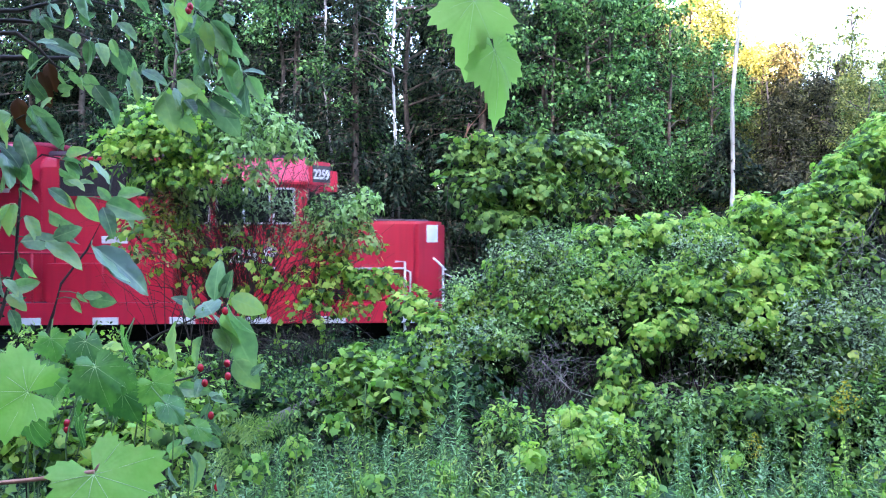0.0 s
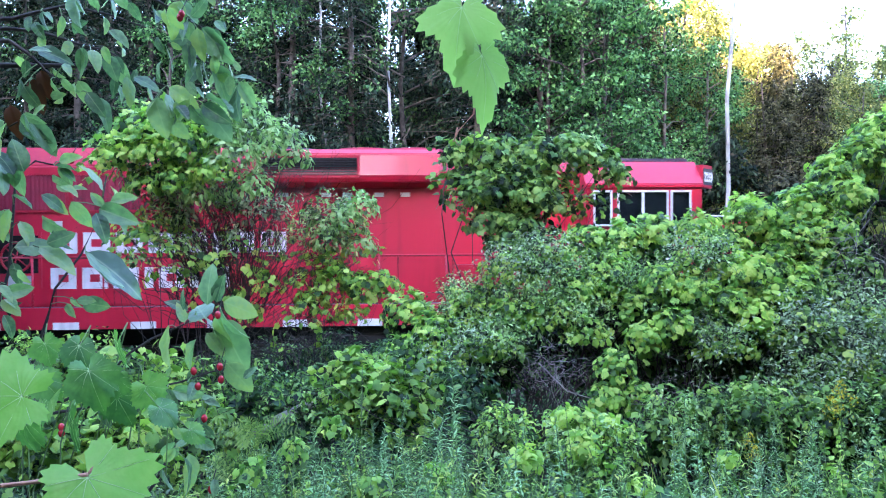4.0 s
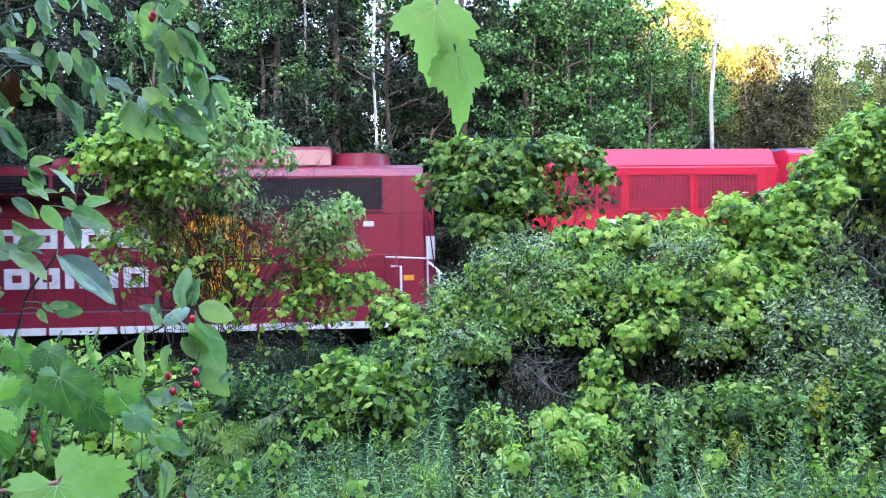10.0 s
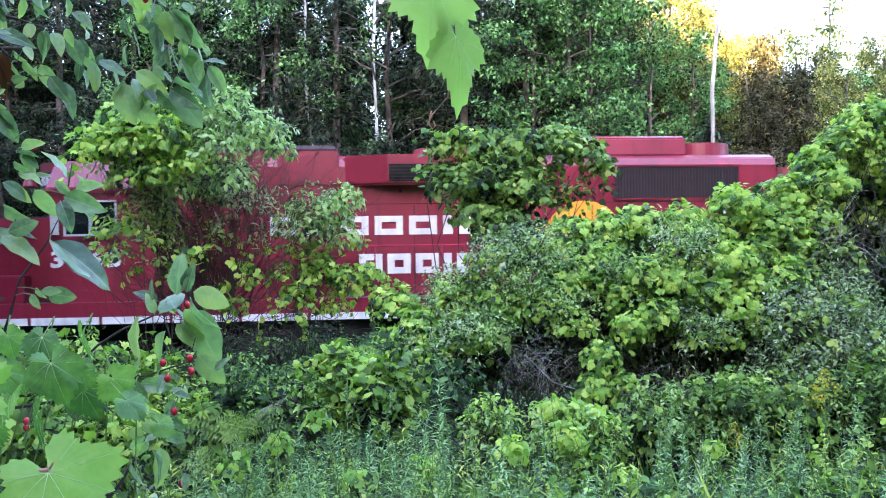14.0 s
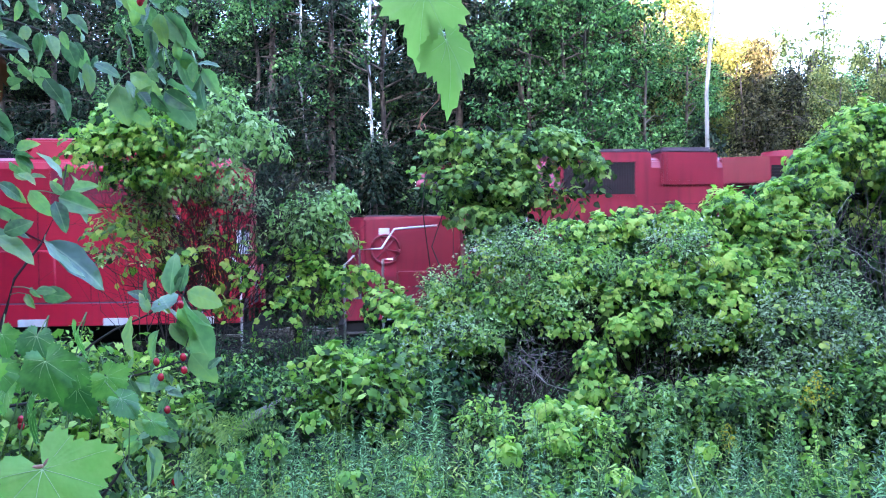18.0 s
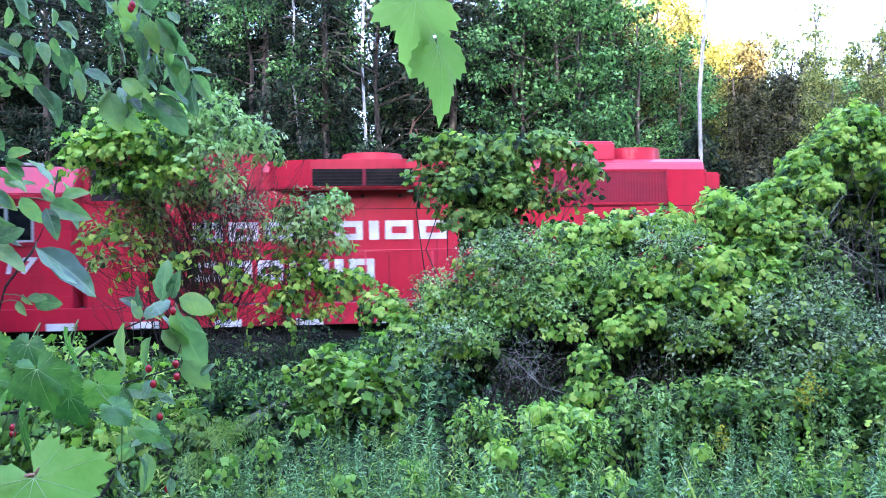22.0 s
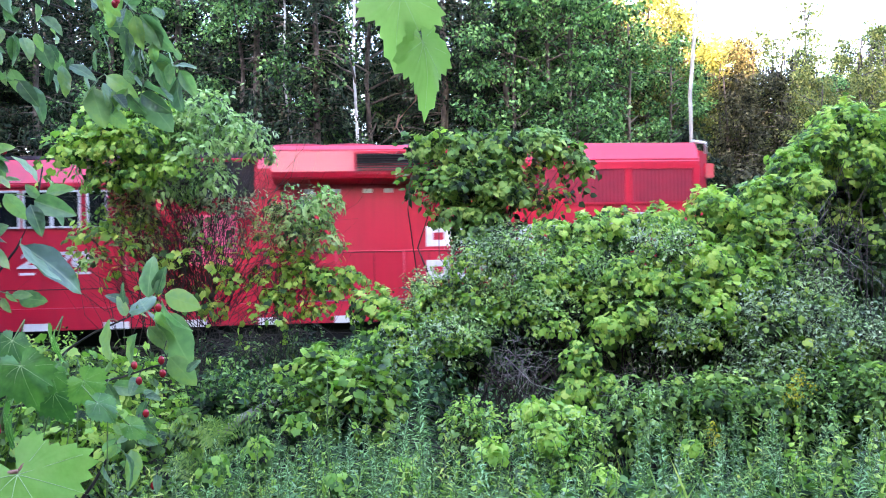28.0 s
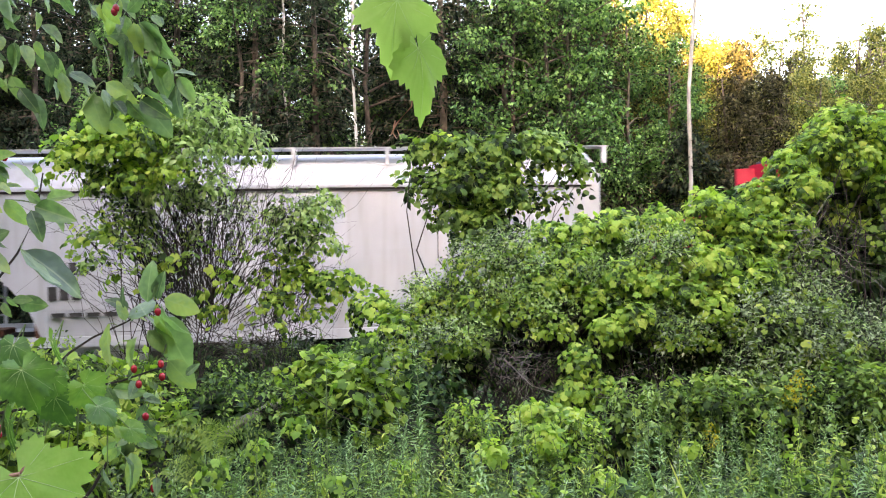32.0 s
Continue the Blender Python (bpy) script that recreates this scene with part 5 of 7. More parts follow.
    out = np.stack([rng.normal(0, 0.35, n), rng.normal(0, 0.35, n), np.full(n, 1.2)], 1)
    grass = blade([(0, 0), (0.014, 0.3), (0.010, 0.7), (0, 1)], 0.4, 0.35)
    ob = new("grass", leaves_mesh("grass", np.stack([x, y, z], 1), out, rng.uniform(0.2, 0.5, n), grass, WEED, 0.8, 0.0, rng))
    tagged(ob, "tall thin grass blades among the weeds", "grass", kind="stuff")
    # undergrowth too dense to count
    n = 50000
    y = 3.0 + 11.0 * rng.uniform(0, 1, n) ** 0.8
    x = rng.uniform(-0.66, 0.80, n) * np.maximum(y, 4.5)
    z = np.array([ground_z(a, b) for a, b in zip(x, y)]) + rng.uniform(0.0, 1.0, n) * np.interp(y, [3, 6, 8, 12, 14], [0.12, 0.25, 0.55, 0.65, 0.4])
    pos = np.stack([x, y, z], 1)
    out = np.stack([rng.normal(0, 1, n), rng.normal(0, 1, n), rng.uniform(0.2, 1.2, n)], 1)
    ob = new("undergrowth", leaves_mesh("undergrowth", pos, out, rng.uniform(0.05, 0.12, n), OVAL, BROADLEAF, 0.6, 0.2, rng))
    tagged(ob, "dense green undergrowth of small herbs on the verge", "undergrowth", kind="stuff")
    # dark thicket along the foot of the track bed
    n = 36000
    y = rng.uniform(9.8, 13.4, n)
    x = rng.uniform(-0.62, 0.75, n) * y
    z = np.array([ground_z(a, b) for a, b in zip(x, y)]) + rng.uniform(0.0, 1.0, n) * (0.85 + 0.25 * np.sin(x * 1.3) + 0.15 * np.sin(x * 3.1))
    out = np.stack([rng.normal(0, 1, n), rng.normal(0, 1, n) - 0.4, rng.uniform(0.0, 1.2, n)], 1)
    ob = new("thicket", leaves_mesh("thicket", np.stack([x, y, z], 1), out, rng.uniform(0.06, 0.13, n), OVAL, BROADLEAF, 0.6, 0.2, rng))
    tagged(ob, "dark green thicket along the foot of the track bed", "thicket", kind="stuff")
    # ferns and a weathered stick
    for p, seed, count, reach in (((-0.94, 4.00, 0.74), 71, 8, 0.28), ((-1.00, 3.80, 0.61), 72, 6, 0.22)):
        fern_plant(*p, seed, count, reach)
    stick = thing("dead_log", "weathered grey broken log leaning in the growth", "log")
    part("log", Form().tube([(-1.28, 5.50, 0.254), (-1.12, 5.55, 0.36), (-0.969, 5.60, 0.429), (-0.849, 5.65, 0.446)], 0.035, 0.022, 8), TWIG, stick, smooth=True)


build_shrubs()
low_growth()
right_growth()
dark_bramble()
left_growth()
build_weeds()


# ---- leaves close to the viewer ----
def near_leaf_mesh(name, size, mat, outline, fold, droop, curl):
    """Single large leaf with a finer mesh, folded along the midrib, rolled margins."""
    fm = Form()
    rows, cols = 9, 4
    for i in range(rows + 1):
        t = i / rows
        w = np.interp(t, [p[1] for p in outline], [p[0] for p in outline])
        for j in range(-cols, cols + 1):
            u = j / cols
            x = w * u
            z = fold * abs(x) - droop * t * t - curl * (u * u) * w + 0.022 * math.sin(15 * t + 4 * u) * abs(u)
            fm.v.append((x * size, t * size, z * size))
    w = 2 * cols + 1
    for i in range(rows):
        for j in range(2 * cols):
            fm.f.append((i * w + j, i * w + j + 1, (i + 1) * w + j + 1, (i + 1) * w + j))
    return fm.mesh(name, mat, smooth=True)


def orient(pos, tip, face, roll=0.0):
    """Pose of a leaf at pos whose tip points along tip, with its upper side towards face."""
    y = Vector(tip).normalized()
    x = y.cross(Vector(face)).normalized()
    z = x.cross(y)
    m = Matrix((x, y, z)).transposed().to_4x4()
    return Matrix.Translation(pos) @ m @ Matrix.Rotation(roll, 4, 'Y')


def near_branch(tree, variants, rng, depth, twig, leaves):
    """One leafy twig: its line, and leaves given by foot and reach (x, z, dx, dz) in the twig's own upright plane."""
    pts = [Vector(p) for p in twig]
    if pts[0].x < -0.40:
        part("limb", Form().tube([(-1.1, 0.95, min(2.4, max(0.4, pts[0].z - 0.15))), pts[0].lerp(Vector((-1.1, 0.95, pts[0].z)), 0.4), pts[0]], 0.007, 0.0026, 6), STEM, tree, smooth=True)
    part("twig", Form().tube(pts, 0.0023, 0.0009, 6), STEM, tree, smooth=True)
    for x, z, dx, dz in leaves:
        foot = Vector((x, depth + rng.normal(0, 0.012), z))
        reach = Vector((dx, rng.normal(0, 0.25) * math.hypot(dx, dz), dz))
        node = min((p.lerp(q, t) for p, q in zip(pts, pts[1:]) for t in (0, 0.25, 0.5, 0.75, 1)), key=lambda v: (v - foot).length)
        if (node - foot).length < 0.05:
            part("leaf_stalk", Form().tube([node, node.lerp(foot, 0.5) + Vector((0, 0, 0.002)), foot], 0.0007, 0.0006, 4), GREENSTEM, tree)
        face = Vector((rng.normal(0, 0.55), -0.75 + rng.normal(0, 0.35), 0.55 + rng.normal(0, 0.4)))
        for k in range(1 + int(rng.uniform() < 0.55)):
            o = part("leaf", variants[int(rng.integers(len(variants)))], None, tree)
            o.matrix_basis = orient(foot, reach, face, rng.normal(0, 0.45)) @ Matrix.Scale(max(0.022, reach.length) * (0.94 - 0.15 * k), 4)
            foot = foot + Vector(rng.normal(0, 0.006, 3)) + Vector((0, 0.012, 0))
            reach = reach + Vector(rng.normal(0, 0.6, 3)) * reach.length + Vector((0, 0, -0.2 * reach.length))
            face = face + Vector(rng.normal(0, 0.5, 3))


def build_near_branch():
    rng = np.random.default_rng(77)
    OUT = [(0.0, 0.0), (0.12, 0.06), (0.21, 0.20), (0.25, 0.40), (0.205, 0.66), (0.09, 0.90), (0.0, 1.0)]
    variants = [near_leaf_mesh("leaf", 1.0, NEARLEAF, OUT, 0.25, 0.25, 0.05), near_leaf_mesh("leaf", 1.0, NEARLEAF, OUT, 0.45, 0.40, 0.12),
                near_leaf_mesh("leaf", 1.0, NEARLEAF, [(a * 1.2, b) for a, b in OUT], 0.14, 0.15, 0.15), near_leaf_mesh("leaf", 1.0, NEARLEAF, OUT, 0.65, 0.1, 0.0)]
    tree = thing("crab_apple_tree", "small apple-like tree with drooping leafy twigs and red berries", "tree")
    trunk = [(-1.25, 0.9, -0.1), (-1.2, 0.92, 0.6), (-1.12, 0.95, 1.3), (-1.05, 0.98, 2.0), (-0.95, 1.0, 2.6)]
    part("trunk", Form().tube(trunk, 0.045, 0.02, 9), BARK, tree, smooth=True)
    near_branch(tree, variants, rng, 1.0, [(-0.369, 1.0, 1.924), (-0.354, 1.01, 1.909), (-0.339, 1.02, 1.902), (-0.317, 1.03, 1.889), (-0.304, 1.04, 1.882), (-0.285, 1.05, 1.845)],
                [(-0.319, 1.905, -0.01, -0.05), (-0.303, 1.882, 0.028, 0.023), (-0.295, 1.868, 0.005, -0.044), (-0.29, 1.827, 0.001, -0.034), (-0.286, 1.871, 0.024, -0.041), (-0.307, 1.877, -0.007, -0.025), (-0.336, 1.849, 0.018, -0.038), (-0.339, 1.852, 0.007, -0.022), (-0.308, 1.849, 0.006, -0.037), (-0.27, 1.875, 0.011, -0.011), (-0.277, 1.836, -0.002, -0.025), (-0.316, 1.924, 0.009, -0.025), (-0.357, 1.899, 0.015, -0.016), (-0.288, 1.917, 0.021, -0.022), (-0.323, 1.887, 0.015, -0.028)])
    near_branch(tree, variants, rng, 1.02, [(-0.34, 1.02, 1.854), (-0.318, 1.03, 1.845), (-0.292, 1.04, 1.833), (-0.276, 1.05, 1.832), (-0.266, 1.06, 1.819)],
                [(-0.257, 1.809, -0.003, 0.024), (-0.253, 1.81, 0.03, 0.001), (-0.255, 1.809, -0.005, -0.025), (-0.25, 1.806, 0.02, -0.035), (-0.277, 1.822, 0.016, -0.021), (-0.274, 1.825, -0.023, -0.019), (-0.308, 1.84, -0.007, -0.024)])
    near_branch(tree, variants, rng, 0.98, [(-0.426, 0.98, 1.818), (-0.4, 0.99, 1.814), (-0.377, 1.0, 1.811), (-0.34, 1.01, 1.798), (-0.322, 1.02, 1.784), (-0.294, 1.03, 1.769), (-0.265, 1.04, 1.755)],
                [(-0.327, 1.792, 0.038, -0.025), (-0.287, 1.771, 0.039, -0.026), (-0.284, 1.78, 0.045, -0.02), (-0.318, 1.777, -0.0, -0.024), (-0.315, 1.768, 0.019, -0.019), (-0.303, 1.771, 0.022, -0.029), (-0.339, 1.78, -0.013, -0.027), (-0.342, 1.777, 0.017, -0.052), (-0.327, 1.75, 0.024, -0.022), (-0.366, 1.802, 0.035, -0.013), (-0.378, 1.805, 0.008, -0.04), (-0.393, 1.805, -0.003, -0.024), (-0.387, 1.827, 0.012, -0.02), (-0.335, 1.823, -0.006, -0.018), (-0.354, 1.799, 0.003, -0.028), (-0.299, 1.795, 0.012, -0.018)])
    near_branch(tree, variants, rng, 0.94, [(-0.497, 0.94, 1.865), (-0.479, 0.95, 1.874), (-0.439, 0.96, 1.887), (-0.417, 0.97, 1.883), (-0.395, 0.98, 1.88), (-0.356, 0.99, 1.867)],
                [(-0.418, 1.891, 0.007, -0.023), (-0.386, 1.894, 0.005, -0.023), (-0.373, 1.893, 0.019, -0.021), (-0.352, 1.879, 0.011, -0.021), (-0.381, 1.85, 0.026, -0.021), (-0.442, 1.871, -0.003, -0.026), (-0.456, 1.871, -0.003, -0.02), (-0.422, 1.862, 0.005, -0.02), (-0.384, 1.864, 0.001, -0.02), (-0.482, 1.871, 0.002, -0.02), (-0.468, 1.882, 0.011, -0.012), (-0.401, 1.894, 0.005, -0.02)])
    near_branch(tree, variants, rng, 0.95, [(-0.503, 0.95, 1.856), (-0.484, 0.96, 1.856), (-0.46, 0.97, 1.852), (-0.429, 0.98, 1.842), (-0.406, 0.99, 1.84), (-0.392, 1.0, 1.831)],
                [(-0.406, 1.829, 0.014, -0.03), (-0.415, 1.832, -0.004, -0.032), (-0.383, 1.829, 0.004, -0.016), (-0.441, 1.844, 0.006, -0.018), (-0.473, 1.85, 0.003, -0.015), (-0.392, 1.826, 0.014, -0.033)])
    near_branch(tree, variants, rng, 0.92, [(-0.489, 0.92, 1.834), (-0.469, 0.93, 1.819), (-0.458, 0.94, 1.804), (-0.439, 0.95, 1.788), (-0.427, 0.96, 1.781)],
                [(-0.461, 1.821, 0.024, 0.004), (-0.45, 1.808, 0.013, -0.012), (-0.422, 1.793, 0.016, -0.035), (-0.404, 1.776, 0.022, -0.03), (-0.427, 1.808, 0.008, -0.009), (-0.465, 1.779, 0.015, -0.03), (-0.437, 1.768, 0.017, -0.0), (-0.422, 1.788, 0.008, -0.016), (-0.475, 1.814, -0.003, -0.023), (-0.473, 1.788, 0.005, -0.023), (-0.439, 1.788, 0.008, -0.017)])
    near_branch(tree, variants, rng, 0.97, [(-0.52, 0.97, 1.406), (-0.461, 0.98, 1.403), (-0.418, 0.99, 1.426), (-0.385, 1.0, 1.46), (-0.36, 1.01, 1.477), (-0.322, 1.02, 1.494), (-0.287, 1.03, 1.517)],
                [(-0.273, 1.524, 0.001, 0.054), (-0.262, 1.527, 0.011, 0.036), (-0.255, 1.527, 0.043, -0.019), (-0.262, 1.52, 0.021, -0.047), (-0.284, 1.506, 0.031, -0.042), (-0.269, 1.509, 0.013, -0.05), (-0.305, 1.517, -0.003, 0.027), (-0.312, 1.499, -0.007, 0.027), (-0.33, 1.496, -0.019, -0.053), (-0.298, 1.513, 0.01, -0.018), (-0.29, 1.481, -0.013, -0.046), (-0.391, 1.45, 0.01, -0.025), (-0.42, 1.426, -0.01, 0.025), (-0.445, 1.405, -0.011, -0.028)])
    near_branch(tree, variants, rng, 0.95, [(-0.509, 0.95, 1.382), (-0.465, 0.96, 1.393), (-0.428, 0.97, 1.397), (-0.368, 0.98, 1.416), (-0.32, 0.99, 1.424), (-0.28, 1.0, 1.436), (-0.26, 1.01, 1.438)],
                [(-0.338, 1.428, -0.011, -0.031), (-0.34, 1.428, 0.002, 0.016), (-0.251, 1.453, 0.031, -0.041), (-0.23, 1.435, 0.016, 0.016), (-0.269, 1.413, 0.021, -0.004), (-0.283, 1.399, -0.009, -0.026), (-0.28, 1.392, 0.006, -0.035), (-0.321, 1.424, 0.013, -0.028), (-0.377, 1.415, 0.003, -0.028), (-0.401, 1.405, 0.013, -0.028), (-0.296, 1.431, 0.014, 0.021)])
    near_branch(tree, variants, rng, 0.93, [(-0.368, 0.93, 1.267), (-0.337, 0.94, 1.308), (-0.315, 0.95, 1.35), (-0.297, 0.96, 1.372), (-0.286, 0.97, 1.391)],
                [(-0.287, 1.365, 0.022, -0.019), (-0.293, 1.348, 0.018, -0.044), (-0.261, 1.32, 0.003, -0.021), (-0.308, 1.355, -0.017, -0.02), (-0.319, 1.335, 0.01, -0.031), (-0.274, 1.382, 0.013, -0.018), (-0.298, 1.366, -0.01, 0.017)])
    near_branch(tree, variants, rng, 0.95, [(-0.501, 0.95, 1.405), (-0.487, 0.958, 1.453), (-0.472, 0.966, 1.507), (-0.466, 0.974, 1.543), (-0.437, 0.982, 1.585), (-0.417, 0.99, 1.632), (-0.411, 0.998, 1.684)],
                [(-0.4, 1.64, 0.052, -0.018), (-0.396, 1.635, 0.018, -0.036), (-0.391, 1.649, 0.034, 0.007), (-0.395, 1.662, -0.01, 0.034), (-0.418, 1.59, 0.04, -0.054), (-0.4, 1.644, -0.018, 0.018), (-0.436, 1.649, 0.022, -0.034), (-0.428, 1.531, 0.023, 0.0), (-0.441, 1.527, 0.011, -0.018), (-0.483, 1.459, 0.027, 0.023), (-0.478, 1.45, -0.023, -0.014), (-0.469, 1.477, 0.022, -0.018)])
    near_branch(tree, variants, rng, 0.91, [(-0.523, 0.91, 1.474), (-0.51, 0.918, 1.507), (-0.496, 0.926, 1.568), (-0.495, 0.934, 1.634), (-0.495, 0.942, 1.679), (-0.476, 0.95, 1.698), (-0.458, 0.958, 1.694)],
                [(-0.478, 1.677, -0.017, 0.039), (-0.465, 1.728, 0.032, -0.005), (-0.478, 1.69, -0.01, -0.03), (-0.439, 1.698, 0.013, 0.019), (-0.432, 1.694, 0.029, 0.006), (-0.443, 1.69, 0.026, -0.004), (-0.435, 1.677, 0.013, -0.011), (-0.426, 1.664, 0.026, -0.011), (-0.448, 1.655, 0.026, -0.019), (-0.487, 1.638, -0.02, -0.039), (-0.482, 1.655, 0.026, -0.015), (-0.478, 1.625, 0.024, -0.028), (-0.479, 1.595, 0.043, 0.004), (-0.453, 1.595, 0.049, -0.024), (-0.479, 1.569, 0.014, -0.017), (-0.492, 1.577, 0.008, -0.03), (-0.496, 1.552, 0.024, -0.011), (-0.501, 1.534, 0.026, -0.017)])
    near_branch(tree, variants, rng, 0.9, [(-0.525, 0.9, 1.586), (-0.511, 0.908, 1.655), (-0.502, 0.916, 1.707), (-0.494, 0.924, 1.735), (-0.467, 0.932, 1.753)],
                [(-0.494, 1.731, 0.021, -0.032), (-0.498, 1.697, 0.021, -0.043), (-0.452, 1.629, 0.034, -0.017), (-0.435, 1.599, 0.03, 0.013), (-0.491, 1.518, 0.013, -0.028), (-0.468, 1.74, 0.03, -0.03), (-0.481, 1.735, -0.013, -0.026), (-0.507, 1.689, -0.005, -0.034), (-0.511, 1.646, 0.008, -0.034), (-0.507, 1.629, 0.021, -0.026), (-0.455, 1.744, 0.021, -0.013), (-0.451, 1.744, 0.004, -0.03), (-0.508, 1.561, -0.009, -0.034)])
    berry = Form().ball((0, 0, -0.0052), 0.0038, 12, 8, 1.3).mesh("berry", BERRY, smooth=True)
    for p in ((-0.295, 0.93, 1.868), (-0.424, 0.93, 1.702), (-0.254, 0.93, 1.519), (-0.283, 0.93, 1.453), (-0.252, 0.93, 1.458), (-0.251, 0.93, 1.443), (-0.271, 0.93, 1.397), (-0.278, 0.93, 1.435), (-0.439, 0.93, 1.388), (-0.439, 0.93, 1.381), (-0.264, 0.93, 1.313), (-0.293, 0.93, 1.872)):
        o = part("berry", berry, None, tree, "small red berry")
        o.location = p
        part("berry_stalk", Form().tube([(0, 0, 0), (0.002, 0.004, 0.006), (0.003, 0.012, 0.016)], 0.0005, 0.0006, 4), STEM, o)
    for p, w in (((-0.463, 0.92, 1.79), 0.040), ((-0.453, 0.92, 1.80), 0.032), ((-0.489, 0.92, 1.76), 0.040)):
        o = part("leaf", near_leaf_mesh("leaf", w, BROWNLEAF, OUT, 0.9, 0.6, 0.3), None, tree, "withered brown leaf")
        o.matrix_basis = orient(p, (0.2, 0.1, -1), (0.3, -1, 0.2))


def grape_leaf(parent, pos, tip, face, size, label, wave=1.0, slim=1.0, lobed=0.09, mat=None):
    tv, tf = toothed(26, lobed)
    fm = Form()
    fm.v = [(x * size * slim, y * size, z * size * wave) for x, y, z in tv]
    fm.f = list(tf)
    o = part("leaf", fm, mat or NEARGRAPE, parent, label, smooth=True)
    o.matrix_basis = orient(pos, tip, face)
    vn = Form()
    for a, L in ((0, 0.86), (0.62, 0.74), (-0.62, 0.74), (1.25, 0.62), (-1.25, 0.62), (2.0, 0.42), (-2.0, 0.42)):
        pts = []
        for t in np.linspace(0, 1, 7):
            x, y = math.sin(a) * L * t, math.cos(a) * L * t
            z = 0.10 * abs(x) - 0.30 * (x * x + y * y) + 0.03 * math.sin(9 * x + 5 * y)
            pts.append((x * size * slim, y * size, z * size * wave + 0.0003))
        vn.tube(pts, size * 0.0045, size * 0.0016, 4)
    part("vein", vn, VEINMAT, o, "pale leaf veins", smooth=True)
    return o


def build_near_vines():
    v1 = thing("hanging_grape_vine", "hanging tip of wild grape vine with two pale green leaves", "vine")
    grape_leaf(v1, (0.0330, 0.85, 1.8500), (-0.15, -0.1, -1), (-0.05, -1, 0.45), 0.074, "pale green toothed grape leaf", 1.0, 0.86, 0.17, PALEGRAPE)
    grape_leaf(v1, (0.0545, 0.86, 1.8010), (0.17, 0.05, -1), (0.50, -1, 0.15), 0.081, "pale green toothed grape leaf", 1.0, 0.62, 0.13, PALEGRAPE)
    part("vine_stem", Form().tube([(-0.95, 1.0, 2.6), (-0.5, 0.95, 2.55), (-0.1, 0.9, 2.35), (0.029, 0.87, 1.92), (0.033, 0.865, 1.85), (0.046, 0.868, 1.82), (0.0545, 0.866, 1.80), (0.051, 0.868, 1.78), (0.046, 0.87, 1.739), (0.0290, 0.87, 1.7205), (0.0229, 0.87, 1.708)], 0.0016, 0.0008, 6), PINKSTEM, v1, smooth=True)
    part("tendril", Form().tube([(0.028, 0.87, 1.724), (0.0261, 0.87, 1.718), (0.025, 0.87, 1.710), (0.029, 0.87, 1.704), (0.032, 0.87, 1.708), (0.030, 0.87, 1.713)], 0.0008, 0.0005, 5), PINKSTEM, v1, "curled reddish tendril", smooth=True)
    v2 = thing("low_grape_vine", "wild grape vine with large bright leaves and pinkish stalk", "vine")
    grape_leaf(v2, (-0.316, 0.72, 1.385), (0.60, -0.30, -0.70), (0.05, -0.70, 0.70), 0.080, "large bright green grape leaf", 0.8, 1.1)
    grape_leaf(v2, (-0.375, 0.72, 1.46), (-0.75, -0.2, 0.05), (0.1, -0.9, 0.4), 0.066, "large bright green grape leaf")
    grape_leaf(v2, (-0.349, 0.8, 1.470), (0.35, -0.25, -0.8), (0.0, -0.7, 0.7), 0.046, "curled green grape leaf", 1.8, 1.0, 0.05, NEARGRAPE_DK)
    rng = np.random.default_rng(88)
    for x, z, r in ((-0.365, 1.482, 0.034), (-0.325, 1.485, 0.036), (-0.305, 1.436, 0.038), (-0.345, 1.420, 0.044), (-0.395, 1.430, 0.040), (-0.380, 1.400, 0.046), (-0.405, 1.450, 0.036), (-0.285, 1.416, 0.030), (-0.335, 1.445, 0.030), (-0.430, 1.40, 0.05), (-0.42, 1.48, 0.03), (-0.265, 1.385, 0.026)):
        p = (x * 1.04, 0.835 + rng.uniform(0, 0.06), 1.6 + (z - 1.6) * 1.04 + 0.012)
        tip = (rng.normal(0.15, 0.5), rng.normal(-0.1, 0.25), -0.75)
        grape_leaf(v2, p, tip, (rng.normal(0, 0.35), -0.65, 0.7), r, "green grape leaf", 1.2, rng.uniform(0.8, 1.0), rng.uniform(0.02, 0.08), NEARGRAPE_DK)
        part("leaf_stalk", Form().tube([p, (p[0] - tip[0] * 0.03, p[1] + 0.02, p[2] + 0.02), (p[0] - 0.05, p[1] + 0.06, p[2] - 0.12), (p[0] - 0.06, p[1] + 0.08, -0.05)], 0.0006, 0.0010, 4), GREENSTEM, v2)
    part("vine_stem", Form().tube([(-0.62, 0.72, -0.02), (-0.6, 0.72, 0.7), (-0.483, 0.73, 1.36), (-0.432, 0.73, 1.372), (-0.375, 0.725, 1.379), (-0.34, 0.722, 1.384), (-0.316, 0.72, 1.388)], 0.0026, 0.002, 6), PINKSTEM, v2, smooth=True)
    part("vine_stem", Form().tube([(-0.316, 0.722, 1.388), (-0.312, 0.735, 1.398), (-0.308, 0.75, 1.412)], 0.0014, 0.0012, 6), PINKSTEM, v2, smooth=True)


build_near_branch()
build_near_vines()


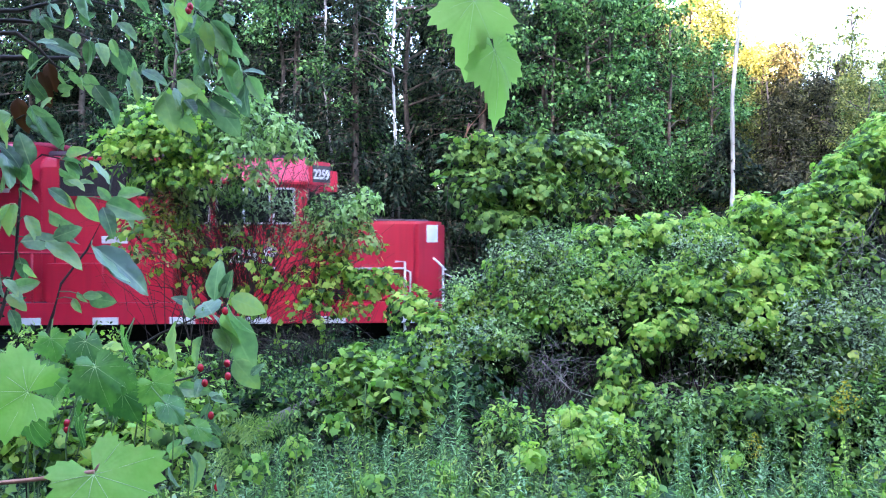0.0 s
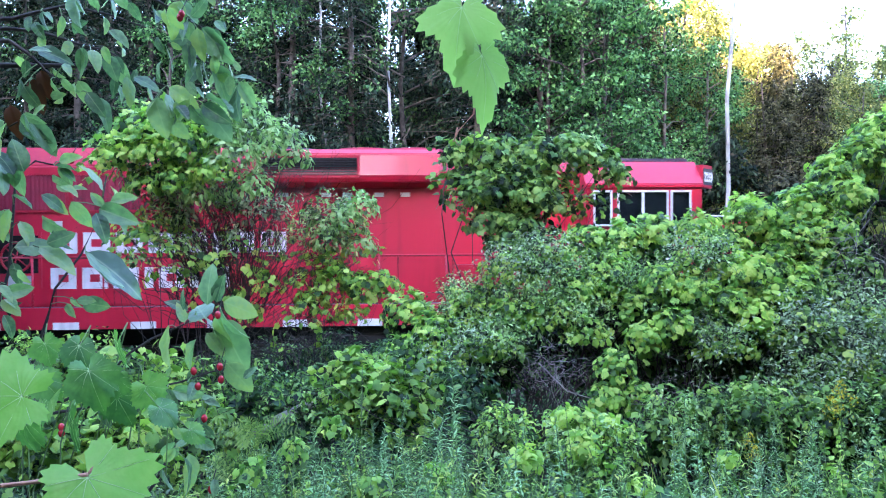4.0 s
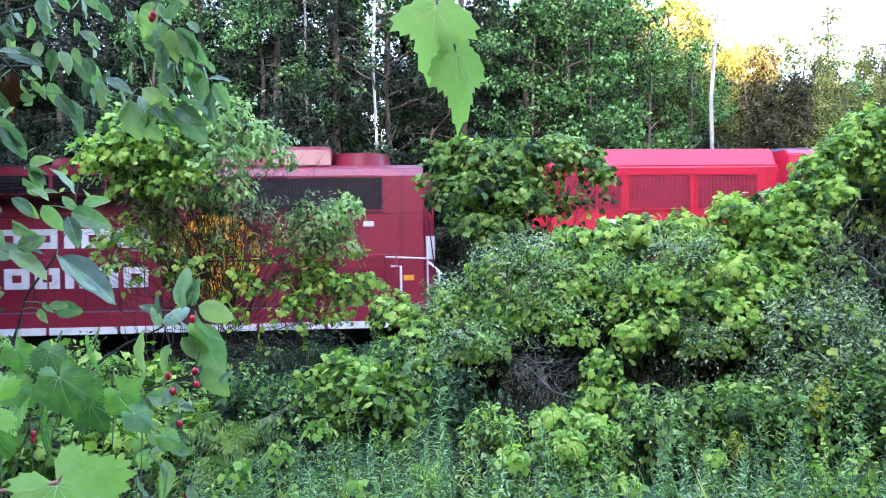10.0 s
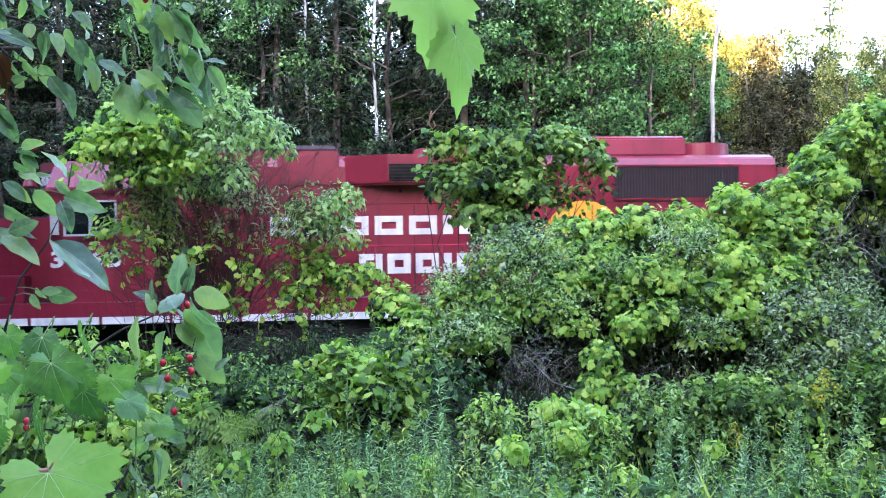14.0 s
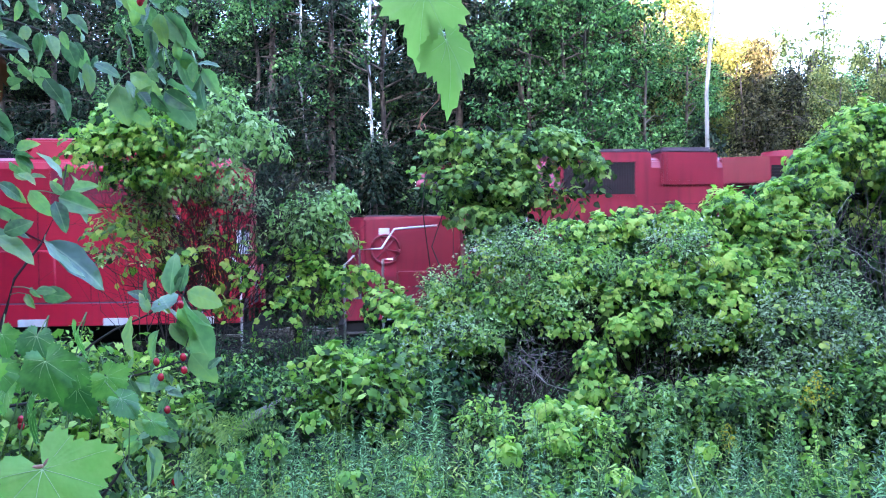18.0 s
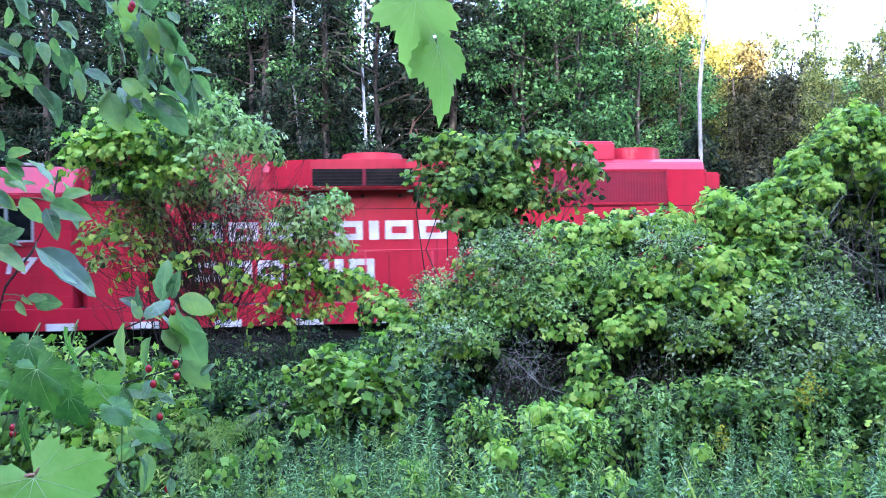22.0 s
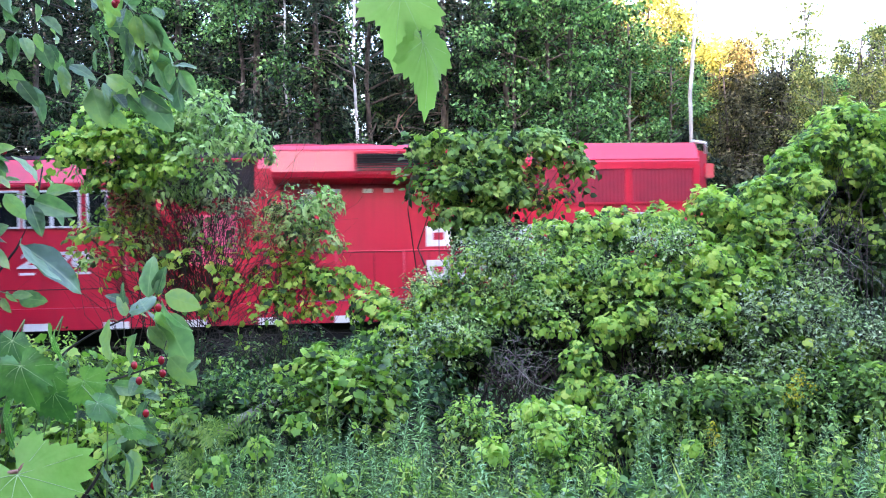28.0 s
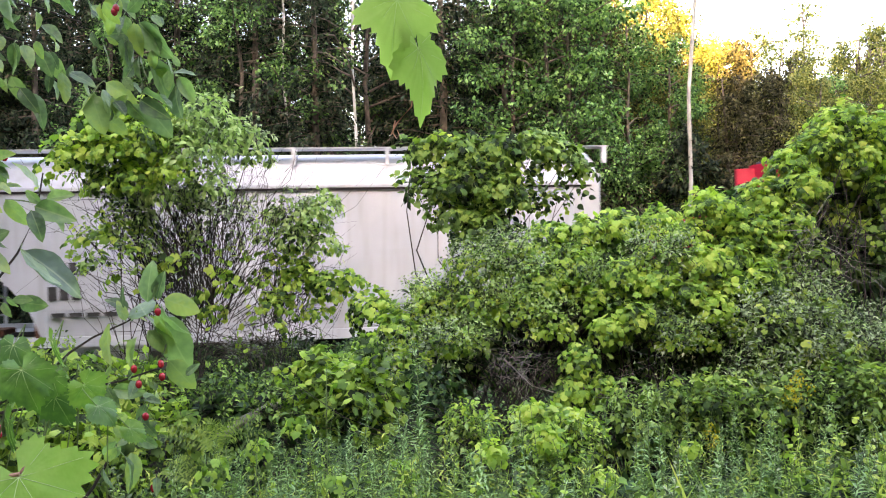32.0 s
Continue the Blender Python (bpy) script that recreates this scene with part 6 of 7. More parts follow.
# ---- the train ----
# Places along the train are in metres from its first nose; s(t) below is how far it has come.
TRAIN = [
    (0, -0.080), (1, 1.840), (2, 3.706), (3, 5.543), (4, 7.396), (5, 9.271), (6, 11.177), (7, 13.101),
    (8, 14.922), (9, 16.566), (10, 18.105), (11, 19.762), (12, 21.502), (13, 23.294), (14, 25.114), (15, 26.956),
    (16, 28.821), (17, 30.708), (18, 32.634), (19, 34.676), (20, 36.857), (21, 39.293), (22, 41.921), (23, 44.737),
    (24, 47.700), (25, 50.577), (26, 53.539), (27, 56.679), (28, 60.111), (29, 63.870), (30, 67.740), (31, 71.630),
    (32, 75.510),
]
HOOD_Y, CAB_Y, SILL_Y = 0.95, 1.48, 1.52


class Builder:
    """Builds one vehicle: fl = 1 with its nose ahead, -1 with its nose behind; x runs from 0 at the nose to the rear, negative."""

    def __init__(self, root, fl, mid):
        self.root, self.fl, self.mid = root, fl, mid

    def x(self, a):
        return self.fl * (a - self.mid)

    def box(self, name, x0, x1, y0, y1, z0, z1, mat, label="", bevel=0.012, parent=None):
        return part(name, Form().box(self.x(x0), self.x(x1), y0, y1, z0, z1), mat, parent or self.root, label, bevel)

    def prism(self, name, outline, axis, a0, a1, mat, label="", bevel=0.012, parent=None):
        if axis == 'x':
            a0, a1 = self.x(a0), self.x(a1)
        elif axis == 'y':
            outline = [(self.x(p), q) for p, q in outline]
        else:
            outline = [(self.x(p), q) for p, q in outline]
        return part(name, Form().prism(outline, axis, a0, a1), mat, parent or self.root, label, bevel)

    def tube(self, name, pts, r, mat, label="", parent=None, sides=6):
        return part(name, Form().tube([(self.x(p[0]), p[1], p[2]) for p in pts], r, r, sides), mat, parent or self.root, label, 0.0, True)

    def text(self, name, body, x_left, y, z, height, mat, width=None, slant=0.0, label="", gap=1.0):
        me = words(body, height / 0.70, mat, slant, gap=gap)
        xs = [v.co.x for v in me.vertices]
        w = max(xs) - min(xs)
        sc = (width / w) if width else 1.0
        me.transform(Matrix.Translation((-min(xs) * sc, 0, 0)) @ Matrix.Diagonal((sc, 1, 1, 1)))
        ob = part(name, me, mat, self.root, label)
        ob.location = (x_left, y, z)
        return ob

    def bars(self, spans, y, z0, z1, mat, label):
        """Plain blocks in place of a painted name."""
        for a, b in spans:
            w, h = abs(b - a), z1 - z0
            fm = Form()
            if w > 0.3 and h > 0.3:
                s, k = min(a, b), 0.36 * h
                for p, q, u, v in ((s, s + k, z0, z1), (s + w - k, s + w, z0, z1), (s + k, s + w - k, z0, z0 + 0.32 * h), (s + k, s + w - k, z1 - 0.32 * h, z1)):
                    fm.box(self.x(p), self.x(q), y - 0.004, y + 0.02, u, v)
            else:
                fm.box(self.x(a), self.x(b), y - 0.004, y + 0.02, z0, z1)
            part("painted_block", fm, mat, self.root, label)


def louvre(b, x0, x1, z0, z1, y, mat, frame_mat, step=0.055, label="dark louvred panel", upright=True):
    """Louvred opening: proud frame, dark backing, slats."""
    p = b.box("louvre_backing", x0, x1, -y - 0.004, -y + 0.03, z0, z1, LOUVRE if mat is LOUVRE else LOUVRE_DARK, label, 0.0)
    for q0, q1, w0, w1 in ((x0 - 0.05, x0, z0 - 0.05, z1 + 0.05), (x1, x1 + 0.05, z0 - 0.05, z1 + 0.05)):
        b.box("louvre_frame", q0, q1, -y - 0.03, -y + 0.02, w0, w1, frame_mat, parent=p)
    for w0, w1 in ((z0 - 0.05, z0), (z1, z1 + 0.05)):
        b.box("louvre_frame", x0 + 0.001, x1 - 0.001, -y - 0.029, -y + 0.02, w0, w1, frame_mat, parent=p)
    if upright:
        n = max(3, int(abs(x1 - x0) / step))
        me = Form().prism([(-0.016, -0.012), (0.016, 0.0), (0.016, 0.006), (-0.016, -0.006)], 'z', z0, z1).mesh("slat", mat)
        for i in range(n):
            o = part("slat", me, mat, p)
            o.location = (b.x(x0 + (x1 - x0) * (i + 0.5) / n), -y - 0.018, 0)
    else:
        n = max(3, int((z1 - z0) / step))
        L = abs(x1 - x0)
        me = Form().prism([(-0.02, -0.012), (0.02, 0.008), (0.02, 0.014), (-0.02, -0.006)], 'x', -L / 2, L / 2).mesh("slat", mat)
        for i in range(n):
            o = part("slat", me, mat, p)
            o.location = (b.x((x0 + x1) / 2), -y - 0.024, z0 + (z1 - z0) * (i + 0.5) / n)
    return p


def window(b, x0, x1, z0, z1, y, mat, bar=True):
    f = b.box("window", x0, x1, -y - 0.006, -y + 0.012, z0, z1, PANE, "dark cab window pane", 0.0)
    w = 0.036
    for q in ((x0, x0 + w, z0, z1), (x1 - w, x1, z0, z1), (x0 + w, x1 - w, z0, z0 + w), (x0 + w, x1 - w, z1 - w, z1)):
        b.box("window_frame", q[0], q[1], -y - 0.035, -y + 0.004, q[2], q[3], mat, "pale window frame", 0.004, f)
    if bar:
        m = (x0 + x1) / 2
        b.box("window_bar", m - 0.025, m + 0.025, -y - 0.03, -y + 0.004, z0 + w, z1 - w, mat, "pale window bar", 0.004, f)


def bogie(b, xc, wheels=(-1.37, 1.37), r=0.51):
    for s in (-1, 1):
        prof = [(xc - 2.05, 0.62), (xc - 1.75, 0.86), (xc - 0.6, 0.82), (xc - 0.45, 0.55), (xc + 0.45, 0.55), (xc + 0.6, 0.82), (xc + 1.75, 0.86), (xc + 2.05, 0.62), (xc + 1.75, 0.44), (xc + 0.5, 0.36), (xc - 0.5, 0.36), (xc - 1.75, 0.44)]
        b.prism("bogie_frame", prof, 'y', s * 1.02 - 0.08, s * 1.02 + 0.08, BLACK, "grimy black bogie frame")
        b.tube("spring", [(xc, s * 1.1, 0.35), (xc, s * 1.1, 0.75)], 0.12, BLACK)
        for w in wheels:
            b.box("axle_box", xc + w - 0.16, xc + w + 0.16, s * 1.16 - 0.07, s * 1.16 + 0.07, 0.38, 0.68, BLACK)
    b.box("bolster", xc - 0.35, xc + 0.35, -0.95, 0.95, 0.55, 0.95, BLACK)
    for w in wheels:
        fm = Form()
        for s in (-1, 1):
            fm.tube([(0, s * 0.68, 0), (0, s * 0.70, 0), (0, s * 0.80, 0)], r + 0.03, r, 24)
        fm.tube([(0, -0.7, 0), (0, 0.7, 0)], 0.09, 0.09, 10)
        o = part("wheelset", fm, STEEL, b.root, "steel wheels on an axle")
        o.location = (b.x(xc + w), 0, r)
        WHEELS.append((o, r))


WHEELS = []


def end_gear(b, x_end, out, paint, steps=True):
    """Coupler, pilot, steps and grab irons at one end; out is 1 towards the nose and -1 to the rear."""
    b.box("pilot", x_end - 0.06, x_end + 0.06, -1.45, 1.45, 0.35, 1.25, BLACK)
    b.box("coupler", x_end, x_end + out * 0.55, -0.14, 0.14, 0.75, 1.02, STEEL, "worn steel coupler", 0.03)
    b.box("knuckle", x_end + out * 0.45, x_end + out * 0.72, -0.18, 0.18, 0.72, 1.05, STEEL, "", 0.05)
    b.tube("air_hose", [(x_end, -0.5, 0.95), (x_end + out * 0.3, -0.5, 0.7), (x_end + out * 0.55, -0.45, 0.6), (x_end + out * 0.8, -0.42, 0.75)], 0.025, BLACK)
    b.tube("air_hose", [(x_end, -0.7, 0.98), (x_end + out * 0.3, -0.7, 0.72), (x_end + out * 0.6, -0.6, 0.65)], 0.025, BLACK)
    b.box("step_well", x_end - out * 0.75, x_end - out * 0.08, -SILL_Y + 0.02, -1.0, 0.42, 1.30, BLACK, "dark recessed step well")
    for k, z in enumerate((0.45, 0.78, 1.10)):
        b.box("step", x_end - out * 0.74, x_end - out * 0.1, -SILL_Y - 0.03, -SILL_Y + 0.2, z - 0.02, z + 0.02, STEEL, "worn step tread", 0.004)
    for dx in (0.07, 0.77):
        q = x_end - out * dx
        b.tube("grab_iron", [(q, -SILL_Y - 0.05, 0.5), (q, -SILL_Y - 0.05, 2.35 if dx < 0.5 else 2.45), (q - out * 0.18, -SILL_Y - 0.03, 2.52 if dx < 0.5 else 2.45)], 0.022, WHITE, "white grab iron")
    for yy in (-0.9, -0.4, 0.4, 0.9):
        b.tube("end_rail_post", [(x_end - out * 0.02, yy, 1.3), (x_end - out * 0.02, yy, 2.3)], 0.02, paint)
    b.tube("end_rail", [(x_end - out * 0.02, -SILL_Y, 2.3), (x_end - out * 0.02, -0.35, 2.3), (x_end + out * 0.04, -0.3, 1.8)], 0.018, WHITE, "pale end handrail")
    b.tube("end_chain", [(x_end, -0.35, 2.2), (x_end + out * 0.4, -0.3, 2.0), (x_end + out * 0.8, -0.3, 2.15)], 0.012, ALU, "sagging safety chain")


def running_gear(b, length, paint, dashes, stripe=(1.33, 1.46)):
    """Frame, deck, walkway sill with white marks, fuel tank, bogies."""
    b.box("main_frame", -length + 0.3, -0.3, -0.9, 0.9, 0.95, 1.55, BLACK)
    for s in (-1, 1):
        b.box("side_sill", -length, 0.0, s * SILL_Y - 0.05, s * SILL_Y + 0.05, 1.33, 1.72, paint, "red side sill", 0.01)
    b.box("walkway", -length + 0.01, -0.01, -SILL_Y + 0.06, SILL_Y - 0.06, 1.55, 1.70, ROOFGREY, "dark walkway deck", 0.0)
    for a, c in dashes:
        b.box("sill_mark", a, c, -SILL_Y - 0.058, -SILL_Y - 0.03, stripe[0], stripe[1], WHITE, "white reflective sill mark", 0.002)
    b.prism("fuel_tank", [(-1.35, 0.45), (-1.42, 0.6), (-1.42, 1.18), (1.42, 1.18), (1.42, 0.6), (1.35, 0.45)], 'x', -length * 0.5 - 1.9, -length * 0.5 + 1.9, BLACK, "black fuel tank", 0.05)
    b.tube("air_tank", [(-length * 0.5 - 1.7, -1.25, 1.24), (-length * 0.5 + 1.7, -1.25, 1.24)], 0.13, BLACK, "", None, 12)
    bogie(b, -3.6)
    bogie(b, -length + 3.6)


def handrail(b, x0, x1, z, paint, n):
    """Long walkway handrail on posts."""
    b.tube("handrail", [(x0, -SILL_Y, z), (x1, -SILL_Y, z)], 0.017, paint)
    for i in range(n):
        q = x0 + (x1 - x0) * i / (n - 1)
        b.tube("stanchion", [(q, -SILL_Y, 1.70), (q, -SILL_Y, z)], 0.017, paint)


def hood_profile(h, top, r=0.22):
    """Half-rounded hood cross-section in (y, z)."""
    y = HOOD_Y
    return [(-y, h), (-y, top - r), (-y + 0.07, top - r * 0.35), (-y + 0.24, top), (y - 0.24, top), (y - 0.07, top - r * 0.35), (y, top - r), (y, h)]


def word_spans(x_left, x_right, letters, fl):
    """Letter-wide blocks over the stretch; narrow ones for 1s in letters."""
    total = sum(letters) + 0.22 * (len(letters) - 1)
    k = (x_right - x_left) / total
    out, q = [], x_left
    for w in letters:
        out.append((q, q + w * k))
        q += (w + 0.22) * k
    return out


def eco_loco(number, x0, fl, flat_label):
    """Low-nosed road switcher with angled cab roof, flared grille box and tall louvred rear hood."""
    mid = -8.2
    root = thing("locomotive", flat_label, "locomotive", group="locomotives of the train")
    b = Builder(root, fl, mid)
    L = 16.45
    z = 0.0
    d1 = [(-0.9 - 1.35 * i, -0.45 - 1.35 * i) for i in range(12)]
    running_gear(b, L, RED, d1)
    end_gear(b, 0.05, 1, RED)
    end_gear(b, -L - 0.05, -1, RED)
    # nose with chamfered corners
    b.prism("nose", [(-2.55, -1.42), (-0.50, -1.42), (-0.06, -0.9), (0.07, -0.55), (0.07, 0.55), (-0.06, 0.9), (-0.50, 1.42), (-2.55, 1.42)], 'z', 1.70, 3.20, RED, "red low nose", 0.06)
    b.prism("nose_top", [(-2.5, -1.3), (-0.7, -1.3), (-0.25, -0.8), (-0.25, 0.8), (-0.7, 1.3), (-2.5, 1.3)], 'z', 3.20, 3.235, ROOFGREY, "dark anti-glare nose top", 0.01)
    b.tube("nose_grab", [(-2.1, -0.9, 3.2), (-2.1, -0.9, 3.33), (-1.5, -0.9, 3.33), (-1.5, -0.9, 3.2)], 0.018, WHITE)
    b.box("nose_door", -2.40, -1.72, -1.432, -1.41, 1.95, 2.90, RED, "", 0.006)
    b.tube("nose_handhold", [(-2.0, -1.45, 2.65), (-1.55, -1.45, 2.65)], 0.012, RED)
    for i in range(5):
        b.box("vent_slot", -2.3, -1.8, -1.437, -1.42, 1.76 + 0.045 * i, 1.785 + 0.045 * i, LOUVRE_DARK, "", 0.0)
    o = b.prism("nose_emblem", [(-0.30, -1.20), (-0.08, -0.94), (-0.10, -0.92), (-0.32, -1.18)], 'z', 2.80, 3.13, WHITE, "white block mark on the nose corner", 0.0)
    b.tube("nose_handrail", [(-1.9, -1.46, 2.32), (-0.75, -1.46, 2.32), (-0.62, -1.46, 2.25), (-0.62, -1.46, 1.72)], 0.02, WHITE, "white handrail")
    # cab
    b.box("cab_wall", -4.72, -2.50, -CAB_Y, CAB_Y, 1.70, 3.92, RED, "red cab", 0.02)
    b.prism("cab_roof", [(-CAB_Y - 0.015, 3.86), (-CAB_Y - 0.02, 3.92), (-1.05, 4.38), (1.05, 4.38), (CAB_Y + 0.02, 3.92), (CAB_Y + 0.015, 3.86)], 'x', -4.74, -2.48, RED, "red angled cab roof", 0.015)
    b.box("roof_top", -4.70, -2.6, -1.0, 1.0, 4.38, 4.45, ROOFGREY, "dark roof panel", 0.02)
    for k in (-1, 1):
        b.prism("number_box", [(-2.50, k * 1.33), (-2.43, k * 1.33), (-2.12, k * 1.02), (-2.12, k * 0.94), (-2.50, k * 0.80)], 'z', 3.86, 4.30, RED, "red number box beside the windscreen", 0.012)
    b.prism("number_board", [(-2.415, -1.327), (-2.115, -1.027), (-2.125, -1.017), (-2.425, -1.317)], 'z', 3.92, 4.23, DARKTXT, "black number board set at an angle", 0.0)
    o = b.text("board_number", number, b.x(-2.400) if fl > 0 else b.x(-2.112), -1.326 if fl > 0 else -1.038, 3.985, 0.17, WHITE, 0.385)
    o.rotation_euler = (0, 0, radians(45 * fl))
    for q in (-0.75, 0.75):
        b.box("windscreen", -2.495, -2.47, q - 0.5, q + 0.5, 3.1, 3.8, PANE, "dark windscreen", 0.0)
    window(b, -4.60, -4.24, 3.13, 3.80, CAB_Y, WHITE, False)
    window(b, -4.14, -3.16, 3.13, 3.80, CAB_Y, WHITE, True)
    window(b, -3.12, -2.72, 3.13, 3.80, CAB_Y, WHITE, False)
    b.box("cab_seam", -4.66, -2.54, -CAB_Y - 0.012, -CAB_Y + 0.01, 2.04, 2.055, LOUVRE_DARK, "", 0.0)
    b.box("cab_gutter", -4.74, -2.48, -CAB_Y - 0.05, -CAB_Y, 3.855, 3.885, RED, "", 0.005)
    nl = -4.28 if fl > 0 else -3.04
    b.text("road_number", number, b.x(nl), -CAB_Y - 0.012, 2.44, 0.27, WHITE, 1.24, 0.25, "white painted road number")
    b.bars([(-4.28, -3.92), (-3.34, -3.08)], -CAB_Y, 2.31, 2.355, WHITE, "unreadable white small lettering")
    # low hood with its louvre
    part("hood", Form().prism([(p, q) for p, q in hood_profile(1.70, 4.42)], 'x', b.x(-7.42), b.x(-4.72)), RED, root, "red engine hood", 0.015)
    b.box("hood_roof", -7.4, -4.9, -0.72, 0.72, 4.42, 4.52, ROOFGREY, "dark hood roof", 0.02)
    louvre(b, -7.10, -5.34, 3.66, 4.32, HOOD_Y, LOUVRE_DARK, RED, 0.05)
    b.box("equipment_box", -7.2, -4.9, -1.35, -HOOD_Y, 1.70, 2.42, RED, "red equipment box on the walkway", 0.02)
    b.box("placard", -6.35, -5.88, -HOOD_Y - 0.012, -HOOD_Y, 2.78, 2.92, WHITE, "white notice plate", 0.002)
    if fl < 0:
        # pink colour stands in for a reflection on this panel
        b.box("door_panel", -6.75, -5.75, -HOOD_Y - 0.03, -HOOD_Y, 2.35, 3.35, PINK, "red hinged panel with its pale reflection painted pink", 0.02)
    # flared grille box
    part("hood", Form().prism(hood_profile(1.70, 4.40), 'x', b.x(-11.16), b.x(-7.42)), RED, root, "red engine hood", 0.015)
    b.prism("flared_box", [(-HOOD_Y + 0.02, 3.88), (-1.32, 3.98), (-1.36, 4.10), (-1.30, 4.50), (-1.15, 4.60), (1.15, 4.60), (1.30, 4.50), (1.36, 4.10), (1.32, 3.98), (HOOD_Y - 0.02, 3.88)], 'x', -11.10, -7.46, RED, "red flared radiator box", 0.02)
    louvre(b, -10.75, -9.0, 4.10, 4.42, 1.335, LOUVRE_DARK, RED, 0.045, "horizontal slatted intake grille", False)
    for q in (-8.6, -8.1, -10.4, -9.6, -9.2):
        b.box("lamp_plate", q - 0.09, q + 0.09, -HOOD_Y - 0.012, -HOOD_Y, 3.72, 3.80, WHITE, "small pale plate", 0.002)
    for q in (-10.4, -8.9, -7.9):
        part("roof_fan", Form().tube([(b.x(q), 0, 4.60), (b.x(q), 0, 4.70)], 0.62, 0.60, 40), LOUVRE if q > -9.5 else ROOFGREY, root, "round roof fan housing", 0.0, True)
    # tall rear hood
    part("rear_hood", Form().prism([(-HOOD_Y - 0.1, 1.70), (-HOOD_Y - 0.1, 4.30), (-HOOD_Y + 0.12, 4.66), (HOOD_Y - 0.12, 4.66), (HOOD_Y + 0.1, 4.30), (HOOD_Y + 0.1, 1.70)], 'x', b.x(-15.76), b.x(-11.2)), RED, root, "red louvred rear hood", 0.03)
    b.prism("rear_end", [(-15.76, -HOOD_Y - 0.02), (-15.76, HOOD_Y + 0.02), (-16.12, 0.55), (-16.12, -0.55)], 'z', 1.70, 4.50, RED, "red hood end with chamfered corners", 0.04)
    for k in range(3):
        q1 = -11.62 - 1.37 * k
        louvre(b, q1 - 1.22, q1, 3.48, 4.12, HOOD_Y + 0.1, LOUVRE, RED, 0.075, "dark red louvred radiator panel")
    b.box("handbrake_recess", -15.60, -14.85, -HOOD_Y - 0.104, -HOOD_Y + 0.05, 2.32, 3.02, BLACK, "dark recess of the handbrake", 0.004)
    for q in ((-15.66, -15.60, 2.04, 3.08), (-14.85, -14.79, 2.04, 3.08), (-15.60, -14.85, 3.02, 3.08)):
        b.box("recess_frame", q[0], q[1], -HOOD_Y - 0.13, -HOOD_Y, q[2], q[3], RED, "", 0.006)
    part("handbrake_wheel", Form().tube([(b.x(-15.23) + 0.27 * math.cos(w), -HOOD_Y - 0.15, 2.62 + 0.27 * math.sin(w)) for w in np.linspace(0, 6.283, 25)], 0.022, 0.022, 6), RED, root, "red handbrake wheel", 0, True)
    for w in (0.3, 1.35, 2.4):
        b.tube("handbrake_spoke", [(-15.23 - 0.26 * math.cos(w), -HOOD_Y - 0.14, 2.62 - 0.26 * math.sin(w)), (-15.23 + 0.26 * math.cos(w), -HOOD_Y - 0.14, 2.62 + 0.26 * math.sin(w))], 0.012, RED)
    b.box("brake_gear", -15.4, -14.95, -HOOD_Y - 0.115, -HOOD_Y, 2.08, 2.28, ALU, "pale brake gear cover", 0.01)
    b.tube("top_grab", [(-16.02, -0.7, 4.45), (-16.02, -0.7, 4.66), (-15.75, -0.7, 4.70)], 0.035, ALU)
    b.prism("end_number_box", [(-16.20, -0.72), (-16.20, -0.42), (-15.98, -0.42), (-15.98, -0.75)], 'z', 3.95, 4.25, RED, "", 0.02)
    b.prism("end_mark", [(-16.075, -0.61), (-15.83, -0.90), (-15.845, -0.92), (-16.09, -0.63)], 'z', 2.55, 2.97, WHITE, "white block mark on the hood end", 0.0)
    if fl > 0:
        o = b.text("end_number", number, b.x(-16.09), -0.595, 3.43, 0.17, WHITE, 0.44)
        o.rotation_euler = (0, 0, -math.atan2(0.42, 0.36))
    b.bars([(-14.6, -14.42)], -HOOD_Y - 0.1, 3.18, 3.28, WHITE, "small white plate")
    # two lines of painted name as plain blocks
    big = [1, 1, 1, 1, 1, 0.35, 1, 1]
    if fl > 0:
        r1, r2 = word_spans(-14.64, -10.35, big, fl), word_spans(-14.64, -11.40, [1, 1, 1, 0.35, 1, 0.35, 1], fl)
    else:
        r1 = [(-10.4 - q0 - 14.64 + 0.1, -10.4 - q1 - 14.64 + 0.1) for q0, q1 in word_spans(-14.64, -10.35, big, fl)]
        r2 = [(-10.4 - q0 - 14.64 + 0.1, -10.4 - q1 - 14.64 + 0.1) for q0, q1 in word_spans(-14.64, -11.40, [1, 1, 1, 0.35, 1, 0.35, 1], fl)]
    for rows_, z0, z1 in ((r1, 2.68, 3.07), (r2, 2.03, 2.42)):
        inner = [q for q in rows_ if min(q) < -11.2]
        outer = [q for q in rows_ if min(q) >= -11.2]
        b.bars(inner, -HOOD_Y - 0.1, z0, z1, WHITE, "white painted name block")
        b.bars(outer, -HOOD_Y, z0, z1, WHITE, "white painted name block")
    for k in range(10):
        q = -15.6 + 1.05 * k
        yy = HOOD_Y + (0.1 if q < -11.2 else 0)
        b.box("hood_door_seam", q - 0.006, q + 0.006, -yy - 0.003, -yy + 0.01, 1.72, 2.58, LOUVRE_DARK, "", 0.0)
    b.box("hood_seam", -15.70, -11.25, -HOOD_Y - 0.104, -HOOD_Y, 2.585, 2.60, LOUVRE_DARK, "", 0.0)
    b.box("hood_seam", -11.15, -5.0, -HOOD_Y - 0.004, -HOOD_Y + 0.05, 2.585, 2.60, LOUVRE_DARK, "", 0.0)
    handrail(b, -16.0, -4.9, 2.62, RED, 10)
    return root, mid, x0, fl


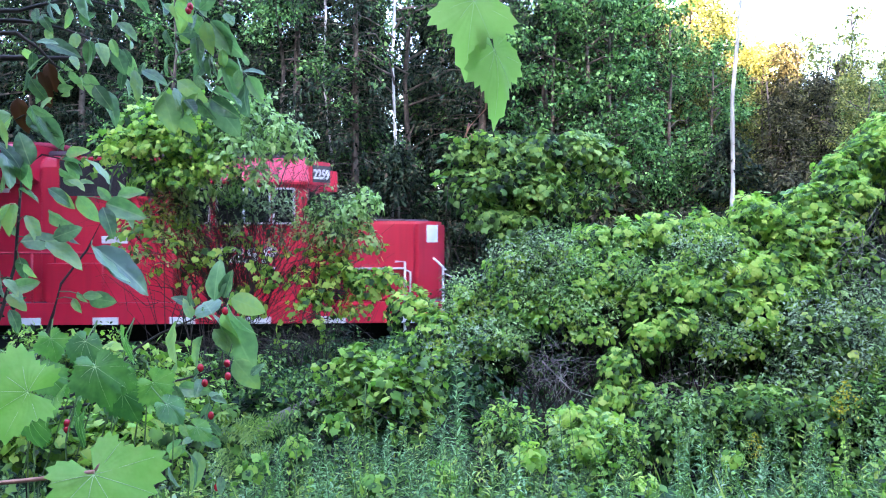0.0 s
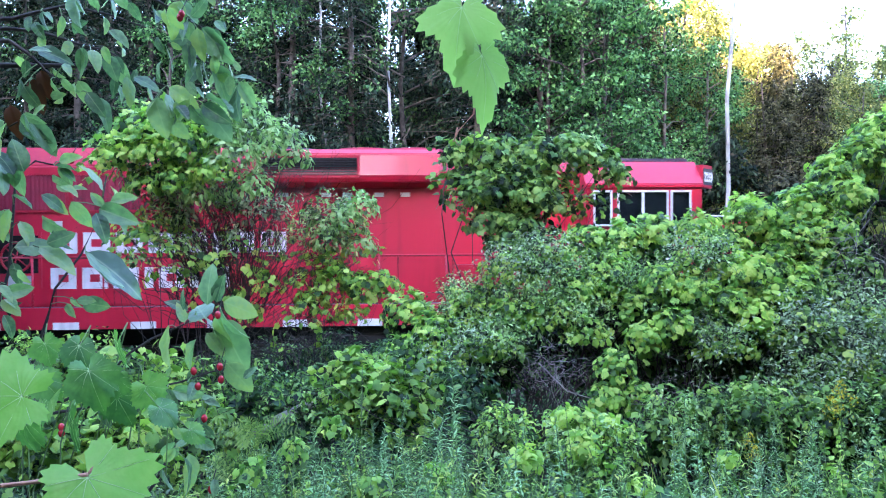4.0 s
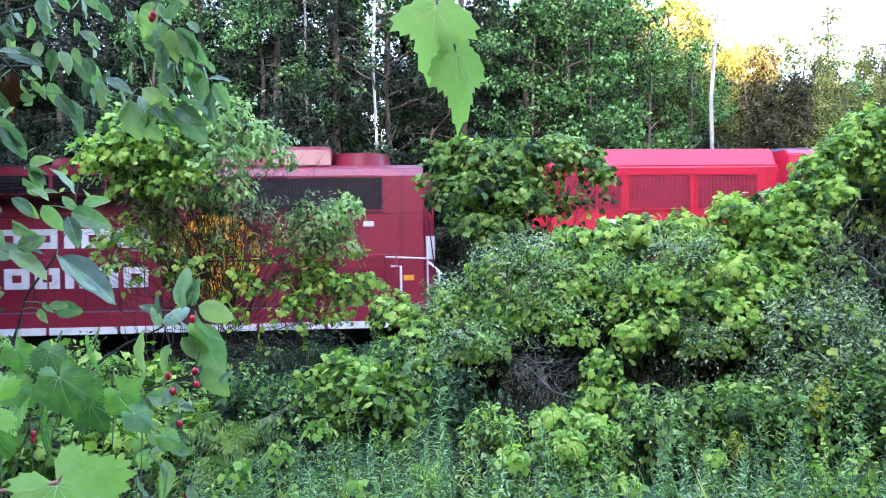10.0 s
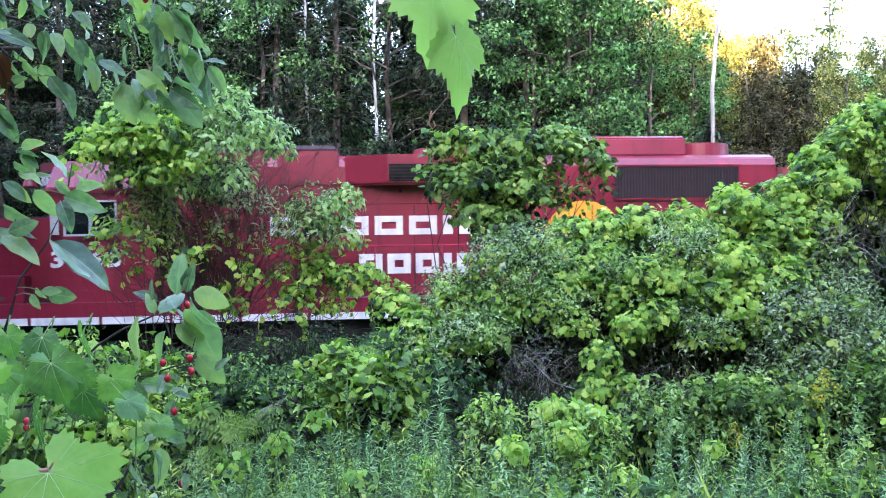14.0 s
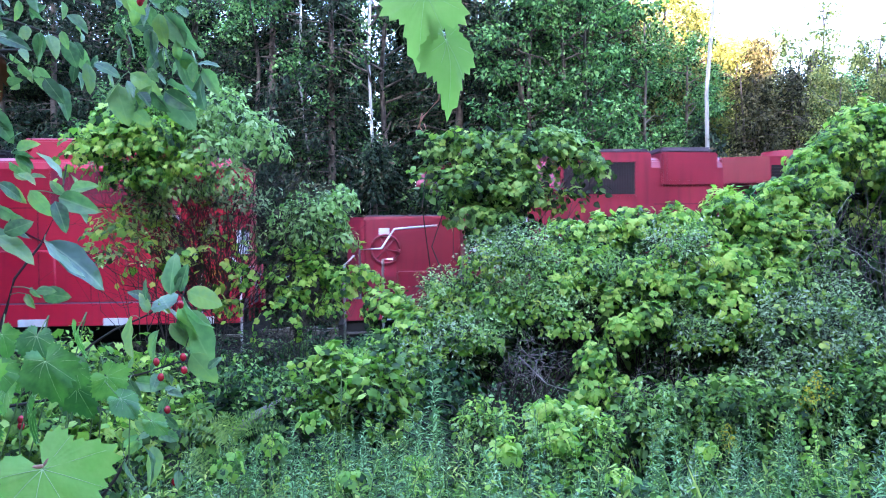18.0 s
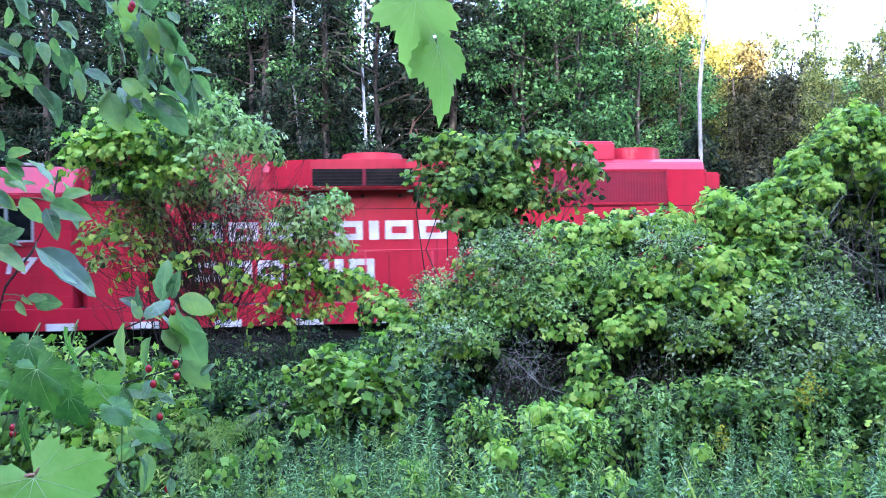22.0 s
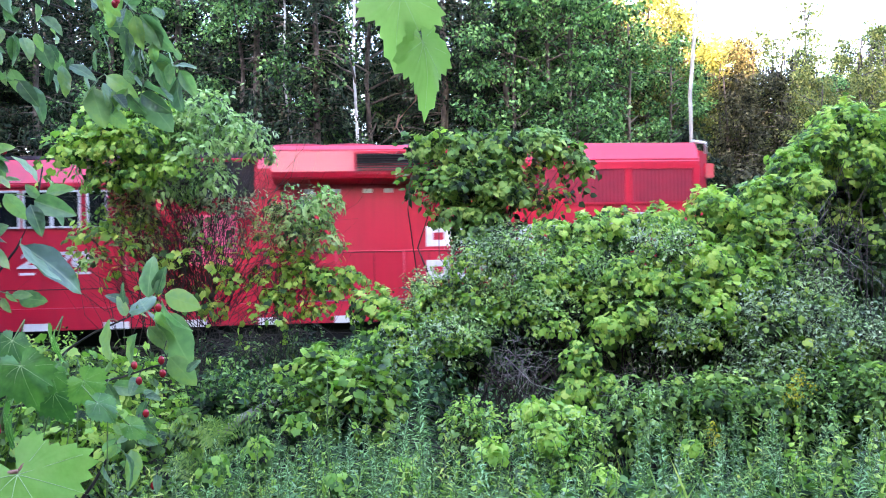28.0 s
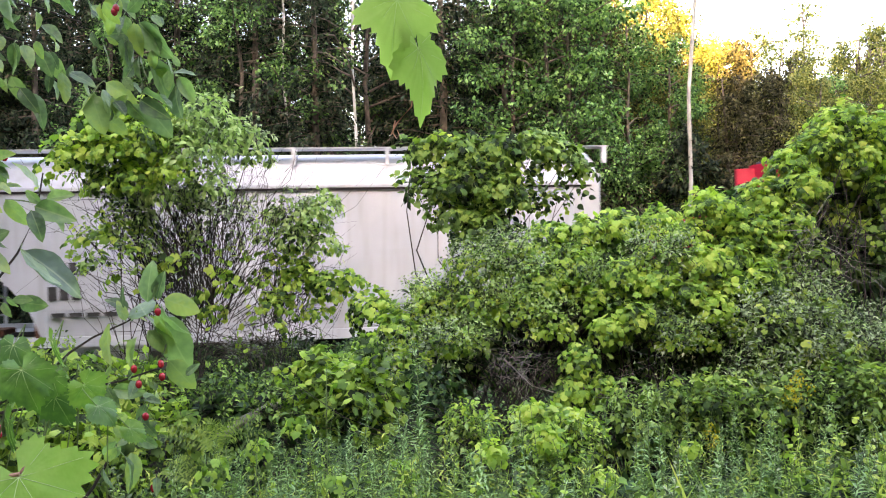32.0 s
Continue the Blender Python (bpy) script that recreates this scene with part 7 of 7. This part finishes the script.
def gp_loco(number, x0, fl, paint, emblem, flat_label):
    """Older low-nosed road switcher with rounded-edge hood, flared intake, square cab."""
    mid = -8.1
    root = thing("locomotive", flat_label, "locomotive", group="locomotives of the train")
    b = Builder(root, fl, mid)
    L = 16.2
    dashes = [(-L + 0.9 + 0.02 * i + 1.2 * i, -L + 2.06 + 1.22 * i) for i in range(12)] if emblem else [(-1.2 - 1.45 * i, -0.72 - 1.45 * i) for i in range(11)]
    running_gear(b, L, paint, dashes)
    end_gear(b, 0.05, 1, paint)
    end_gear(b, -L - 0.05, -1, paint)
    b.prism("nose", [(-2.23, -0.98), (-0.35, -0.98), (-0.05, -0.62), (-0.05, 0.62), (-0.35, 0.98), (-2.23, 0.98)], 'z', 1.70, 3.24, paint, "red low nose", 0.06)
    b.box("nose_top", -2.2, -0.4, -0.8, 0.8, 3.24, 3.275, ROOFGREY, "dark nose top", 0.01)
    b.box("handbrake_recess", -0.98, -0.55, -0.985, -0.95, 2.10, 2.98, LOUVRE, "", 0.004)
    part("handbrake_wheel", Form().tube([(b.x(-0.78) + 0.27 * math.cos(w), -1.03, 2.62 + 0.27 * math.sin(w)) for w in np.linspace(0, 6.283, 25)], 0.02, 0.02, 6), paint, root, "red handbrake wheel", 0, True)
    for w in (0.2, 1.2, 2.3):
        b.tube("handbrake_spoke", [(-0.78 - 0.26 * math.cos(w), -1.02, 2.62 - 0.26 * math.sin(w)), (-0.78 + 0.26 * math.cos(w), -1.02, 2.62 + 0.26 * math.sin(w))], 0.012, paint)
    b.box("notice", -0.86, -0.66, -1.0, -0.96, 2.86, 3.02, WHITE, "small white notice", 0.002)
    b.tube("nose_handrail", [(-0.30, -1.3, 1.7), (-0.30, -1.3, 2.62), (-0.7, -1.3, 2.64), (-0.95, -1.25, 3.0), (-1.75, -1.25, 3.06)], 0.02, WHITE if not emblem else ALU, "pale bent nose handrail")
    b.box("nose_box", -1.72, -1.0, -1.3, -0.98, 1.70, 2.2, paint, "", 0.02)
    # cab
    b.box("cab_wall", -4.05, -2.22, -CAB_Y, CAB_Y, 1.70, 3.74, paint, "red cab", 0.02)
    b.prism("cab_roof", [(-CAB_Y - 0.015, 3.68), (-CAB_Y - 0.02, 3.76), (-1.02, 4.26), (-0.4, 4.33), (0.4, 4.33), (1.02, 4.26), (CAB_Y + 0.02, 3.76), (CAB_Y + 0.015, 3.68)], 'x', -4.07, -2.20, paint, "faded red angled cab roof", 0.015)
    b.box("roof_hatch", -3.2, -2.8, -0.6, -0.2, 4.33, 4.39, ALU, "", 0.01)
    window(b, -3.42, -2.50, 2.90, 3.54, CAB_Y, ALU, True)
    b.box("wind_deflector", -2.44, -2.30, -CAB_Y - 0.1, -CAB_Y - 0.07, 2.93, 3.45, ALU, "grey wind deflector", 0.004)
    b.box("window_sill", -3.45, -2.45, -CAB_Y - 0.06, -CAB_Y, 2.84, 2.88, paint, "", 0.006)
    b.prism("number_box", [(-2.24, -1.10), (-1.75, -0.58), (-1.75, 0.58), (-2.24, 1.10)], 'z', 3.76, 4.27, paint, "red angled number box over the windscreen", 0.015)
    b.prism("number_board", [(-1.770, -0.619), (-2.192, -1.077), (-2.206, -1.064), (-1.784, -0.606)], 'z', 3.80, 4.10, DARKTXT, "black number board set at an angle", 0.0)
    o = b.text("board_number", number, b.x(-1.795), -0.654, 3.855, 0.19, WHITE, 0.52)
    o.rotation_euler = (0, 0, radians(-47))
    for q in (-0.80, 0.80):
        b.box("windscreen", -2.225, -2.19, q - 0.52, q + 0.52, 3.05, 3.66, PANE, "dark windscreen", 0.0)
    b.box("bell_bracket", -1.76, -1.48, -0.53, -0.47, 4.08, 4.12, paint, "", 0.004)
    part("bell", Form().tube([(b.x(-1.53), -0.5, 4.08), (b.x(-1.53), -0.5, 4.0), (b.x(-1.53), -0.5, 3.88), (b.x(-1.53), -0.5, 3.82)], 0.05, 0.15, 14), paint, root, "red painted bell", 0, True)
    b.text("road_number", number, b.x(-2.26), -CAB_Y - 0.012, 2.36, 0.27, WHITE, 1.22, 0.04 if emblem else 0.18, "white painted road number", 1.3)
    for i in range(3):
        b.box("cab_seam", -4.0, -2.26, -CAB_Y - 0.01, -CAB_Y + 0.01, 1.92 + 0.2 * i, 1.932 + 0.2 * i, paint, "", 0.0)
    b.box("cab_gutter", -4.07, -2.20, -CAB_Y - 0.05, -CAB_Y, 3.67, 3.70, paint, "", 0.005)
    # hood behind the cab
    top = 4.38
    part("hood", Form().prism(hood_profile(1.70, top), 'x', b.x(-15.95), b.x(-4.05)), paint, root, "red engine hood", 0.02)
    b.box("blower_housing", -6.0, -4.1, -HOOD_Y - 0.03, HOOD_Y + 0.03, 1.72, 4.46, paint, "red blower housing", 0.03)
    b.box("blower_roof", -6.0, -4.1, -0.85, 0.85, 4.46, 4.54, ROOFGREY if emblem else paint, "dark roof over the blower", 0.03)
    louvre(b, -5.66, -4.24, 3.64, 4.26, HOOD_Y + 0.03, LOUVRE_DARK, paint, 0.05)
    b.box("filter_box", -7.34, -6.2, -HOOD_Y - 0.05, HOOD_Y + 0.05, 3.80, 4.46, paint, "red raised filter box", 0.03)
    b.box("filter_roof", -7.30, -6.24, -0.8, 0.8, 4.46, 4.58, ROOFGREY if emblem else paint, "roof of the filter box", 0.04)
    b.box("box_door", -7.0, -6.3, -HOOD_Y - 0.065, -HOOD_Y, 3.9, 4.35, paint, "", 0.01)
    b.box("equipment_box", -6.0, -4.2, -1.35, -HOOD_Y, 1.70, 2.55, paint, "red equipment box on the walkway", 0.02)
    # flared dynamic-brake section
    b.prism("flared_box", [(-7.42, -HOOD_Y + 0.02), (-8.25, -1.30), (-10.35, -1.30), (-10.85, -HOOD_Y + 0.02), (-10.85, HOOD_Y - 0.02), (-10.35, 1.30), (-8.25, 1.30), (-7.42, HOOD_Y - 0.02)], 'z', 3.80, 4.36, paint, "red flared brake housing", 0.04)
    b.box("grille_back", -10.15, -8.28, -1.302, -1.25, 3.86, 4.18, BLACK, "black slatted brake grille", 0.0)
    for i in range(5):
        b.box("grille_slat", -10.15, -8.28, -1.325, -1.30, 3.875 + 0.062 * i, 3.893 + 0.062 * i, LOUVRE_DARK, "", 0.003)
    b.box("grille_post", -9.26, -9.2, -1.33, -1.30, 3.86, 4.18, LOUVRE, "", 0.003)
    for q in (-8.5, -9.2, -9.9):
        b.box("small_bracket", q - 0.03, q + 0.03, -HOOD_Y - 0.02, -HOOD_Y, 3.66, 3.72, LOUVRE_DARK, "", 0.0)
    for q in (-9.4,):
        part("roof_fan", Form().tube([(b.x(q), 0, 4.36), (b.x(q), 0, 4.56)], 0.62, 0.60, 44), paint, root, "round roof fan housing", 0.012)
    b.tube("exhaust_lifting_bar", [(-11.7, -0.5, 4.46), (-11.1, -0.5, 4.46)], 0.03, BLACK)
    part("exhaust_pipe", Form().tube([(b.x(-11.4), 0, 4.36), (b.x(-11.4), 0, 4.60)], 0.22, 0.2, 12), BLACK, root, "", 0)
    # rear roof cap, fans and radiator louvre
    b.prism("roof_cap", [(-0.75, 4.36), (-0.70, 4.72), (-0.6, 4.76), (0.6, 4.76), (0.70, 4.72), (0.75, 4.36)], 'x', -14.20, -12.10, paint, "red radiator cap on the roof", 0.03)
    for q in (-14.76,):
        part("roof_fan", Form().tube([(b.x(q), 0, 4.36), (b.x(q), 0, 4.64)], 0.60, 0.58, 44), paint, root, "round roof fan housing", 0.012)
    louvre(b, -15.17, -12.68, 3.52, 4.12, HOOD_Y, LOUVRE_DARK if emblem else LOUVRE, paint, 0.06)
    b.prism("rear_end", [(-15.95, -HOOD_Y + 0.05), (-15.95, HOOD_Y - 0.05), (-16.18, 0.5), (-16.18, -0.5)], 'z', 1.70, 4.22, paint, "red hood end with chamfered corners", 0.04)
    b.prism("end_number_box", [(-16.28, -0.92), (-16.28, -0.55), (-15.95, -0.55), (-15.95, -0.95)], 'z', 3.75, 4.10, paint, "", 0.03)
    b.prism("end_mark", [(-16.165, -0.56), (-15.99, -0.86), (-16.01, -0.88), (-16.185, -0.58)], 'z', 2.55, 3.0, WHITE, "white block mark on the hood end", 0.0)
    b.tube("end_handrail", [(-15.99, -1.3, 1.7), (-15.99, -1.3, 2.58), (-15.2, -1.3, 2.62)], 0.02, WHITE if emblem else paint)
    # painted name as plain blocks (mirrored order along the train's own x)
    for xl, xr, letters, z0, z1 in ((-6.05, -10.80, [1, 1, 1, 1, 1, 0.35, 1, 1], 2.86, 3.22), (-7.70 if emblem else -6.05, -10.80 if emblem else -9.4, [1, 1, 1, 0.35, 1, 0.35, 1], 2.12, 2.50)):
        b.bars(word_spans(xl, xr, letters, fl), -HOOD_Y - 0.034 if xl > -6.0 else -HOOD_Y - 0.006, z0, z1, WHITE, "white painted name block")
    if emblem:
        xc = b.x(-12.06)
        ring = [(xc + 0.82 * math.cos(w), 2.66 + 0.82 * math.sin(w)) for w in np.linspace(0, 6.2832, 41)[:-1]]
        o = part("round_emblem", Form().prism(ring, 'y', -HOOD_Y - 0.006, -HOOD_Y + 0.01), YELLOW, root, "faded golden round emblem")
        for sx in (-1, 1):
            arc = [(xc + sx * (0.34 + 0.29 * math.sin(w)), 2.62 + 0.60 * math.cos(w)) for w in np.linspace(0.35, 2.8, 12)]
            arc += [(xc + sx * (0.36 + (0.16 if sx > 0 else 0.12) * math.sin(w)), 2.62 + 0.55 * math.cos(w)) for w in np.linspace(2.7, 0.45, 8)]
            part("emblem_arch", Form().prism(arc, 'y', -HOOD_Y - 0.011, -HOOD_Y), paint, o, "dark red arch shape")
        blob = [(xc - 0.38, 3.16), (xc - 0.2, 3.05), (xc + 0.02, 3.0), (xc - 0.05, 2.92), (xc - 0.3, 2.97), (xc - 0.44, 3.05)]
        part("emblem_shape", Form().prism(blob, 'y', -HOOD_Y - 0.011, -HOOD_Y), BLACK, o, "small dark shape")
        for q0, q1, w0, w1 in ((xc - 1.1, xc + 1.0, 2.575, 2.597), (xc + 0.16, xc + 0.185, 1.90, 2.56), (xc + 0.16, xc + 0.17, 2.62, 3.40), (xc - 0.30, xc - 0.292, 2.62, 3.3)):
            part("door_seam", Form().box(q0, q1, -HOOD_Y - 0.012, -HOOD_Y, w0, w1), LOUVRE_DARK, o, "dark door seam across the emblem")
        for w0 in (2.98, 2.20):
            part("door_latch", Form().box(xc + 0.11, xc + 0.23, -HOOD_Y - 0.03, -HOOD_Y, w0, w0 + 0.10), YELLOW, o, "latch painted over in yellow", 0.004)
    for k in range(11):
        q = -15.2 + 0.92 * k
        b.box("hood_door_seam", q - 0.006, q + 0.006, -HOOD_Y - 0.0035, -HOOD_Y + 0.01, 1.75, 3.42 if k % 2 else 2.6, LOUVRE_DARK, "", 0.0)
    b.box("hood_seam", -15.9, -6.05, -HOOD_Y - 0.0035, -HOOD_Y + 0.01, 3.44, 3.452, LOUVRE_DARK, "", 0.0)
    b.tube("conduit", [(-12.2, -HOOD_Y - 0.02, 3.0), (-12.9, -HOOD_Y - 0.02, 2.62), (-13.6, -HOOD_Y - 0.02, 2.60)], 0.012, LOUVRE_DARK)
    b.box("notice", -15.75, -15.55, -HOOD_Y - 0.008, -HOOD_Y, 2.16, 2.26, YELLOW, "small yellow notice", 0.002)
    b.box("notice", -15.0, -14.8, -HOOD_Y - 0.008, -HOOD_Y, 3.2, 3.3, WHITE, "small white notice", 0.002)
    handrail(b, -15.4, -4.3, 2.66, LOUVRE if emblem else RED, 10)
    return root, mid, x0, fl


def hopper_car(x_right):
    """Covered hopper: rounded white sides, roof walk on brackets, sloped end sheets behind open end frames with ladders."""
    L = 13.0
    mid = -L / 2
    root = thing("covered_hopper_wagon", "white covered hopper wagon with curved sides and open end frames", "freight wagon")
    b = Builder(root, 1, mid)
    W = 1.50
    side = [(-1.36, 1.22), (-W, 1.75), (-W - 0.02, 2.7), (-W + 0.02, 3.86), (-1.30, 4.28), (-0.75, 4.52), (0.75, 4.52), (1.30, 4.28), (W - 0.02, 3.86), (W + 0.02, 2.7), (W, 1.75), (1.36, 1.22)]
    part("body", Form().prism(side, 'x', b.x(-10.35), b.x(-2.15)), HOPPER, root, "white rounded side sheets", 0.03)
    for sx, e, i in ((1, -0.28, -2.2), (-1, -12.72, -10.30)):
        # sloped end sheet with curved side flange
        wide = 0.70 if sx > 0 else 0.97
        arch = [(e + (i - e) * wide * u, 1.25 + 1.95 * max(0.0, 1 - u ** 1.5) ** (1 / 1.5)) for u in np.linspace(1.0, 0.0, 13)]
        out = [(i, 1.25)] + arch + [(e, 3.86), (i, 3.86)]
        b.prism("end_side_sheet", out, 'y', -W - 0.012, -W + 0.05, HOPPER, "white side sheet cut in a curve", 0.0)
        b.prism("end_side_sheet", out, 'y', W - 0.05, W + 0.012, HOPPER, "white side sheet cut in a curve", 0.0)
        b.prism("slope_sheet", arch + [(q - sx * 0.05, w + 0.04) for q, w in arch[::-1]], 'y', -W + 0.06, W - 0.06, HOPPER, "white curved end sheet", 0.0)
        part("end_roof", Form().prism([(-W + 0.0, 3.86), (-1.30, 4.28), (-0.75, 4.52), (0.75, 4.52), (1.30, 4.28), (W, 3.86)], 'x', b.x(e), b.x(i)), HOPPER, root, "", 0.01)
        for yy in (-W + 0.03, W - 0.03):
            b.box("corner_post", e - 0.05, e + 0.05, yy - 0.05, yy + 0.05, 1.25, 4.05, HOPPER, "white corner post", 0.008)
            b.box("ladder_post", e - sx * 0.52 - 0.025, e - sx * 0.52 + 0.025, yy - 0.04, yy + 0.04, 1.25, 2.9, HOPPER, "", 0.004)
            for k in range(6):
                zz = 1.45 + 0.36 * k
                b.tube("ladder_rung", [(e, yy, zz), (e - sx * 0.52, yy, zz)], 0.014, HOPPER)
        b.box("end_platform", e - sx * 0.02 - 0.1, i, -1.4, 1.4, 1.08, 1.16, HOPPER, "", 0.006)
        b.box("brake_platform", e - sx * 0.2, e - sx * 1.2, -0.3, 0.3, 1.16, 1.3, RUST, "rusty end gear", 0.02)
        b.box("rust_post", i + sx * 0.13, i + sx * 0.20, -W + 0.02, -W + 0.1, 1.2, 2.1, RUST, "rusty upright", 0.006)
        b.box("coupler", e, e + sx * 0.6, -0.14, 0.14, 0.75, 1.02, STEEL, "worn steel coupler", 0.03)
    b.box("side_sill", -12.8, -0.2, -W - 0.01, -W + 0.09, 1.08, 1.26, HOPPER, "white side sill", 0.008)
    b.box("side_sill", -12.8, -0.2, W - 0.09, W + 0.01, 1.08, 1.26, HOPPER, "white side sill", 0.008)
    b.box("centre_sill", -12.9, -0.1, -0.3, 0.3, 0.8, 1.2, BLACK, "", 0.02)
    b.box("roof_seam", -12.65, -0.35, -W - 0.035, -W + 0.0, 3.84, 3.90, HOPPER, "white roof edge rail", 0.008)
    # near-black strip drawn as the shadow line below the edge rail
    b.box("seam_shadow", -12.6, -0.4, -W - 0.03, -W + 0.0, 3.80, 3.838, LOUVRE_DARK, "dark strip for the shadow under the roof edge", 0.0)
    for s in (-1, 1):
        b.box("roof_walk", -12.95, -0.02, s * 1.18 - 0.2, s * 1.18 + 0.2, 4.565, 4.595, ALU, "grey grated roof walk", 0.004)
    for q in [-0.10] + [-0.83 - 1.70 * k for k in range(7)]:
        b.box("walk_bracket", q - 0.04, q + 0.04, -1.42, -1.30, 4.26, 4.57, HOPPER, "roof walk bracket", 0.006)
    for k in range(5):
        q = -2.6 - 1.9 * k
        b.box("panel_joint", q - 0.006, q + 0.006, -W - 0.026, -W + 0.01, 1.8, 3.78, HOPPER, "", 0.0)
    for k in range(3):
        q = -3.6 - 2.9 * k
        part("discharge_chute", Form().prism([(b.x(q - 1.1), 1.25), (b.x(q + 1.1), 1.25), (b.x(q + 0.35), 0.45), (b.x(q - 0.35), 0.45)], 'y', -1.1, 1.1), HOPPER, root, "", 0.01)
    for row, (w, h, z0) in enumerate(((0.72, 0.22, 2.36), (0.60, 0.24, 1.92))):
        n = 4 - row
        for k in range(n):
            b.box("painted_block", -10.24 + k * w / n, -10.24 + (k + 0.72) * w / n, -W - 0.03, -W + 0.02, z0, z0 + h, DARKTXT, "dark block of unreadable reporting mark", 0.002)
    for k in range(4):
        b.box("small_print", -10.2 + 0.3 * k, -9.98 + 0.3 * k, -W - 0.012, -W + 0.02, 1.62, 1.69, DARKTXT, "unreadable small lettering", 0.0)
    b.box("sill_notch", -2.9, -2.5, -W - 0.03, -W + 0.02, 1.55, 1.8, DARKTXT, "dark notice panel", 0.0)
    bogie(b, -1.9, (-0.88, 0.88), 0.46)
    bogie(b, -11.1, (-0.88, 0.88), 0.46)
    return root, mid, x_right, 1


VEHICLES = [
    eco_loco("2259", 0.0, 1, "bright red locomotive with low nose, leading the train"),
    gp_loco("3063", -34.15, -1, MAROON, True, "faded dark red locomotive with golden round emblem"),
    gp_loco("3117", -52.16, -1, RED, False, "red locomotive with square cab and rooftop fans"),
    eco_loco("2270", -70.10, -1, "bright red locomotive running nose backwards at the rear of the group"),
    hopper_car(-71.68),
]


def motions():
    """The train rolls along its track, faster towards the end; its wheels turn with it."""
    for root, mid, x0, fl in VEHICLES:
        xc = x0 + fl * mid
        walk(root, [(t, pose((xc + s) * CP, TRACK_Y + (xc + s) * SP, RAIL_Z, 0, 0, PSI)) for t, s in TRAIN])
    ts = [t for t, s in TRAIN]
    ss = [s for t, s in TRAIN]
    for o, r in WHEELS:
        p = o.location.copy()
        rows = []
        t = 0.0
        while t < SECONDS + 0.01:
            s = float(np.interp(t, ts, ss))
            rows.append((t, pose(p.x, p.y, p.z, 0, math.degrees(s / r) % 360, 0)))
            t += 0.2 if t < 17 else 0.1
        walk(o, rows)


motions()
